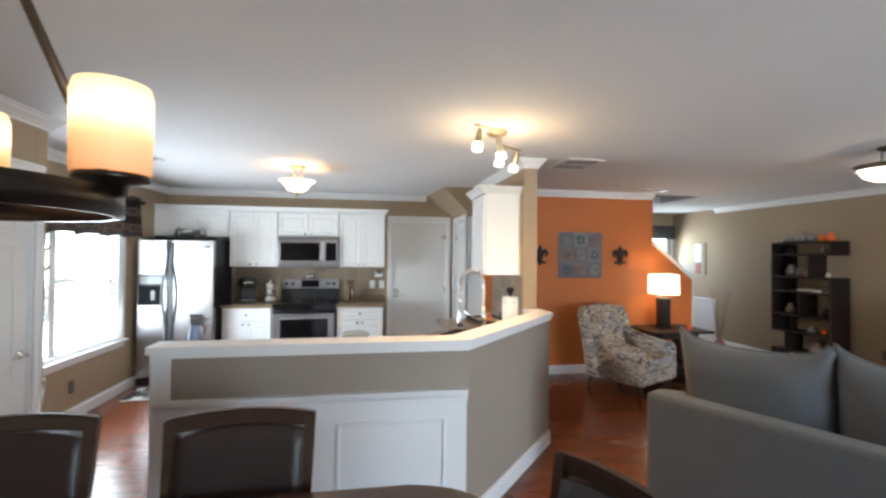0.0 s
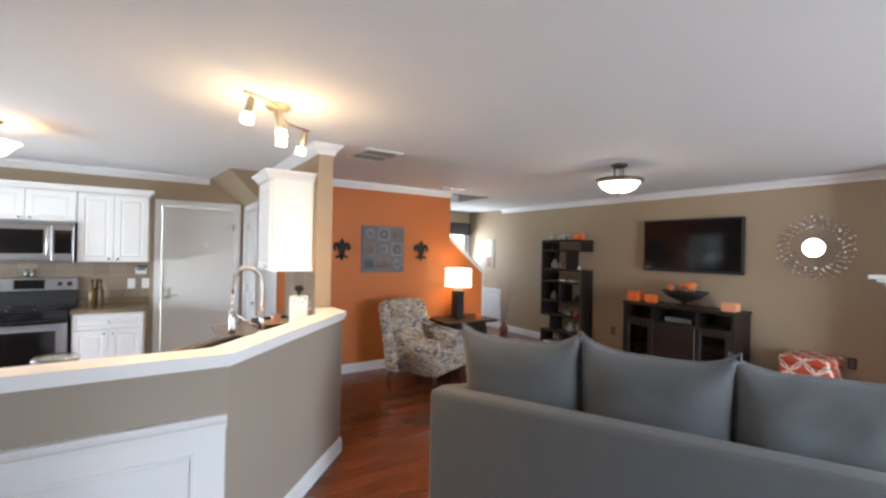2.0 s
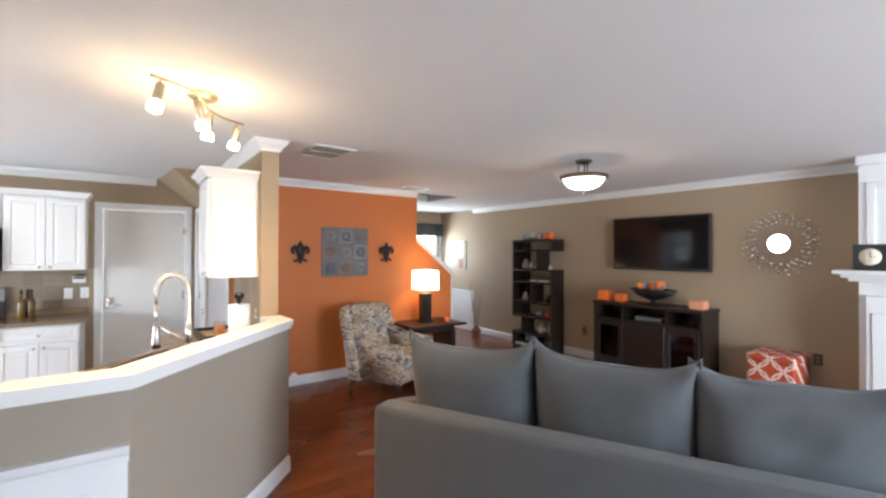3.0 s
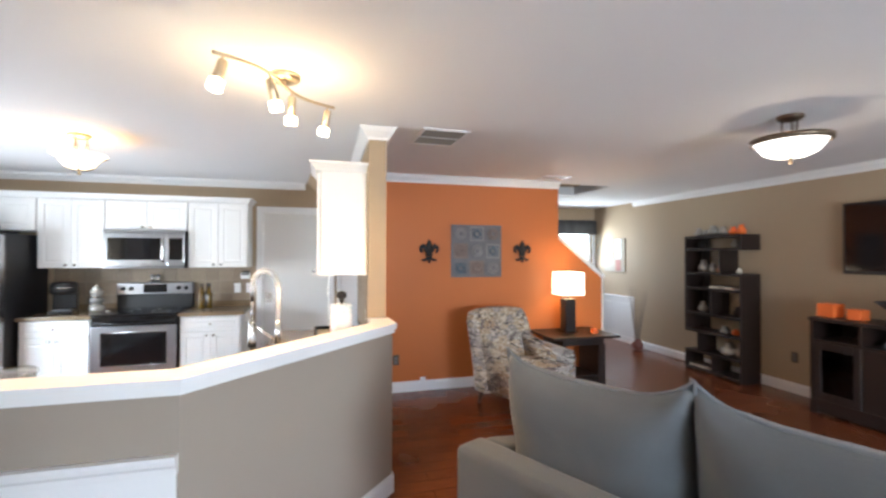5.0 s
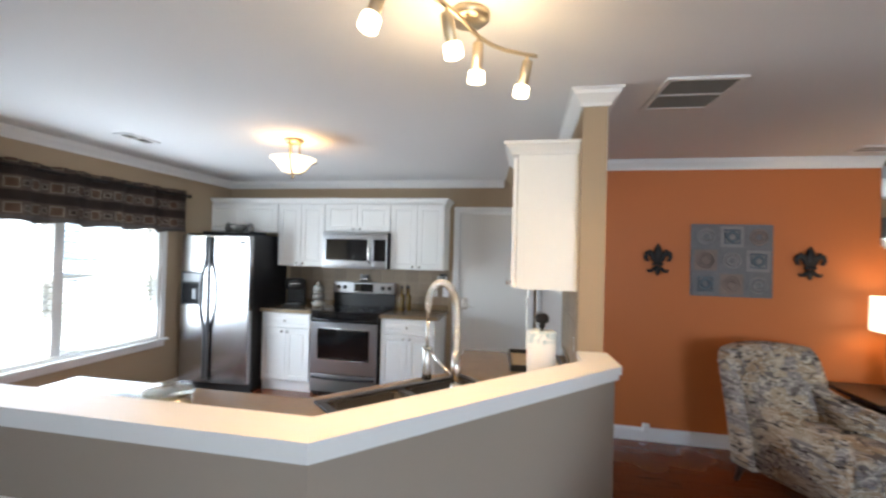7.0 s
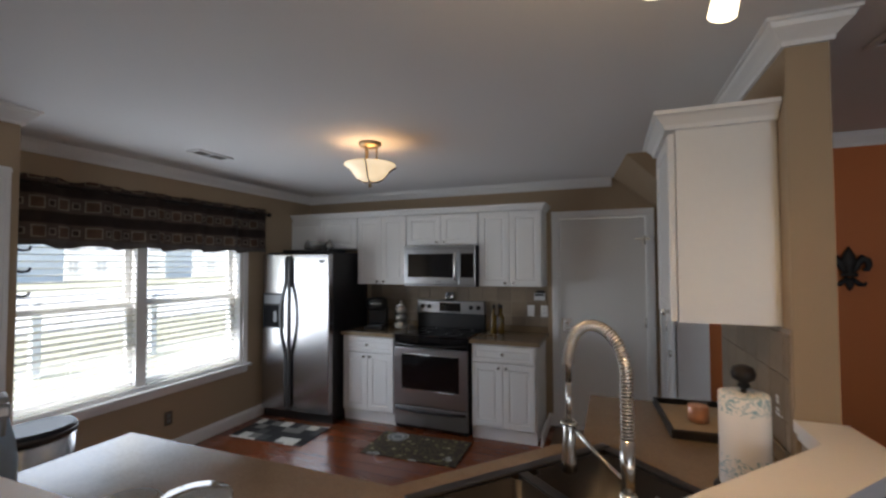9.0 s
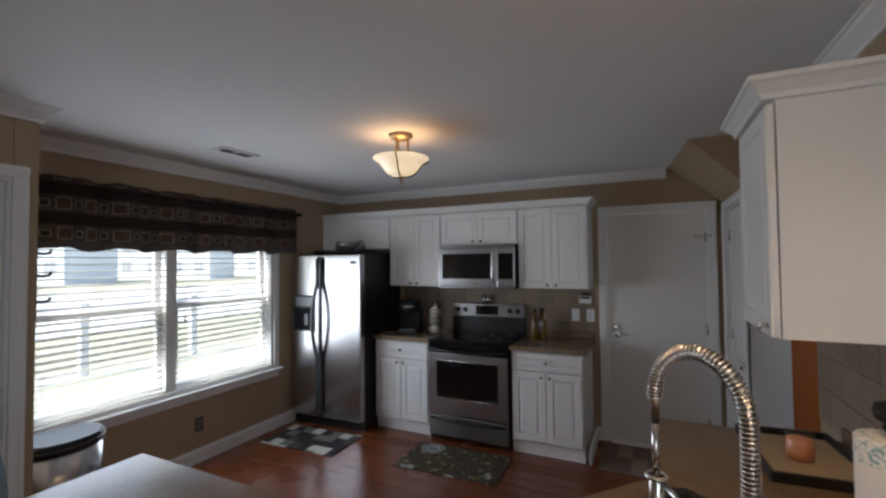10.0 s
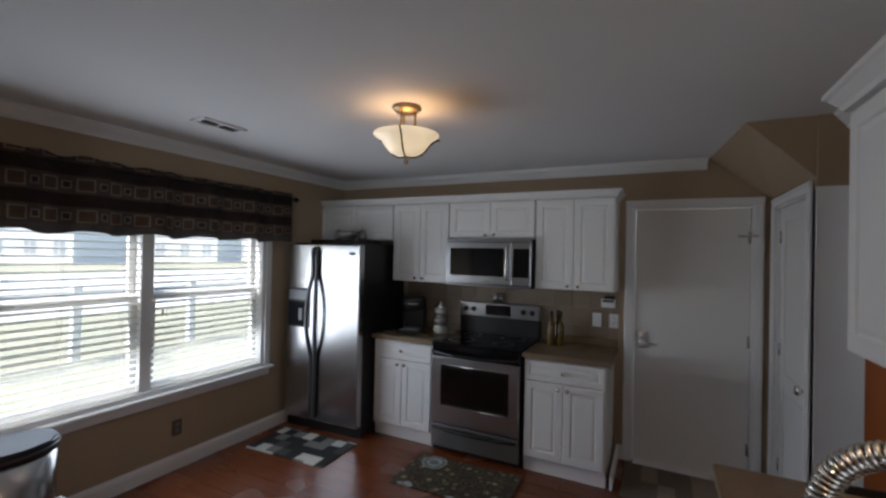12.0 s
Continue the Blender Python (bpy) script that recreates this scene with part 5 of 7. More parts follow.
part("spout", tube([(0, 0, 0.066), (0, 0.03, 0.07), (0, 0.065, 0.062)], 0.005, 8), CHROME, sp)

# paper towels, tray, candle, bottle, plates
pt = thing("paper_towel_holder", pose(2.44, 5.25, 0.9155), "paper towel roll with blue print on a dark stand", "paper towels")
part("base", lathe([(0.085, 0), (0.085, 0.008), (0.07, 0.016), (0.01, 0.018)], 28), IRON, pt)
part("pole", lathe([(0.008, 0.016), (0.008, 0.315)], 12), IRON, pt)
part("finial", lathe([(0.01, 0.315), (0.018, 0.325), (0.012, 0.335), (0.03, 0.345), (0.034, 0.362), (0.028, 0.38), (0.01, 0.388)], 18), IRON, pt)
def towel_print():
    mat, tree, bsdf = nodes_of("printed paper towel")
    vec = place(tree)
    z = sep_z(tree, vec)
    band = calc(tree, "LESS_THAN", calc(tree, "ABSOLUTE", calc(tree, "SUBTRACT", calc(tree, "FRACT", calc(tree, "MULTIPLY", z, 5.2)), 0.45)), 0.17)
    w = add(tree, "TexNoise", Scale=42.0, Detail=1.0, Distortion=1.5)
    tree.links.new(vec, w.inputs["Vector"])
    lines = calc(tree, "LESS_THAN", calc(tree, "ABSOLUTE", calc(tree, "SUBTRACT", w.outputs[0], 0.5)), 0.045)
    tree.links.new(mix(tree, calc(tree, "MULTIPLY", band, lines), (0.82, 0.81, 0.79), (0.30, 0.46, 0.52)), bsdf.inputs["Base Color"])
    bsdf.inputs["Roughness"].default_value = 0.95
    q = add(tree, "TexNoise", Scale=180.0)
    tree.links.new(vec, q.inputs["Vector"])
    bp = add(tree, "Bump", Strength=0.3, Distance=0.004)
    tree.links.new(q.outputs[0], bp.inputs["Height"])
    tree.links.new(bp.outputs[0], bsdf.inputs["Normal"])
    return mat
part("roll", lathe([(0.02, 0.02), (0.066, 0.02), (0.068, 0.024), (0.068, 0.298), (0.065, 0.302), (0.02, 0.302)], 36), towel_print(), pt)
WICKER = surface("tan woven tray lining", (0.52, 0.43, 0.30), 0.8, grain=80, vary=0.3, bump=0.2)
tr = thing("serving_tray", pose(2.42, 5.86, 0.9155, 0, 0, 4), "dark rimmed tray with a woven lining", "tray")
part("base", boxes((-0.14, -0.21, 0, 0.14, 0.21, 0.01)), WICKER, tr)
for r in ((-0.155, -0.225, 0, -0.14, 0.225, 0.035), (0.14, -0.225, 0, 0.155, 0.225, 0.035), (-0.14, -0.225, 0, 0.14, -0.21, 0.035), (-0.14, 0.21, 0, 0.14, 0.225, 0.035)):
    part("rim", boxes(r, bevel=0.003), BLACKP, tr)
cd = thing("jar_candle", pose(2.41, 5.84, 0.9258), "peach jar candle in clear glass", "candle")
part("wax", lathe([(0.04, 0.004), (0.04, 0.07), (0.03, 0.071)], 24), WAXP, cd)
part("glass", lathe([(0.035, 0), (0.044, 0.004), (0.044, 0.1), (0.0415, 0.1), (0.0415, 0.006)], 24, close=False), CLEAR, cd)
sb = thing("spray_bottle", pose(0.275, 4.44, 0.9155, 0, 0, -20), "blue spray bottle with grey trigger on the countertop", "spray bottle")
part("bottle", lathe([(0.036, 0), (0.04, 0.01), (0.042, 0.08), (0.034, 0.15), (0.018, 0.22), (0.014, 0.235)], 20), surface("blue cleaner bottle", (0.25, 0.36, 0.52), 0.2, vary=0.1), sb)
hd = part("spray_head", boxes((-0.02, -0.016, 0.235, 0.075, 0.016, 0.28), (-0.028, -0.013, 0.28, 0.06, 0.013, 0.30), bevel=0.008, seg=2), GREYP, sb)
part("trigger", tube([(0.045, 0, 0.25), (0.07, 0, 0.225), (0.065, 0, 0.185)], [0.009, 0.008, 0.006], 8), GREYP, hd)
part("nozzle", boxes((0.075, -0.01, 0.25, 0.095, 0.01, 0.272), bevel=0.002), TRIM, hd)
bw = thing("glass_container", pose(1.190, 4.375, 0.9155), "clear glass container with golden snacks and pale lid", "container")
part("container", lathe([(0.0619, 0.0000), (0.0688, 0.0054), (0.0740, 0.1640), (0.0714, 0.1640), (0.0662, 0.0090)], 32, close=False), JAR, bw)
part("contents", lathe([(0.0636, 0.0036), (0.0697, 0.1295), (0.0430, 0.1404), (0.0034, 0.1430)], 24), surface("golden snacks", (0.58, 0.42, 0.2), 0.8, grain=70, vary=0.5, bump=0.5), bw)
part("lid", lathe([(0.0783, 0.1650), (0.0800, 0.1690), (0.0800, 0.1800), (0.0688, 0.1880), (0.0258, 0.1910), (0.0034, 0.1910)], 32), glass("clear plastic lid", (0.86, 0.86, 0.82), 0.72), bw)
gd = thing("glass_dish", pose(0.960, 4.375, 0.9155), "clear glass dish beside the snack container", "dish")
part("dish", lathe([(0.0430, 0.0000), (0.0516, 0.0043), (0.0645, 0.0648), (0.0791, 0.1187), (0.0757, 0.1202), (0.0611, 0.0648), (0.0430, 0.0086)], 32, close=False), JAR, gd)
part("rim", lathe([(0.0791, 0.1187), (0.0808, 0.1223), (0.0774, 0.1245), (0.0757, 0.1202)], 32, close=False), JAR, gd)
ss = thing("dish_sponge", SM @ pose(-0.30, -0.20, 0.9275), "pink sponge at the rim of the sink", "sponge")
part("sponge", boxes((-0.06, -0.02, 0, 0.03, 0.02, 0.028), bevel=0.006, seg=2), surface("pink sponge", (0.65, 0.25, 0.22), 0.95, grain=120, vary=0.3, bump=0.5), ss)


# ---- ceiling lights and vents ----
AGED = surface("aged bronze", (0.16, 0.12, 0.085), 0.4, 0.9, vary=0.15, bump=0.02)


def bowl_light(m, glass_mat, metal, label, r=0.17, drop=0.29, arms=True):
    """A semi-flush lamp: canopy, rods, glass bowl with straps and finial. Origin at the ceiling, z down."""
    b = thing("ceiling_light", m, label, "ceiling light")
    part("canopy", lathe([(0.075, 0.0), (0.078, -0.012), (0.06, -0.028), (0.02, -0.035)][::-1], 28), metal, b)
    for k in range(3):
        a = 2 * math.pi * k / 3 + 0.4
        part("rod", tube([(0.045 * math.cos(a), 0.045 * math.sin(a), -0.03), (0.045 * math.cos(a), 0.045 * math.sin(a), -drop + 0.13)], 0.006, 8), metal, b)
    if arms:
        prof = [(0.012, -drop), (r * 0.30, -drop + 0.004), (r * 0.54, -drop + 0.024), (r * 0.68, -drop + 0.054), (r * 0.80, -drop + 0.084), (r * 1.04, -drop + 0.112), (r * 1.03, -drop + 0.116), (r * 0.77, -drop + 0.088), (r * 0.64, -drop + 0.057), (r * 0.5, -drop + 0.029), (r * 0.26, -drop + 0.01)]
    else:
        prof = [(0.012, -drop), (r * 0.45, -drop + 0.008), (r * 0.72, -drop + 0.035), (r * 0.84, -drop + 0.07), (r * 0.92, -drop + 0.10), (r * 1.02, -drop + 0.118), (r * 1.0, -drop + 0.122), (r * 0.88, -drop + 0.104), (r * 0.8, -drop + 0.072), (r * 0.68, -drop + 0.04), (r * 0.4, -drop + 0.014)]
    part("bowl", lathe(prof, 40, close=False), glass_mat, b, "lit frosted glass bowl")
    if arms:
        for k in range(3):
            a = 2 * math.pi * k / 3 - 1.2
            path = [(rr * 1.04 * math.cos(a), rr * 1.04 * math.sin(a), zz - 0.004) for rr, zz in [(0.0, -drop - 0.002)] + prof[1:6]] + [(r * 1.16 * math.cos(a), r * 1.16 * math.sin(a), -drop + 0.108)]
            part("strap", tube(path, 0.005, 8), RINGM, b)
    else:
        part("top_pan", lathe([(r * 0.2, -drop + 0.135), (r * 0.99, -drop + 0.126), (r * 0.99, -drop + 0.13), (r * 0.2, -drop + 0.142)], 40), metal, b)
        part("band", lathe([(r * 1.0, -drop + 0.09), (r * 1.06, -drop + 0.095), (r * 1.08, -drop + 0.125), (r * 1.0, -drop + 0.13)], 40, close=False), metal, b)
    part("finial", lathe([(0.004, -drop - 0.042), (0.012, -drop - 0.034), (0.012, -drop - 0.022), (0.008, -drop - 0.012), (0.018, -drop - 0.004), (0.012, -drop + 0.004)], 16), metal, b)
    return b


bowl_light(pose(0.545, 6.21, H), BOWL, BRONZE, "bronze semi-flush kitchen light with alabaster glass bowl, lit", r=0.168, drop=0.265)
lamp("kitchen_bulb", 'POINT', pose(0.545, 6.21, H - 0.15), 0.5, (1.0, 0.5, 0.18), radius=0.05)
bowl_light(pose(5.23, 4.46, H), BOWLW, AGED, "dark bronze living room ceiling light with white bowl, lit", r=0.205, drop=0.27, arms=False)
lamp("living_bulb", 'POINT', pose(5.23, 4.46, H - 0.36), 0.75, (1.0, 0.78, 0.55), radius=0.1)

# wavy track light with four spots
tl = thing("track_light", pose(2.135, 4.575, H, 0, 0, 49), "brushed nickel wavy track light with four lit spots", "track light")
CXL, CYL = 0.060, 0.051
part("canopy", lathe([(0.075, 0.0), (0.075, -0.018), (0.06, -0.032), (0.012, -0.036)][::-1], 28, None, (CXL, CYL)), NICKEL, tl)
wave = [(-0.375 + 0.75 * k / 40, 0.05 * math.sin((k / 40 - 0.5) * 2 * math.pi), -0.075) for k in range(41)]
part("rail", tube(wave, 0.008, 8), NICKEL, tl)
part("stem", tube([(CXL, CYL, -0.034), (CXL * 0.6, CYL * 0.6, -0.05), (0.0, 0.0, -0.075)], 0.009, 8), NICKEL, tl)
for k, (u, tilt, turn) in enumerate(((0.06, 19, 96), (0.36, 14, 250), (0.62, 10, 330), (0.94, 12, 20))):
    x, y, z = wave[round(u * 40)]
    sp = part("spot", tube([(x, y, z), (x, y, z - 0.035)], 0.005, 8), NICKEL, tl)
    mm = Matrix.Translation((x, y, z - 0.036)) @ pose(0, 0, 0, 0, 0, turn) @ pose(0, 0, 0, tilt)
    bm = lathe([(0.016, 0.012), (0.02, 0.006), (0.02, -0.082), (0.016, -0.086)][::-1], 18)
    bm.transform(mm)
    part("socket_cup", bm, NICKEL, sp)
    bm = lathe([(0.0285, -0.089), (0.027, -0.06), (0.0245, -0.03), (0.0215, -0.022)], 20, close=False)
    bm.transform(mm)
    part("clear_collar", bm, CLEAR, sp, "clear glass collar of the shade")
    bm = lathe([(0.026, -0.130), (0.031, -0.126), (0.0295, -0.0895), (0.018, -0.0875)], 20, close=True)
    bm.transform(mm)
    part("glass_shade", bm, BULB, sp, "lit frosted glass shade")
TRACK = pose(2.135, 4.575, H, 0, 0, 49)
for x, y, tx, ty in ((-0.33, -0.03, -0.30, 0.25), (-0.10, -0.04, -0.20, -0.10), (0.09, 0.03, 0.25, -0.15), (0.33, 0.02, 0.55, 0.05)):
    lamp("track_spot", 'SPOT', look(TRACK @ Vector((x, y, -0.235)), TRACK @ Vector((tx, ty, -1.5))), 4.2, WARM, radius=0.03, cone=radians(135))
lamp("track_glow", 'POINT', pose(2.13, 4.58, H - 0.26), 1.5, (1.0, 0.66, 0.34), radius=0.12)


# slat colour, darker than the white vent frame
GRILLE = surface("taupe grille enamel", (0.34, 0.30, 0.26), 0.5, vary=0.1)


def vent(m, w, d, n, label):
    v = thing("ceiling_vent", m, label, "air vent")
    part("frame", boxes((-w / 2, -d / 2, -0.012, -w / 2 + 0.025, d / 2, -0.0005), (w / 2 - 0.025, -d / 2, -0.012, w / 2, d / 2, -0.0005), (-w / 2 + 0.025, -d / 2, -0.012, w / 2 - 0.025, -d / 2 + 0.025, -0.0005), (-w / 2 + 0.025, d / 2 - 0.025, -0.012, w / 2 - 0.025, d / 2, -0.0005), (-w / 2 + 0.025, -0.008, -0.01, w / 2 - 0.025, 0.008, -0.0005), bevel=0.002), TRIM, v)
    # no duct is built; this black sheet paints the dark between the slats
    part("backing", boxes((-w / 2 + 0.025, -d / 2 + 0.025, -0.002, w / 2 - 0.025, d / 2 - 0.025, -0.0006)), BLACKP, v)
    sl = None
    for i in range(n):
        y = -d / 2 + 0.025 + (d - 0.05) * (i + 0.5) / n
        if abs(y) < 0.012:
            continue
        if sl is None:
            sl = ob = part("slat", boxes((-w / 2 + 0.025, -0.004, -0.0005, w / 2 - 0.025, 0.004, 0.0005)), GRILLE, v)
        else:
            ob = sl.copy()
            scene.collection.objects.link(ob)
        ob.matrix_local = pose(0, y, -0.0065, 55)
    return v


vent(pose(3.17, 5.55, H, 0, 0, 2), 0.36, 0.44, 19, "white return air grille in the living room ceiling")
vent(pose(-0.72, 6.03, H), 0.14, 0.30, 12, "small white air vent in the kitchen ceiling")
vent(pose(4.9, 6.85, H, 0, 0, 0), 0.34, 0.18, 9, "small white air vent near the stairs")


# ---- dining corner ----
def dining_chair(m):
    """Upholstered chair; faces -y, origin on the floor under the seat's middle."""
    c = thing("dining_chair", m, "dark wooden dining chair with brown leather seat and back", "chair", "chairs round the dining table")
    for x in (-0.215, 0.215):
        part("leg", tube([(x, -0.2, 0.0), (x, -0.2, 0.42)], [0.016, 0.022], 8), CHAIRW, c)
        pts = [(x, 0.24, 0.0), (x, 0.20, 0.25), (x, 0.19, 0.45), (x * 1.06, 0.22, 0.72), (x * 1.1, 0.265, 0.975)]
        bm = bmesh.new()
        for (ax, ay, az), (bx, by, bz) in zip(pts, pts[1:]):
            vs = [bm.verts.new((px + dx, py + dy, pz)) for px, py, pz in ((ax, ay, az), (bx, by, bz)) for dx, dy in ((-0.02, -0.016), (0.02, -0.016), (0.02, 0.016), (-0.02, 0.016))]
            for k in range(4):
                bm.faces.new((vs[k], vs[(k + 1) % 4], vs[4 + (k + 1) % 4], vs[4 + k]))
            bm.faces.new(vs[:4][::-1])
            bm.faces.new(vs[4:])
        part("back_post", bm, CHAIRW, c)
    bm = boxes((-0.235, -0.225, 0.40, 0.235, 0.215, 0.45), bevel=0.006)
    part("seat_frame", bm, CHAIRW, c)
    part("seat", smooth(boxes((-0.225, -0.235, 0.45, 0.225, 0.185, 0.50), bevel=0.022, seg=3)), LEATHER, c)
    bm = bmesh.new()
    rings = [[bm.verts.new((0.255 * u, 0.262 + 0.02 * (1 - u * u) + dy, 1.0 - 0.022 * u * u + dz)) for dz, dy in ((-0.055, -0.016), (0, -0.016), (0, 0.016), (-0.055, 0.016))] for u in [-1 + i / 8 for i in range(17)]]
    for a, b in zip(rings, rings[1:]):
        for k in range(4):
            bm.faces.new((a[k], a[(k + 1) % 4], b[(k + 1) % 4], b[k]))
    bm.faces.new(rings[0][::-1])
    bm.faces.new(rings[-1])
    bmesh.ops.recalc_face_normals(bm, faces=bm.faces)
    bmesh.ops.bevel(bm, geom=[e for e in bm.edges if e.calc_face_angle(0) > 0.9], offset=0.006, segments=2, affect='EDGES')
    part("top_rail", bm, CHAIRW, c)
    bm = bmesh.new()
    rows = []
    for j in range(9):
        v = j / 8
        z = 0.52 + 0.425 * v
        y0 = 0.2 + 0.065 * v ** 1.3
        rows.append([(0.215 * u, y0 + 0.02 * (1 - u * u) * v, z - 0.028 * u * u * v) for u in [-1 + 2 * i / 10 for i in range(11)]])
    f = [[bm.verts.new((x, y - 0.03, z)) for x, y, z in r] for r in rows]
    b = [[bm.verts.new((x, y + 0.012, z)) for x, y, z in r] for r in rows]
    for j in range(8):
        for i in range(10):
            bm.faces.new((f[j][i], f[j][i + 1], f[j + 1][i + 1], f[j + 1][i])).smooth = True
            bm.faces.new((b[j][i], b[j + 1][i], b[j + 1][i + 1], b[j][i + 1])).smooth = True
        bm.faces.new((f[j][0], f[j + 1][0], b[j + 1][0], b[j][0]))
        bm.faces.new((f[j][10], b[j][10], b[j + 1][10], f[j + 1][10]))
    for i in range(10):
        bm.faces.new((f[8][i], f[8][i + 1], b[8][i + 1], b[8][i]))
        bm.faces.new((f[0][i], b[0][i], b[0][i + 1], f[0][i + 1]))
    part("backrest", bm, LEATHER, c)
    return c


first = dining_chair(pose(0.83, 3.16, 0, 0, 0, 2))
for m in (pose(0.09, 3.20, 0, 0, 0, 6), pose(1.663, 2.668, 0, 0, 0, -74)):
    copy_thing(first, m)
dt = thing("dining_table", pose(0.87, 2.75, 0), "dark wooden dining table with rounded corners", "table")
def rounded(w, d, r, n=6):
    out = []
    for sx, sy, a0 in ((1, -1, -90), (1, 1, 0), (-1, 1, 90), (-1, -1, 180)):
        for k in range(n + 1):
            a = radians(a0 + 90 * k / n)
            out.append((sx * (w / 2 - r) + r * math.cos(a), sy * (d / 2 - r) + r * math.sin(a)))
    return out
bm = prism(rounded(1.70, 1.08, 0.30), 0.715, 0.75)
bmesh.ops.bevel(bm, geom=[e for e in bm.edges if abs(e.verts[0].co.z - e.verts[1].co.z) < 1e-6], offset=0.008, segments=2, affect='EDGES')
part("tabletop", bm, CHAIRW, dt)
part("apron", boxes((-0.6, -0.36, 0.64, 0.6, -0.34, 0.715), (-0.6, 0.34, 0.64, 0.6, 0.36, 0.715), (-0.6, -0.34, 0.64, -0.58, 0.34, 0.715), (0.58, -0.34, 0.64, 0.6, 0.34, 0.715)), CHAIRW, dt)
for x in (-0.57, 0.57):
    for y in (-0.33, 0.33):
        part("leg", tube([(x, y, 0.0), (x, y, 0.64)], [0.026, 0.04], 10), CHAIRW, dt)

# ring chandelier with candle shades
CH = Vector((0.325, 2.78, 0))
ch = thing("chandelier", pose(CH.x, CH.y, 0), "dark bronze ring chandelier with lit amber candle shades", "chandelier")
bm = lathe([(0.352, 1.655), (0.376, 1.655), (0.376, 1.715), (0.352, 1.715), (0.352, 1.655)], 64, close=False)
part("ring", bm, RINGM, ch)
part("canopy", lathe([(0.03, H - 0.05), (0.07, H - 0.02), (0.072, H - 0.001)], 24), RINGM, ch)
part("hub", lathe([(0.02, 2.365), (0.10, 2.37), (0.106, 2.38), (0.10, 2.392), (0.02, 2.395)], 28), RINGM, ch)
for turn in (11, 112, 213, 300):
    a = radians(turn)
    x, y = 0.364 * math.cos(a), 0.364 * math.sin(a)
    part("arm", tube([(x, y, 1.71), (0.098 * math.cos(a), 0.098 * math.sin(a), 2.38)], 0.011, 8), AGED, ch)
    part("cup", lathe([(0.03, 1.70), (0.035, 1.725), (0.075, 1.735), (0.075, 1.748), (0.02, 1.75)], 24, None, (x, y)), RINGM, ch)
    part("candle_shade", lathe([(0.07, 1.75), (0.078, 1.752), (0.08, 1.93), (0.074, 1.955), (0.066, 1.955), (0.07, 1.93), (0.068, 1.76)], 32, None, (x, y), close=False), CANDLE, ch, "lit amber glass candle shade")


# ---- living room ----
def cushion(w, h, t, ears=0.02, n=24, seed=0):
    """A stuffed pillow standing in the x, z plane."""
    bm = bmesh.new()
    sides = []
    for s in (-1, 1):
        rows = []
        for j in range(n + 1):
            row = []
            for i in range(n + 1):
                u, v = -1 + 2 * i / n, -1 + 2 * j / n
                puff = max(0.0, (1 - u ** 4) * (1 - v ** 4)) ** 0.5
                sag = 0.02 * (1 - u * u) * (v ** 3 if v > 0 else 0)
                x = w / 2 * u * (1 - 0.03 * (1 - v * v))
                z = h / 2 * v * (1 - 0.035 * (1 - u * u)) + ears * (u ** 6 * v * v) * v + 0.008 * noise.noise((u * 2.3, v * 1.5, seed * 5.3))
                fold = 0.012 * max(0.0, abs(u) - 0.55) * math.sin(v * 11 + 6 * u + seed * 2)
                y = s * (t / 2 * puff * (1 + 0.12 * noise.noise((u * 1.7, v * 1.7, s + w + seed * 3.1))) + fold * puff) + 0.006 * noise.noise((u * 5, v * 5, s + seed))
                row.append((x, y, z - sag))
            rows.append(row)
        sides.append(rows)
    vs = [[[bm.verts.new(p) for p in r] for r in rows] for rows in sides]
    for s, rows in enumerate(vs):
        for j in range(n):
            for i in range(n):
                q = (rows[j][i], rows[j][i + 1], rows[j + 1][i + 1], rows[j + 1][i])
                bm.faces.new(q if s == 0 else q[::-1]).smooth = True
    bmesh.ops.remove_doubles(bm, verts=bm.verts, dist=0.009)
    rim = [sides[0][0][i] for i in range(n)] + [sides[0][j][n] for j in range(n)] + [sides[0][n][n - i] for i in range(n)] + [sides[0][n - j][0] for j in range(n)]
    return bm, [(x, 0.0, z) for x, y, z in rim]


so = thing("sofa", pose(3.315, 3.005, 0, 0, 0, 116.2), "grey fabric three-seat sofa with loose back pillows", "sofa")
bm = bmesh.new()
box(bm, -1.10, -0.15, 0.12, 1.10, 0.0, 0.80, 0.035, 4)
part("backrest", smooth(bm), SOFA, so)
for x0, x1 in ((-1.10, -0.97), (0.97, 1.10)):
    bm = boxes((x0, -0.90, 0.12, x1, -0.152, 0.785), bevel=0.035, seg=4)
    for v in bm.verts:
        if v.co.z > 0.5:
            v.co.z -= 0.16 * max(0.0, (-v.co.y - 0.2) / 0.7)
    part("arm", smooth(bm), SOFA, so)
part("seat_base", smooth(boxes((-0.97, -0.88, 0.12, 0.97, -0.152, 0.30), bevel=0.02, seg=3)), SOFA, so)
for k in range(3):
    x = -0.647 + 0.647 * k
    px = (-0.66, -0.01, 0.655)[k]
    part("seat_cushion", smooth(boxes((x - 0.32, -0.90, 0.302, x + 0.32, -0.16, 0.46), bevel=0.05, seg=4)), SOFA, so)
    bm, rim = cushion(0.69, 0.62, 0.25, 0.05, seed=k)
    p = part("back_pillow", bm, SOFA, so, "", pose(px, -0.265, 0.815, -9, (0.6, -1.2, 0.8)[k], (2, -3, 1)[k]))
    part("piping", tube(rim, 0.006, 6, closed=True), PIPING, p)
for x in (-1.0, 1.0):
    for y in (-0.82, -0.08):
        part("foot", tube([(x, y, 0.0), (x, y, 0.125)], [0.018, 0.028], 10), ESPRESSO, so)

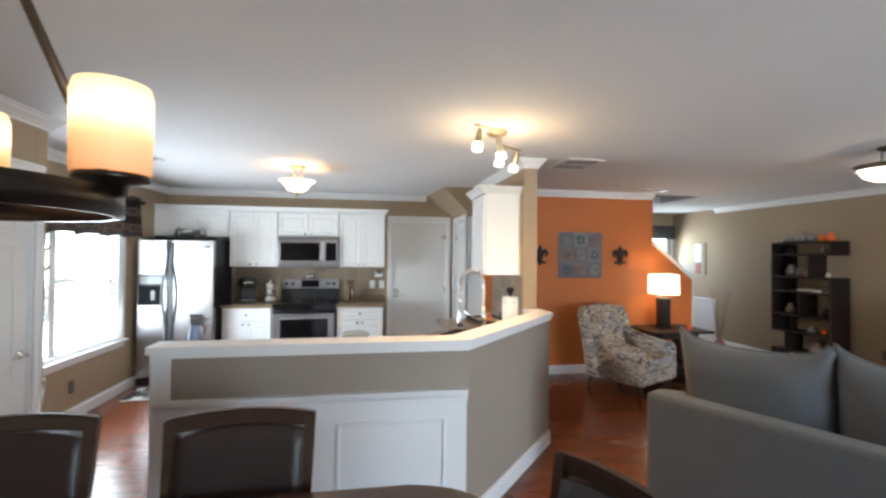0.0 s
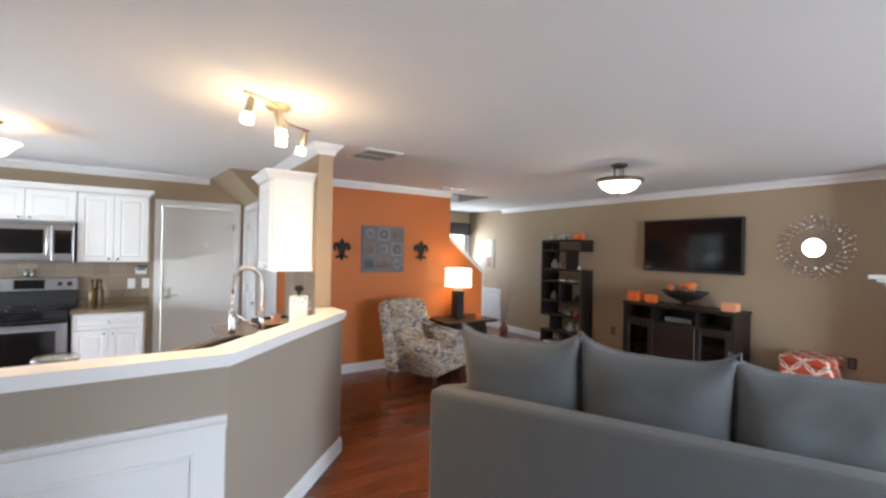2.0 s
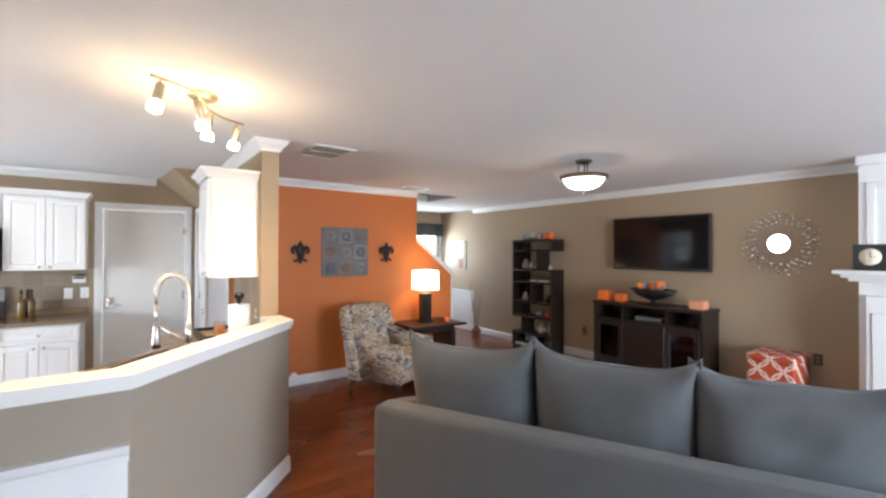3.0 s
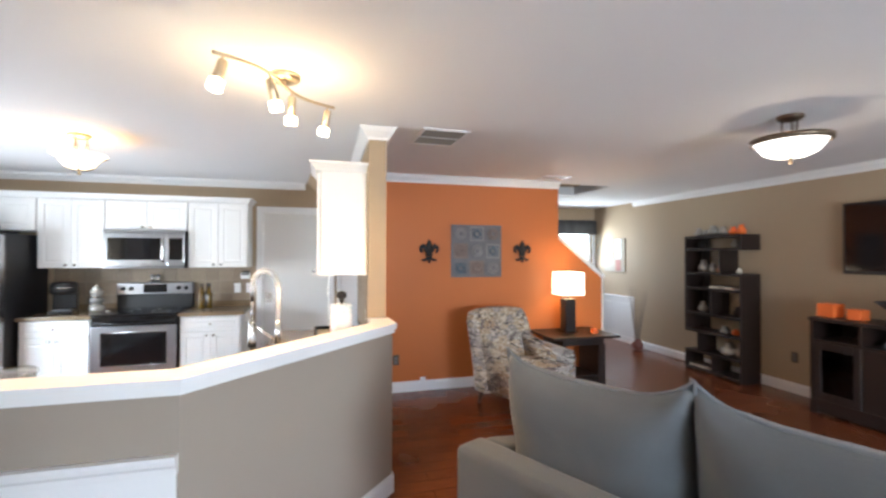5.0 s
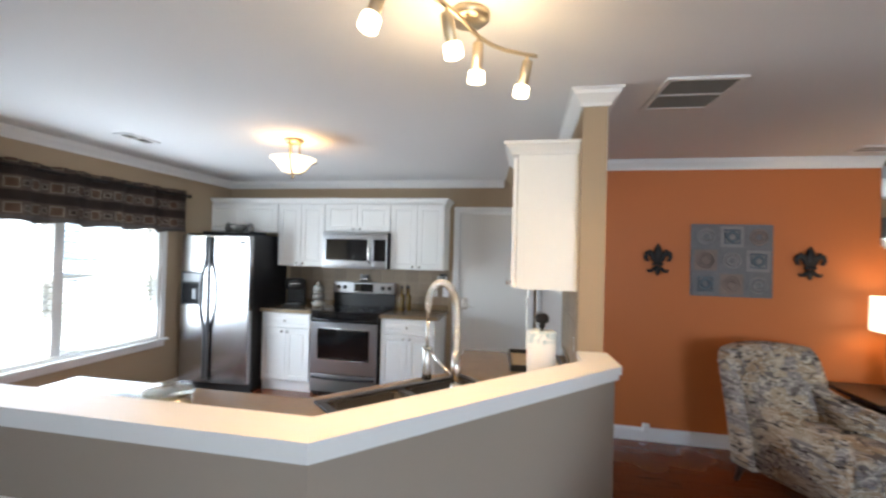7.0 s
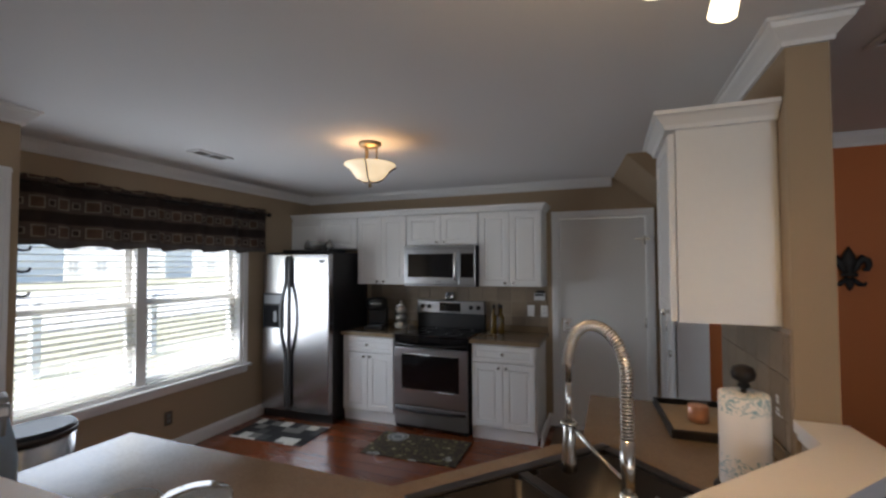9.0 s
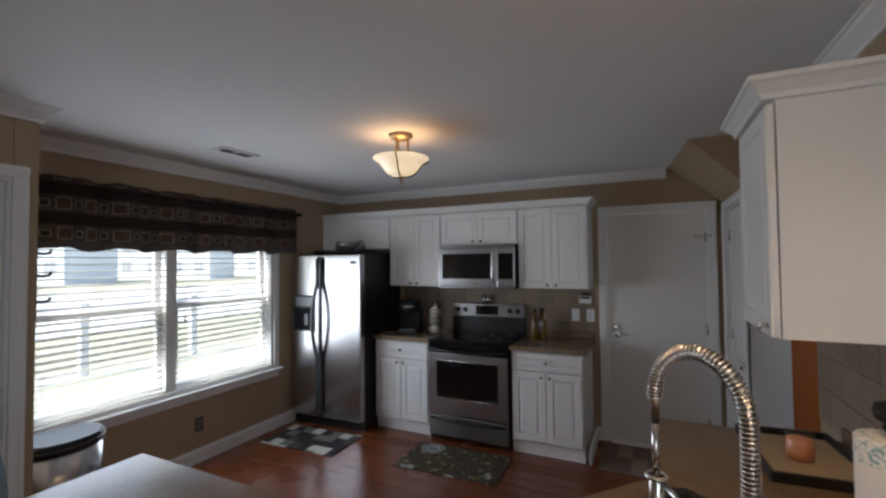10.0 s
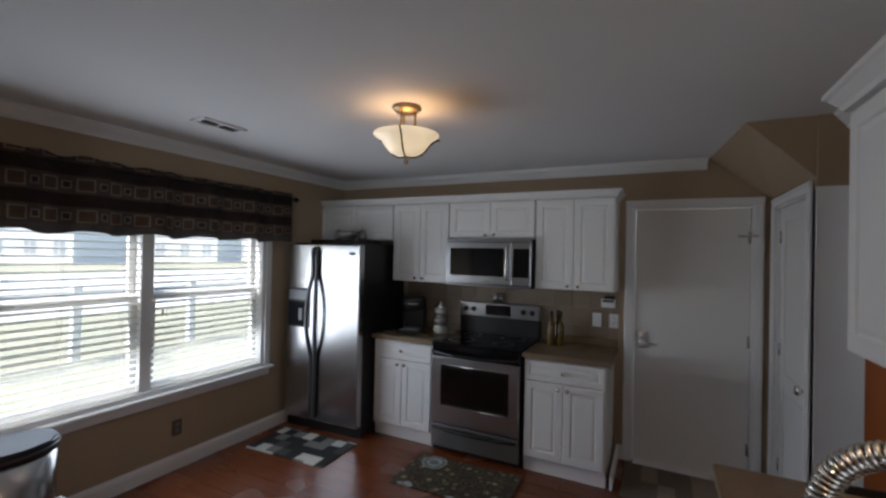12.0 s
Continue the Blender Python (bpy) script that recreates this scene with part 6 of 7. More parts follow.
FABRIC = blocks_linen("printed armchair linen")
ac = thing("armchair", pose(4.29, 6.48, 0, 0, 0, 26), "armchair in cream and grey patterned linen beside the orange wall", "armchair")
bm = bmesh.new()
n = 14
rows = []
for j in range(n + 1):
    v = j / n
    z = 0.16 + 0.80 * v
    y = 0.28 + 0.08 * v + 0.11 * v * v
    half = 0.40 + 0.02 * math.sin(v * 2.6) - (0.05 * max(0.0, (v - 0.86) / 0.14) ** 2)
    rows.append([(half * u, y - 0.05 * u * u * (0.3 + v), z - 0.025 * u * u * v ** 4) for u in [-1 + 2 * i / 12 for i in range(13)]])
f = [[bm.verts.new((x, y - 0.17 + 0.05 * (j / n), z)) for x, y, z in r] for j, r in enumerate(rows)]
b = [[bm.verts.new(p) for p in r] for r in rows]
for j in range(n):
    for i in range(12):
        bm.faces.new((f[j][i], f[j][i + 1], f[j + 1][i + 1], f[j + 1][i]))
        bm.faces.new((b[j][i], b[j + 1][i], b[j + 1][i + 1], b[j][i + 1]))
    bm.faces.new((f[j][0], f[j + 1][0], b[j + 1][0], b[j][0]))
    bm.faces.new((f[j][12], b[j][12], b[j + 1][12], f[j + 1][12]))
for i in range(12):
    bm.faces.new((f[n][i], f[n][i + 1], b[n][i + 1], b[n][i]))
    bm.faces.new((f[0][i], b[0][i], b[0][i + 1], f[0][i + 1]))
bmesh.ops.bevel(bm, geom=[e for e in bm.edges if e.calc_face_angle(0) > 0.9], offset=0.035, segments=4, affect='EDGES')
part("backrest", smooth(bm), FABRIC, ac)
for s in (-1, 1):
    prof = [(0.30, 0.16), (0.30, 0.70), (0.22, 0.69), (0.0, 0.615), (-0.28, 0.58), (-0.40, 0.565), (-0.42, 0.5), (-0.42, 0.18), (-0.40, 0.16)]
    bm = bmesh.new()
    x0, x1 = sorted((s * 0.385, s * 0.27))
    a = [bm.verts.new((x0, y, z)) for y, z in prof]
    c = [bm.verts.new((x1, y, z)) for y, z in prof]
    bm.faces.new(a)
    bm.faces.new(c[::-1])
    for k in range(len(prof)):
        bm.faces.new((a[k], c[k], c[(k + 1) % len(prof)], a[(k + 1) % len(prof)]))
    bmesh.ops.recalc_face_normals(bm, faces=bm.faces)
    bmesh.ops.bevel(bm, geom=[e for e in bm.edges if abs(e.verts[0].co.x - e.verts[1].co.x) < 1e-5], offset=0.03, segments=3, affect='EDGES')
    part("arm", smooth(bm), FABRIC, ac)
part("seat_base", smooth(boxes((-0.268, -0.41, 0.16, 0.268, 0.16, 0.30), bevel=0.02, seg=2)), FABRIC, ac)
part("seat_cushion", smooth(boxes((-0.265, -0.43, 0.302, 0.265, 0.14, 0.45), bevel=0.045, seg=4)), FABRIC, ac)
for x in (-0.31, 0.31):
    part("leg", tube([(x, -0.36, 0.0), (x, -0.36, 0.165)], [0.015, 0.025], 10), ESPRESSO, ac)
    part("leg", tube([(x, 0.30, 0.0), (x, 0.24, 0.165)], [0.015, 0.025], 10), ESPRESSO, ac)

# side table and lamp
st = thing("side_table", pose(5.12, 6.83, 0), "dark wooden side table with flared top beside the armchair", "table")
bm = boxes((-0.42, -0.30, 0.595, 0.42, 0.30, 0.625), bevel=0.006)
for v in bm.verts:
    if abs(v.co.x) > 0.38:
        v.co.z += 0.012
part("tabletop", bm, ESPRESSO, st)
part("apron", boxes((-0.26, -0.22, 0.53, 0.26, 0.22, 0.594)), ESPRESSO, st)
for s in (-1, 1):
    part("side_panel", boxes((s * 0.25 - 0.045, -0.2, 0.06, s * 0.25 + 0.045, 0.2, 0.53)), ESPRESSO, st)
    part("foot", boxes((s * 0.25 - 0.035, -0.26, 0.0, s * 0.25 + 0.035, 0.26, 0.06), bevel=0.01), ESPRESSO, st)
part("shelf", boxes((-0.205, -0.19, 0.16, 0.205, 0.19, 0.18)), ESPRESSO, st)
lp = thing("table_lamp", pose(5.10, 6.90, 0.626), "table lamp with black block base and lit cream shade", "lamp")
part("foot", boxes((-0.085, -0.085, 0, 0.085, 0.085, 0.02), bevel=0.003), IRON, lp)
part("base", boxes((-0.065, -0.065, 0.02, 0.065, 0.065, 0.40), bevel=0.006), BLACKP, lp)
part("neck", tube([(0, 0, 0.40), (0, 0, 0.50)], 0.01, 8), CHROME, lp)
bm = bmesh.new()
rings = [[bm.verts.new((sx * w, sy * w, z)) for sx, sy in ((-1, -1), (1, -1), (1, 1), (-1, 1))] for w, z in ((0.139, 0.445), (0.135, 0.71), (0.132, 0.71), (0.136, 0.445))]
for a, b in zip(rings, rings[1:] + rings[:1]):
    for k in range(4):
        bm.faces.new((a[k], a[(k + 1) % 4], b[(k + 1) % 4], b[k]))
bm.transform(pose(0, 0, 0, 0, 0, -5))
part("shade", bm, SHADE, lp, "lit cream square shade")
lamp("lamp_bulb", 'POINT', pose(5.10, 6.90, 0.626 + 0.56), 0.62, WARM, radius=0.05)
gl = thing("candle", pose(5.33, 6.72, 0.6265), "small orange candle on the side table", "candle")
part("wax", lathe([(0.035, 0), (0.037, 0.004), (0.037, 0.06), (0.03, 0.065)], 20), WAX, gl)

# wall art and iron ornaments on the orange wall
ARTB = surface("slate blue canvas", (0.185, 0.178, 0.185), 0.8, grain=30, vary=0.3, stain=4, bump=0.1)
ARTC = [surface("faded %s motif" % nm, col, 0.8, grain=40, vary=0.3, bump=0.1) for nm, col in (("blue", (0.12, 0.15, 0.175)), ("grey", (0.27, 0.255, 0.25)), ("brown", (0.235, 0.18, 0.155)))]
art = thing("wall_art", pose(4.047, OY, 1.582), "square grey-blue canvas of nine ring motifs", "wall art")
part("canvas", boxes((-0.309, -0.03, -0.305, 0.309, 0.0, 0.305), bevel=0.004), ARTB, art)
for i in range(3):
    for j in range(3):
        cx, cz = -0.2 + 0.2 * i, -0.2 + 0.2 * j
        mt = ARTC[(i * 2 + j * 5) % 3]
        t = part("tile", boxes((cx - 0.088, -0.034, cz - 0.088, cx + 0.088, -0.0305, cz + 0.088)), ARTC[(i + j + 1) % 3] if (i + j) % 2 else ARTB, art)
        for r in (0.062, 0.036):
            if (i + j) % 3 == 0 and r > 0.05:
                q = 0.9 * r
                pts = [(cx - q, -0.035, cz - q), (cx + q, -0.035, cz - q), (cx + q, -0.035, cz + q), (cx - q, -0.035, cz + q)]
                part("motif", tube(pts, 0.009, 4, closed=True), mt, t)
            else:
                part("motif", tube([(cx + r * math.cos(a), -0.035, cz + r * math.sin(a)) for a in [2 * math.pi * k / 20 for k in range(20)]], 0.009 if r > 0.05 else 0.013, 5, closed=True), mt, t)


def fleur(m):
    bm = lathe([(0.004, 0.15), (0.018, 0.125), (0.036, 0.085), (0.042, 0.05), (0.032, 0.01), (0.016, -0.02), (0.013, -0.05)][::-1], 14)
    for s in (-1, 1):
        tube([(s * 0.014, 0, -0.035), (s * 0.036, 0, 0.0), (s * 0.052, 0, 0.045), (s * 0.074, 0, 0.07), (s * 0.098, 0, 0.055), (s * 0.108, 0, 0.022), (s * 0.098, 0, -0.006), (s * 0.078, 0, -0.006)], [0.012, 0.02, 0.026, 0.027, 0.024, 0.02, 0.016, 0.011], 10, bm)
        tube([(s * 0.01, 0, -0.06), (s * 0.03, 0, -0.082), (s * 0.055, 0, -0.105), (s * 0.082, 0, -0.108), (s * 0.09, 0, -0.09)], [0.012, 0.015, 0.016, 0.013, 0.008], 8, bm)
    lathe([(0.042, -0.056), (0.05, -0.046), (0.05, -0.034), (0.042, -0.028)], 14, bm)
    lathe([(0.003, -0.15), (0.02, -0.125), (0.026, -0.095), (0.014, -0.06)], 12, bm)
    for v in bm.verts:
        v.co = Vector((v.co.x * 0.92, v.co.y * 0.5 - 0.022, v.co.z * 0.94))
    ob = tagged(part("wall_ornament", bm, IRON), "dark iron fleur-de-lis wall ornament", "ornament", "iron wall ornaments")
    ob.matrix_world = m
    return ob


fleur(pose(3.475, OY, 1.575))
fleur(pose(4.63, OY, 1.575))

# television
tv = thing("television", pose(TX, 4.852, 1.705, 0, 0, -90), "large black flat television mounted on the tan wall", "television")
part("case", boxes((-0.63, -0.075, -0.35, 0.63, -0.04, 0.35), bevel=0.006, seg=2), BLACKP, tv)
part("screen", boxes((-0.605, -0.0775, -0.315, 0.605, -0.0745, 0.33)), SCREEN, tv)
part("wall_mount", boxes((-0.25, -0.04, -0.2, 0.25, 0.0, 0.2)), IRON, tv)

# media console
SMOKED = glass("smoked glass", (0.34, 0.34, 0.36), 0.95)
mc = thing("media_console", pose(7.38, 4.845, 0, 0, 0, -90), "espresso wooden media console with glass doors", "console")
part("top", boxes((-0.70, -0.445, 0.90, 0.70, 0, 0.935), bevel=0.005), ESPRESSO, mc)
part("side", boxes((-0.69, -0.43, 0.10, -0.66, -0.01, 0.90)), ESPRESSO, mc)
part("side", boxes((0.66, -0.43, 0.10, 0.69, -0.01, 0.90)), ESPRESSO, mc)
part("bottom", boxes((-0.66, -0.43, 0.12, 0.66, -0.01, 0.15)), ESPRESSO, mc)
part("back", boxes((-0.66, -0.012, 0.15, 0.66, -0.004, 0.90)), ESPRESSO, mc)
part("shelf", boxes((-0.66, -0.42, 0.70, 0.66, -0.012, 0.725)), ESPRESSO, mc)
part("middle_panel", boxes((-0.26, -0.43, 0.15, 0.26, -0.40, 0.70), bevel=0.004), ESPRESSO, mc)
for s in (-1, 1):
    part("divider", boxes((s * 0.28 - 0.0125, -0.42, 0.725, s * 0.28 + 0.0125, -0.012, 0.90)), ESPRESSO, mc)
for s in (-1, 1):
    x0, x1 = sorted((s * 0.27, s * 0.655))
    d = part("door", boxes((x0, -0.43, 0.15, x0 + 0.06, -0.405, 0.70), (x1 - 0.06, -0.43, 0.15, x1, -0.405, 0.70), (x0 + 0.06, -0.43, 0.15, x1 - 0.06, -0.405, 0.22), (x0 + 0.06, -0.43, 0.63, x1 - 0.06, -0.405, 0.70), bevel=0.003), ESPRESSO, mc)
    part("glass_pane", boxes((x0 + 0.055, -0.42, 0.215, x1 - 0.055, -0.416, 0.635)), SMOKED, d)
    part("inner_shelf", boxes((x0 + 0.01, -0.38, 0.41, x1 - 0.01, -0.014, 0.425)), ESPRESSO, mc)
    part("foot", boxes((s * 0.66 - 0.04, -0.43, 0.0, s * 0.66 + 0.04, -0.36, 0.12), bevel=0.006), ESPRESSO, mc)
    part("foot", boxes((s * 0.66 - 0.04, -0.07, 0.0, s * 0.66 + 0.04, -0.01, 0.12), bevel=0.006), ESPRESSO, mc)
part("plinth_rail", boxes((-0.62, -0.425, 0.03, 0.62, -0.405, 0.12)), ESPRESSO, mc)
BOXW = surface("white game box", (0.6, 0.6, 0.62), 0.4)
BOXB = surface("pale blue box", (0.25, 0.32, 0.38), 0.5)
def gadget(x, z, w, d, h, mat, label, name="media_box"):
    g = tagged(part(name, boxes((-w / 2, -d / 2, 0, w / 2, d / 2, h), bevel=0.006, seg=2), mat), label, "box")
    g.matrix_world = pose(7.38, 4.845, 0, 0, 0, -90) @ pose(x, -0.2, z)
gadget(-0.46, 0.1505, 0.28, 0.22, 0.20, BOXB, "pale blue storage box in the console", "storage_box")
gadget(0.46, 0.1505, 0.27, 0.24, 0.18, BOXB, "pale blue storage box in the console", "storage_box")
gadget(0.46, 0.4255, 0.28, 0.22, 0.06, BOXW, "white media box on the console shelf")
gadget(0.0, 0.7255, 0.34, 0.22, 0.05, GREYP, "grey disc player in the console", "disc_player")
def block_candle(y, w, h, mat, label):
    c = thing("block_candle", pose(7.13, y, 0.9355), label, "candle", "candles on the console")
    part("wax", boxes((-w / 2, -w / 2, 0, w / 2, w / 2, h), bevel=0.006, seg=2), mat, c)
    part("wick", tube([(0, 0, h), (0.002, 0, h + 0.012)], 0.0015, 5), IRON, c)
block_candle(5.47, 0.15, 0.13, WAX, "square orange candle on the console")
block_candle(5.24, 0.12, 0.10, WAX, "low square orange candle on the console")
block_candle(4.27, 0.15, 0.10, WAXP, "square peach candle on the console")
fb = thing("fruit_bowl", pose(7.14, 4.81, 0.9355), "dark wooden bowl of coloured balls on the console", "bowl")
bm = lathe([(0.09, 0), (0.09, 0.01), (0.03, 0.02), (0.03, 0.05), (0.10, 0.07), (0.20, 0.11), (0.30, 0.19), (0.29, 0.195), (0.19, 0.125), (0.09, 0.085)], 40)
bm.transform(Matrix.Diagonal((0.6, 1.0, 1, 1)))
part("bowl", bm, IRON, fb)
BALLS = [surface("ball %s" % nm, c, 0.6, vary=0.1) for nm, c in (("orange", (0.85, 0.2, 0.03)), ("white", (0.7, 0.68, 0.62)), ("blue", (0.2, 0.3, 0.36)), ("brown", (0.25, 0.13, 0.07)))]
rng = random.Random(4)
for k in range(17):
    a, rr = rng.uniform(0, 6.28), rng.uniform(0, 0.2)
    bm = bmesh.new()
    bmesh.ops.create_uvsphere(bm, u_segments=14, v_segments=8, radius=0.042, matrix=Matrix.Translation((0.5 * rr * math.cos(a), rr * math.sin(a), 0.195 + rng.uniform(0, 0.05) + 0.15 * rr)))
    b = part("decor_ball", smooth(bm), BALLS[(0, 1, 0, 2, 3)[k % 5]], fb)

# stepped bookcase
bc = thing("bookcase", pose(7.38, 6.79, 0, 0, 0, -90), "espresso stepped open bookcase with ornaments", "bookcase")
D = -0.30
for nm, r in (("top_shelf", (-0.54, D, 1.76, 0.54, 0, 1.79)), ("shelf", (-0.51, D, 1.60, 0.54, 0, 1.63)), ("end_panel", (0.51, D, 1.63, 0.54, 0, 1.76)), ("side_panel", (-0.54, D, 0.55, -0.51, 0, 1.76)), ("shelf", (-0.51, D, 1.28, 0.54, 0, 1.31)), ("divider", (0.14, D, 1.31, 0.17, 0, 1.60)), ("side_panel", (0.51, D, 0.0, 0.54, 0, 1.28)),
              ("shelf", (-0.51, D, 1.08, 0.51, 0, 1.11)), ("divider", (-0.02, D, 0.78, 0.01, 0, 1.08)), ("shelf", (-0.51, D, 0.75, 0.51, 0, 0.78)), ("shelf", (-0.54, D, 0.52, 0.51, 0, 0.55)), ("divider", (-0.28, D, 0.28, -0.25, 0, 0.52)), ("bottom_panel", (-0.54, D, 0.25, 0.51, 0, 0.28)), ("bottom_panel", (-0.54, D, 0.02, 0.51, 0, 0.05)), ("side_panel", (-0.54, D, 0.05, -0.51, 0, 0.25)), ("divider", (0.0, D, 0.05, 0.03, 0, 0.25)), ("backing", (-0.51, -0.012, 0.55, -0.36, -0.002, 1.76))):
    part(nm, boxes((r[0] * 0.77, *r[1:3], r[3] * 0.77, *r[4:]), bevel=0.002), ESPRESSO, bc)
part("foot", boxes((-0.41, D + 0.01, 0.0, -0.38, -0.01, 0.02), (0.0, D + 0.01, 0.0, 0.05, -0.01, 0.02)), ESPRESSO, bc)
BM = pose(7.38, 6.79, 0, 0, 0, -90)
SILV = surface("aged silver", (0.4, 0.37, 0.33), 0.35, 0.6, vary=0.3, grain=30)
PAPER = surface("book covers", (0.35, 0.3, 0.25), 0.7, vary=0.3, per_piece=0.6)
rng = random.Random(11)
def ornament(x, z, r, h, mat, label, name="vase"):
    o = thing(name, BM @ pose(x * 0.77, -0.16, z), label, name.replace("_", " "), "ornaments on the bookcase")
    part("body", lathe([(r * 0.6, 0), (r * 0.95, h * 0.2), (r, h * 0.45), (r * 0.6, h * 0.75), (r * 0.45, h * 0.85), (r * 0.6, h)], 18), mat, o)
    part("foot_ring", lathe([(r * 0.62, 0.0002), (r * 0.66, 0.006), (r * 0.6, 0.012)], 18, close=False), CHROME, o)
for x, z, r, h, mat in ((-0.40, 1.7905, 0.05, 0.11, SILV), (-0.26, 1.7905, 0.045, 0.08, SILV), (-0.1, 1.7905, 0.075, 0.13, SILV), (0.08, 1.7905, 0.06, 0.11, SILV), (-0.35, 1.6305, 0.05, 0.09, IRON), (0.3, 1.6305, 0.05, 0.1, SILV), (-0.3, 1.3105, 0.07, 0.16, SILV), (-0.12, 1.3105, 0.06, 0.12, SILV), (0.02, 1.3105, 0.05, 0.1, WAXP), (0.36, 1.3105, 0.03, 0.07, CREAM), (-0.32, 0.7805, 0.06, 0.14, SILV), (0.34, 0.7805, 0.06, 0.12, IRON), (0.1, 0.5505, 0.07, 0.09, GREYGL), (0.3, 0.5505, 0.05, 0.07, WAX), (0.18, 0.2805, 0.1, 0.16, SILV), (0.38, 0.2805, 0.06, 0.18, SILV)):
    ornament(x, z, r, h, mat, "small turned ornament on the espresso bookcase")
for x, r, h in ((0.26, 0.05, 0.10), (0.40, 0.055, 0.12)):
    ornament(x, 1.7905, r, h, WAX, "orange glass candle holder on the bookcase", "candle_holder")
for x, z in ((-0.42, 0.0505), (-0.30, 0.0505), (-0.2, 0.0505), (0.0, 1.1105), (0.25, 1.1105), (0.12, 0.5505 + 0.0905)):
    if z > 0.6 and z < 1.0:
        continue
    o = thing("book", BM @ pose(x * 0.77, -0.15, z, 0, 0, rng.uniform(-8, 8)), "closed book lying on the bookcase", "book", "books on the bookcase")
    part("cover", boxes((-0.07, -0.1, 0, 0.07, 0.1, 0.004), (-0.07, -0.1, 0.028, 0.07, 0.1, 0.032), (-0.07, -0.1, 0.004, -0.066, 0.1, 0.028)), PAPER, o)
    part("pages", boxes((-0.0655, -0.096, 0.0045, 0.067, 0.096, 0.0275)), CREAM, o)

# sunburst mirror
sm = thing("sunburst_mirror", pose(TX, 3.584, 1.686, 0, 0, -90), "round sunburst mirror ringed with small silver discs", "mirror")
bm = lathe([(0.103, 0.0), (0.103, 0.012), (0.098, 0.016), (0.096, 0.016), (0.094, 0.016), (0.004, 0.016)], 40)
bm.transform(pose(0, -0.02, 0, 90 + 1.8) @ pose(0, 0, 0, 0, 0.5))
part("mirror_disc", bm, MIRROR, sm)
disc = None
rng = random.Random(2)
wires = bmesh.new()
for k in range(120):
    a = 2 * math.pi * k / 120 + rng.uniform(-0.02, 0.02)
    r = (0.225, 0.26, 0.295, 0.33)[k % 4] + rng.uniform(-0.012, 0.012)
    if k % 2 == 0:
        tube([(0.11 * math.cos(a), -0.008, 0.11 * math.sin(a)), (r * math.cos(a), -0.012, r * math.sin(a))], 0.0012, 4, wires)
    if disc is None:
        bm = lathe([(0.013, 0.0), (0.014, 0.003), (0.010, 0.006), (0.002, 0.007)], 10)
        disc = ob = part("silver_disc", bm, CHROME, sm)
    else:
        ob = disc.copy()
        scene.collection.objects.link(ob)
    ob.matrix_local = pose(r * math.cos(a), -0.012 - 0.006 * (k % 3), r * math.sin(a), 90 + rng.uniform(-35, 35), rng.uniform(-35, 35), 0) @ Matrix.Diagonal((rng.uniform(0.75, 1.5), rng.uniform(0.75, 1.2), 1, 1))
part("wire", wires, CHROME, sm)

# ottoman
def trellis(name):
    """Interlocking white rings on orange cloth; x along, y + z up."""
    mat, tree, bsdf = nodes_of(name)
    sep = tree.nodes.new("ShaderNodeSeparateXYZ")
    tree.links.new(place(tree), sep.inputs[0])
    du = calc(tree, "ABSOLUTE", calc(tree, "SUBTRACT", calc(tree, "FRACT", calc(tree, "MULTIPLY", sep.outputs[0], 4.7)), 0.5))
    dv = calc(tree, "ABSOLUTE", calc(tree, "SUBTRACT", calc(tree, "FRACT", calc(tree, "MULTIPLY", calc(tree, "ADD", sep.outputs[1], sep.outputs[2]), 4.7)), 0.5))
    c = (0.46, 0.06, 0.02)
    for a, b in ((du, dv), (calc(tree, "SUBTRACT", 0.5, du), calc(tree, "SUBTRACT", 0.5, dv))):
        d = calc(tree, "SQRT", calc(tree, "ADD", calc(tree, "MULTIPLY", a, a), calc(tree, "MULTIPLY", b, b)))
        c = mix(tree, calc(tree, "LESS_THAN", calc(tree, "ABSOLUTE", calc(tree, "SUBTRACT", d, 0.43)), 0.042), c, (0.72, 0.56, 0.46))
    w = add(tree, "TexNoise", Scale=200.0, Detail=1.0)
    tree.links.new(place(tree), w.inputs["Vector"])
    tree.links.new(mix(tree, 0.5, c, ramp(tree, w.outputs[0], [(0.3, (0.7,) * 3), (0.7, (1.1,) * 3)]), "MULTIPLY"), bsdf.inputs["Base Color"])
    bsdf.inputs["Roughness"].default_value = 0.85
    return mat


OTT = trellis("orange trellis cloth")
ot = thing("ottoman", pose(7.15, 3.53, 0, 0, 0, -90), "square orange ottoman with white trellis print", "ottoman")
part("body", smooth(boxes((-0.20, -0.22, 0.04, 0.20, 0.22, 0.50), bevel=0.03, seg=3)), OTT, ot)
part("lid", smooth(boxes((-0.205, -0.225, 0.502, 0.205, 0.225, 0.58), bevel=0.03, seg=3)), OTT, ot)
for x in (-0.16, 0.16):
    for y in (-0.17, 0.17):
        part("foot", boxes((x - 0.02, y - 0.02, 0, x + 0.02, y + 0.02, 0.045)), ESPRESSO, ot)

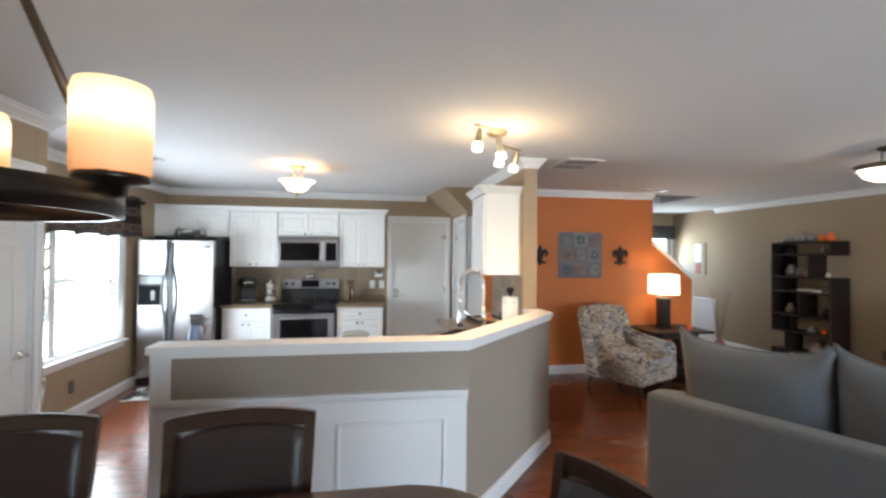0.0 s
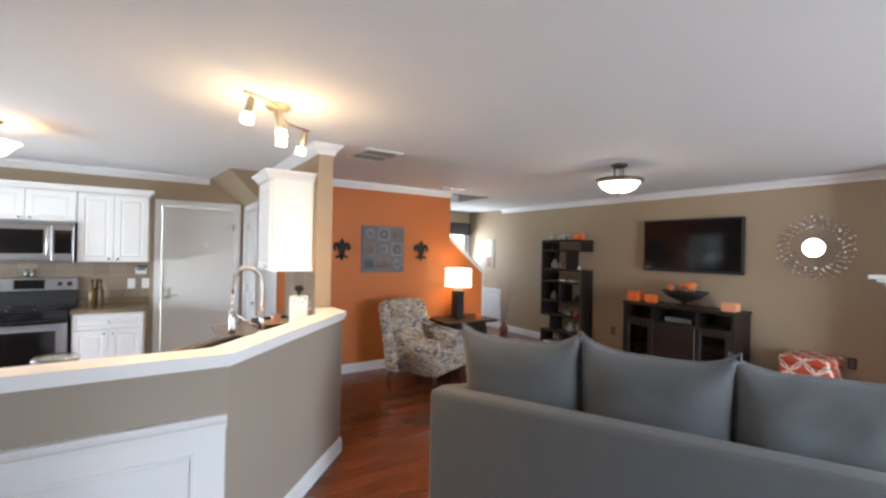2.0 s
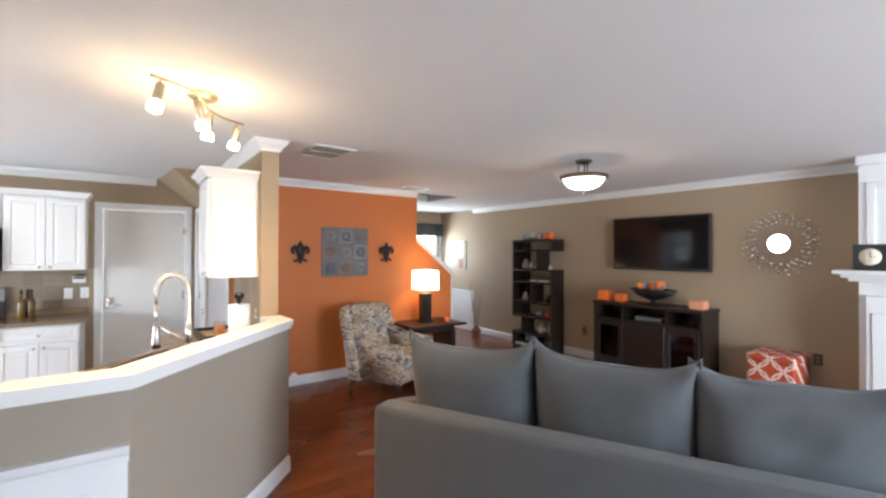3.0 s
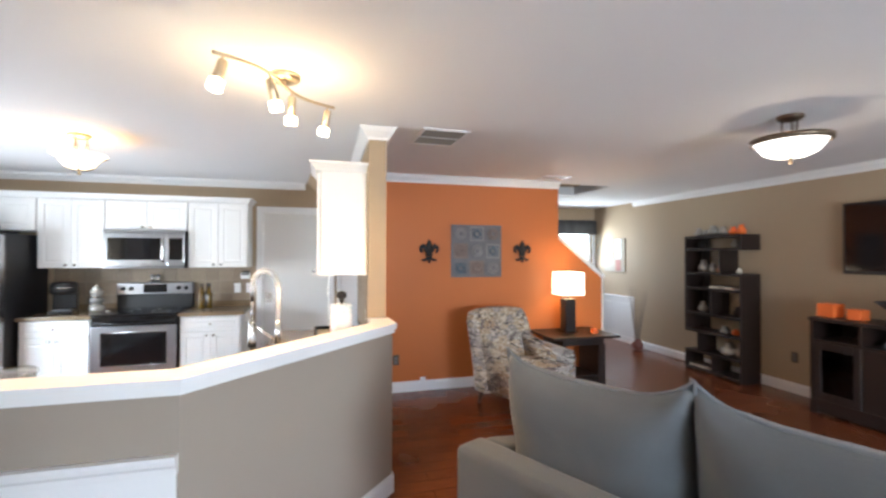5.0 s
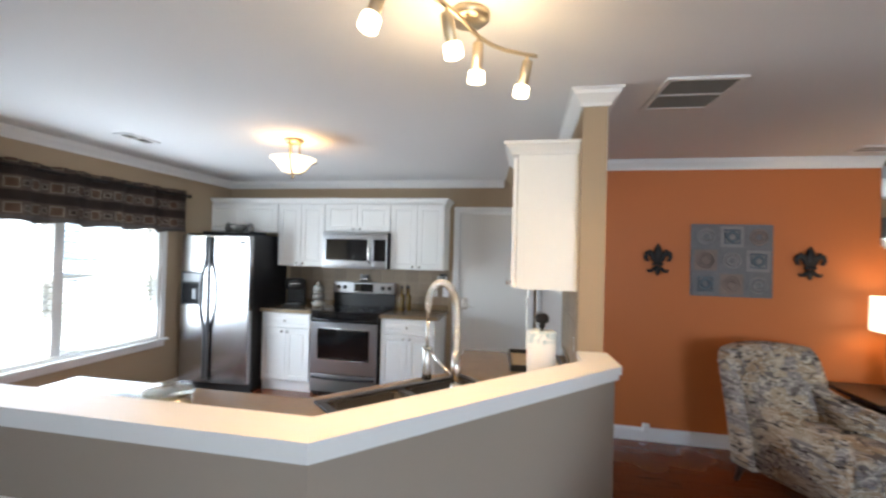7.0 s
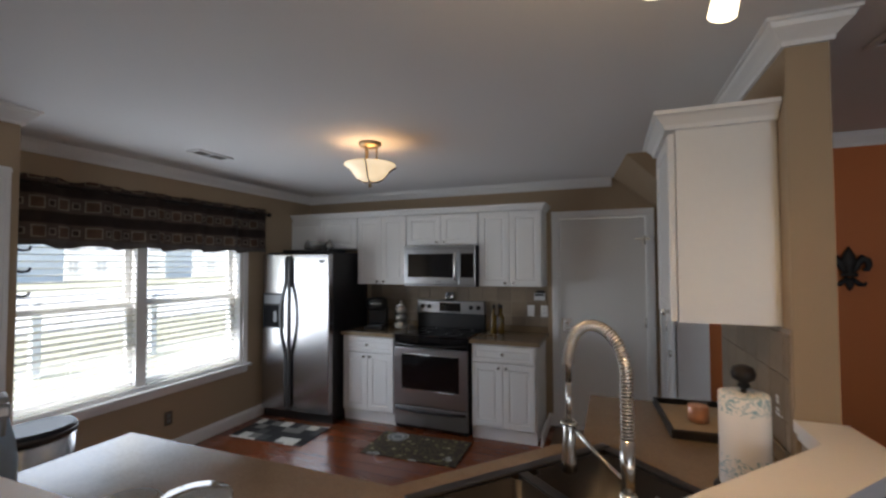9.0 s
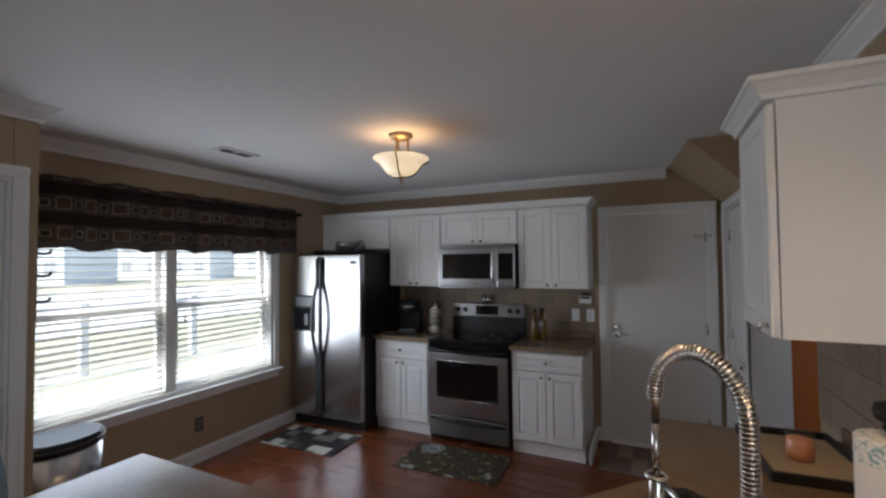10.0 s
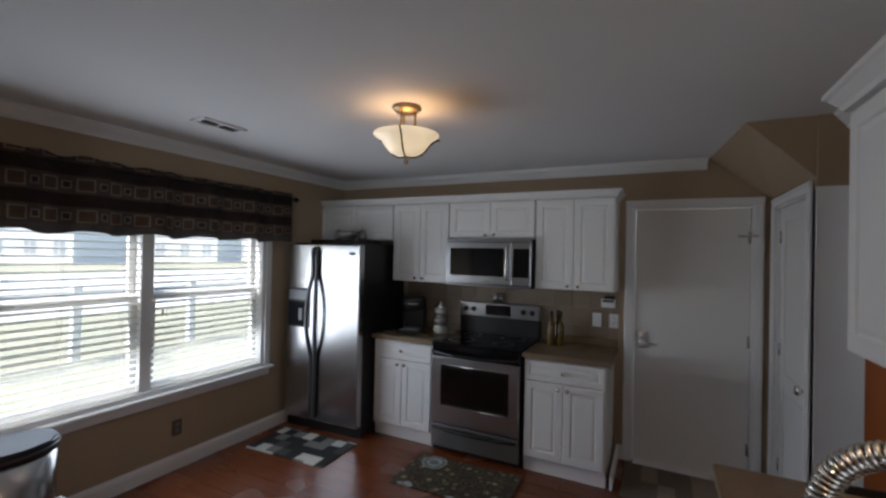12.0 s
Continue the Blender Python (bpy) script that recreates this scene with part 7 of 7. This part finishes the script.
# fireplace
BRICK = surface("red firebrick", (0.20, 0.07, 0.045), 0.85, grain=40, vary=0.3, bump=0.3, per_piece=0.35)
fp = thing("fireplace", pose(7.0, 2.05, 0, 0, 0, -90), "white painted fireplace with mantel and brick surround", "fireplace", kind="structure")
part("chimney_breast", boxes((-0.85, 0.0, 1.05, 0.85, 0.4, H), (-0.85, 0.0, 0.0, -0.60, 0.4, 1.05), (0.60, 0.0, 0.0, 0.85, 0.4, 1.05)), TRIM, fp)
part("firebox", boxes((-0.60, 0.3, 0.0, 0.60, 0.36, 1.05)), BLACKP, fp)
for s in (-1, 1):
    x0, x1 = sorted((s * 0.80, s * 0.58))
    p = part("pilaster", boxes((x0, -0.05, 0.0, x1, 0.0, 1.22), bevel=0.006), TRIM, fp)
    part("pilaster_panel", boxes((x0 + 0.04, -0.062, 0.15, x1 - 0.04, -0.05, 1.08), bevel=0.005), TRIM, p)
part("frieze", boxes((-0.578, -0.045, 1.05, 0.578, 0.0, 1.34), bevel=0.004), TRIM, fp)
bm = boxes((-0.90, -0.12, 1.345, 0.90, 0.0, 1.375), (-0.94, -0.18, 1.375, 0.94, 0.0, 1.405), bevel=0.006)
part("mantel_moulding", bm, TRIM, fp)
part("mantel_shelf", boxes((-0.98, -0.25, 1.405, 0.98, 0.0, 1.44), bevel=0.006), TRIM, fp)
bm = boxes((-0.80, -0.02, 1.62, -0.74, 0.0, 2.2), (0.74, -0.02, 1.62, 0.80, 0.0, 2.2), (-0.74, -0.02, 2.14, 0.74, 0.0, 2.2), (-0.74, -0.02, 1.62, 0.74, 0.0, 1.68), bevel=0.004)
part("panel_frame", bm, TRIM, fp)
part("crown_return", boxes((-0.87, -0.04, H - 0.09, 0.87, 0.0, H - 0.002), bevel=0.01), TRIM, fp)
brick = None
for j in range(14):
    for i in range(2):
        for s in (-1, 1):
            if brick is None:
                brick = ob = part("brick", boxes((-0.095, -0.01, -0.032, 0.095, 0.04, 0.032), bevel=0.003), BRICK, fp)
            else:
                ob = brick.copy()
                scene.collection.objects.link(ob)
            ob.matrix_local = pose(s * (0.48 - 0.2 * i), 0.02, 0.04 + 0.074 * j)
ck = thing("mantel_clock", pose(6.86, 2.80, 1.441, 0, 0, -90), "square black clock with white face on the mantel", "clock")
part("case", boxes((-0.11, -0.03, 0, 0.11, 0.03, 0.22), bevel=0.004), BLACKP, ck)
bm = lathe([(0.07, 0), (0.07, 0.004), (0.004, 0.005)], 30)
bm.transform(pose(0, -0.031, 0.115, 90))
part("dial", bm, CREAM, ck)
part("hand", boxes((-0.002, -0.038, 0.115, 0.002, -0.0365, 0.165), (-0.002, -0.038, 0.113, 0.035, -0.0365, 0.117)), BLACKP, ck)
vz = thing("vase", pose(6.87, 2.46, 1.441), "round dark vase on the mantel", "vase")
part("body", lathe([(0.04, 0), (0.08, 0.05), (0.085, 0.1), (0.05, 0.15), (0.03, 0.16), (0.035, 0.17)], 20), IRON, vz)

# twigs in a vase, foyer picture and panelling
tw = thing("twig_vase", pose(7.22, 8.30, 0), "tall bare twigs in a red-brown floor vase", "vase")
part("vase", lathe([(0.055, 0), (0.085, 0.04), (0.092, 0.09), (0.05, 0.15), (0.038, 0.17), (0.044, 0.18)], 22), surface("red-brown pottery", (0.16, 0.05, 0.035), 0.4, vary=0.2), tw)
TWIG = surface("dry twig bark", (0.27, 0.215, 0.175), 0.9, vary=0.3)
rng = random.Random(8)
for k in range(26):
    a = rng.uniform(0, 6.28)
    pts = [(0.02 * math.cos(a), 0.02 * math.sin(a), 0.1)]
    for j in range(1, 7):
        pts.append((0.02 * math.cos(a) + (0.02 * j + rng.uniform(-0.015, 0.015)) * math.cos(a), (0.025 * j + rng.uniform(-0.015, 0.015)) * math.sin(a), 0.1 + 0.15 * j + rng.uniform(-0.04, 0.04)))
    part("twig", tube(pts, [0.0032 - 0.0004 * j for j in range(7)], 5), TWIG, tw)
pc = thing("framed_picture", pose(TX + 0.05, 9.17, 1.53, 0, 0, -90), "framed picture in pale and red blocks in the foyer", "picture")
PICS = [surface("picture %s" % nm, c, 0.7, vary=0.15) for nm, c in (("taupe", (0.34, 0.30, 0.23)), ("sage", (0.36, 0.36, 0.2)), ("white", (0.65, 0.63, 0.6)), ("red", (0.30, 0.12, 0.09)))]
part("backing", boxes((-0.29, -0.02, -0.30, 0.29, 0.0, 0.30), bevel=0.003), PICS[0], pc)
for k, r in enumerate(((-0.28, -0.06, 0.0, 0.29), (0.03, -0.06, 0.2, 0.29), (0.05, -0.28, 0.19, -0.08))):
    part("picture_block", boxes((r[0], -0.026, r[1], r[2], -0.0205, r[3])), PICS[k + 1], pc)
wp = thing("foyer_wainscot", pose(TX + 0.05, 9.16, 0.116, 0, 0, -90), "white panelled wainscot in the foyer", "wainscot", kind="structure")
part("board", boxes((-0.56, -0.012, 0, 0.55, 0.0, 0.65)), TRIM, wp)
part("rail", boxes((-0.56, -0.03, 0.65, 0.55, 0.0, 0.69), bevel=0.004), TRIM, wp)
for x in (-0.28, 0.27):
    part("panel", boxes((x - 0.2, -0.02, 0.08, x + 0.2, -0.012, 0.57), bevel=0.004), TRIM, wp)

# stairs behind the orange wall
CARPET = surface("beige stair carpet", (0.33, 0.28, 0.21), 0.95, grain=200, vary=0.2, bump=0.4)
sr = thing("stairs", pose(0, 0, 0), "carpeted stairs rising behind the orange wall", "stairs", kind="structure")
for k in range(11):
    x = 5.68 - 0.24 * k
    part("step", boxes((x - 0.27, OY + 0.105, max(0.0, 0.19 * k - 0.1), x, BY - 0.004, 0.19 * (k + 1)), bevel=0.01), CARPET, sr)

# ---- tiles of the backsplash, last ----
def tiled(name, m, w, h, size, skip=()):
    t = thing(name, m, "tumbled beige tile backsplash", "backsplash", kind="structure")
    part("grout", boxes((0, -0.005, 0, w, 0.0, h)), GROUT, t)
    tile, n, k = None, int(math.ceil(w / size)), int(math.ceil(h / size))
    for j in range(k):
        for i in range(n):
            x0, x1 = i * size + 0.002, min((i + 1) * size, w) - 0.002
            z0, z1 = j * size + 0.002, min((j + 1) * size, h) - 0.002
            if x1 - x0 < 0.02 or z1 - z0 < 0.02:
                continue
            whole = x1 - x0 > size - 0.006 and z1 - z0 > size - 0.006
            if whole and tile:
                ob = tile.copy()
                scene.collection.objects.link(ob)
            else:
                ob = part("tile", boxes((0, -0.010, 0, x1 - x0, -0.0045, z1 - z0), bevel=0.002), TILE, t)
                tile = tile or (ob if whole else None)
            ob.matrix_local = pose(x0, 0, z0)


tiled("backsplash", pose(-0.575, BY, 0.916), 2.04, 0.472, 0.152)
tiled("backsplash", pose(2.632, 6.42, 0.916, 0, 0, -90), 0.96, 0.472, 0.152)
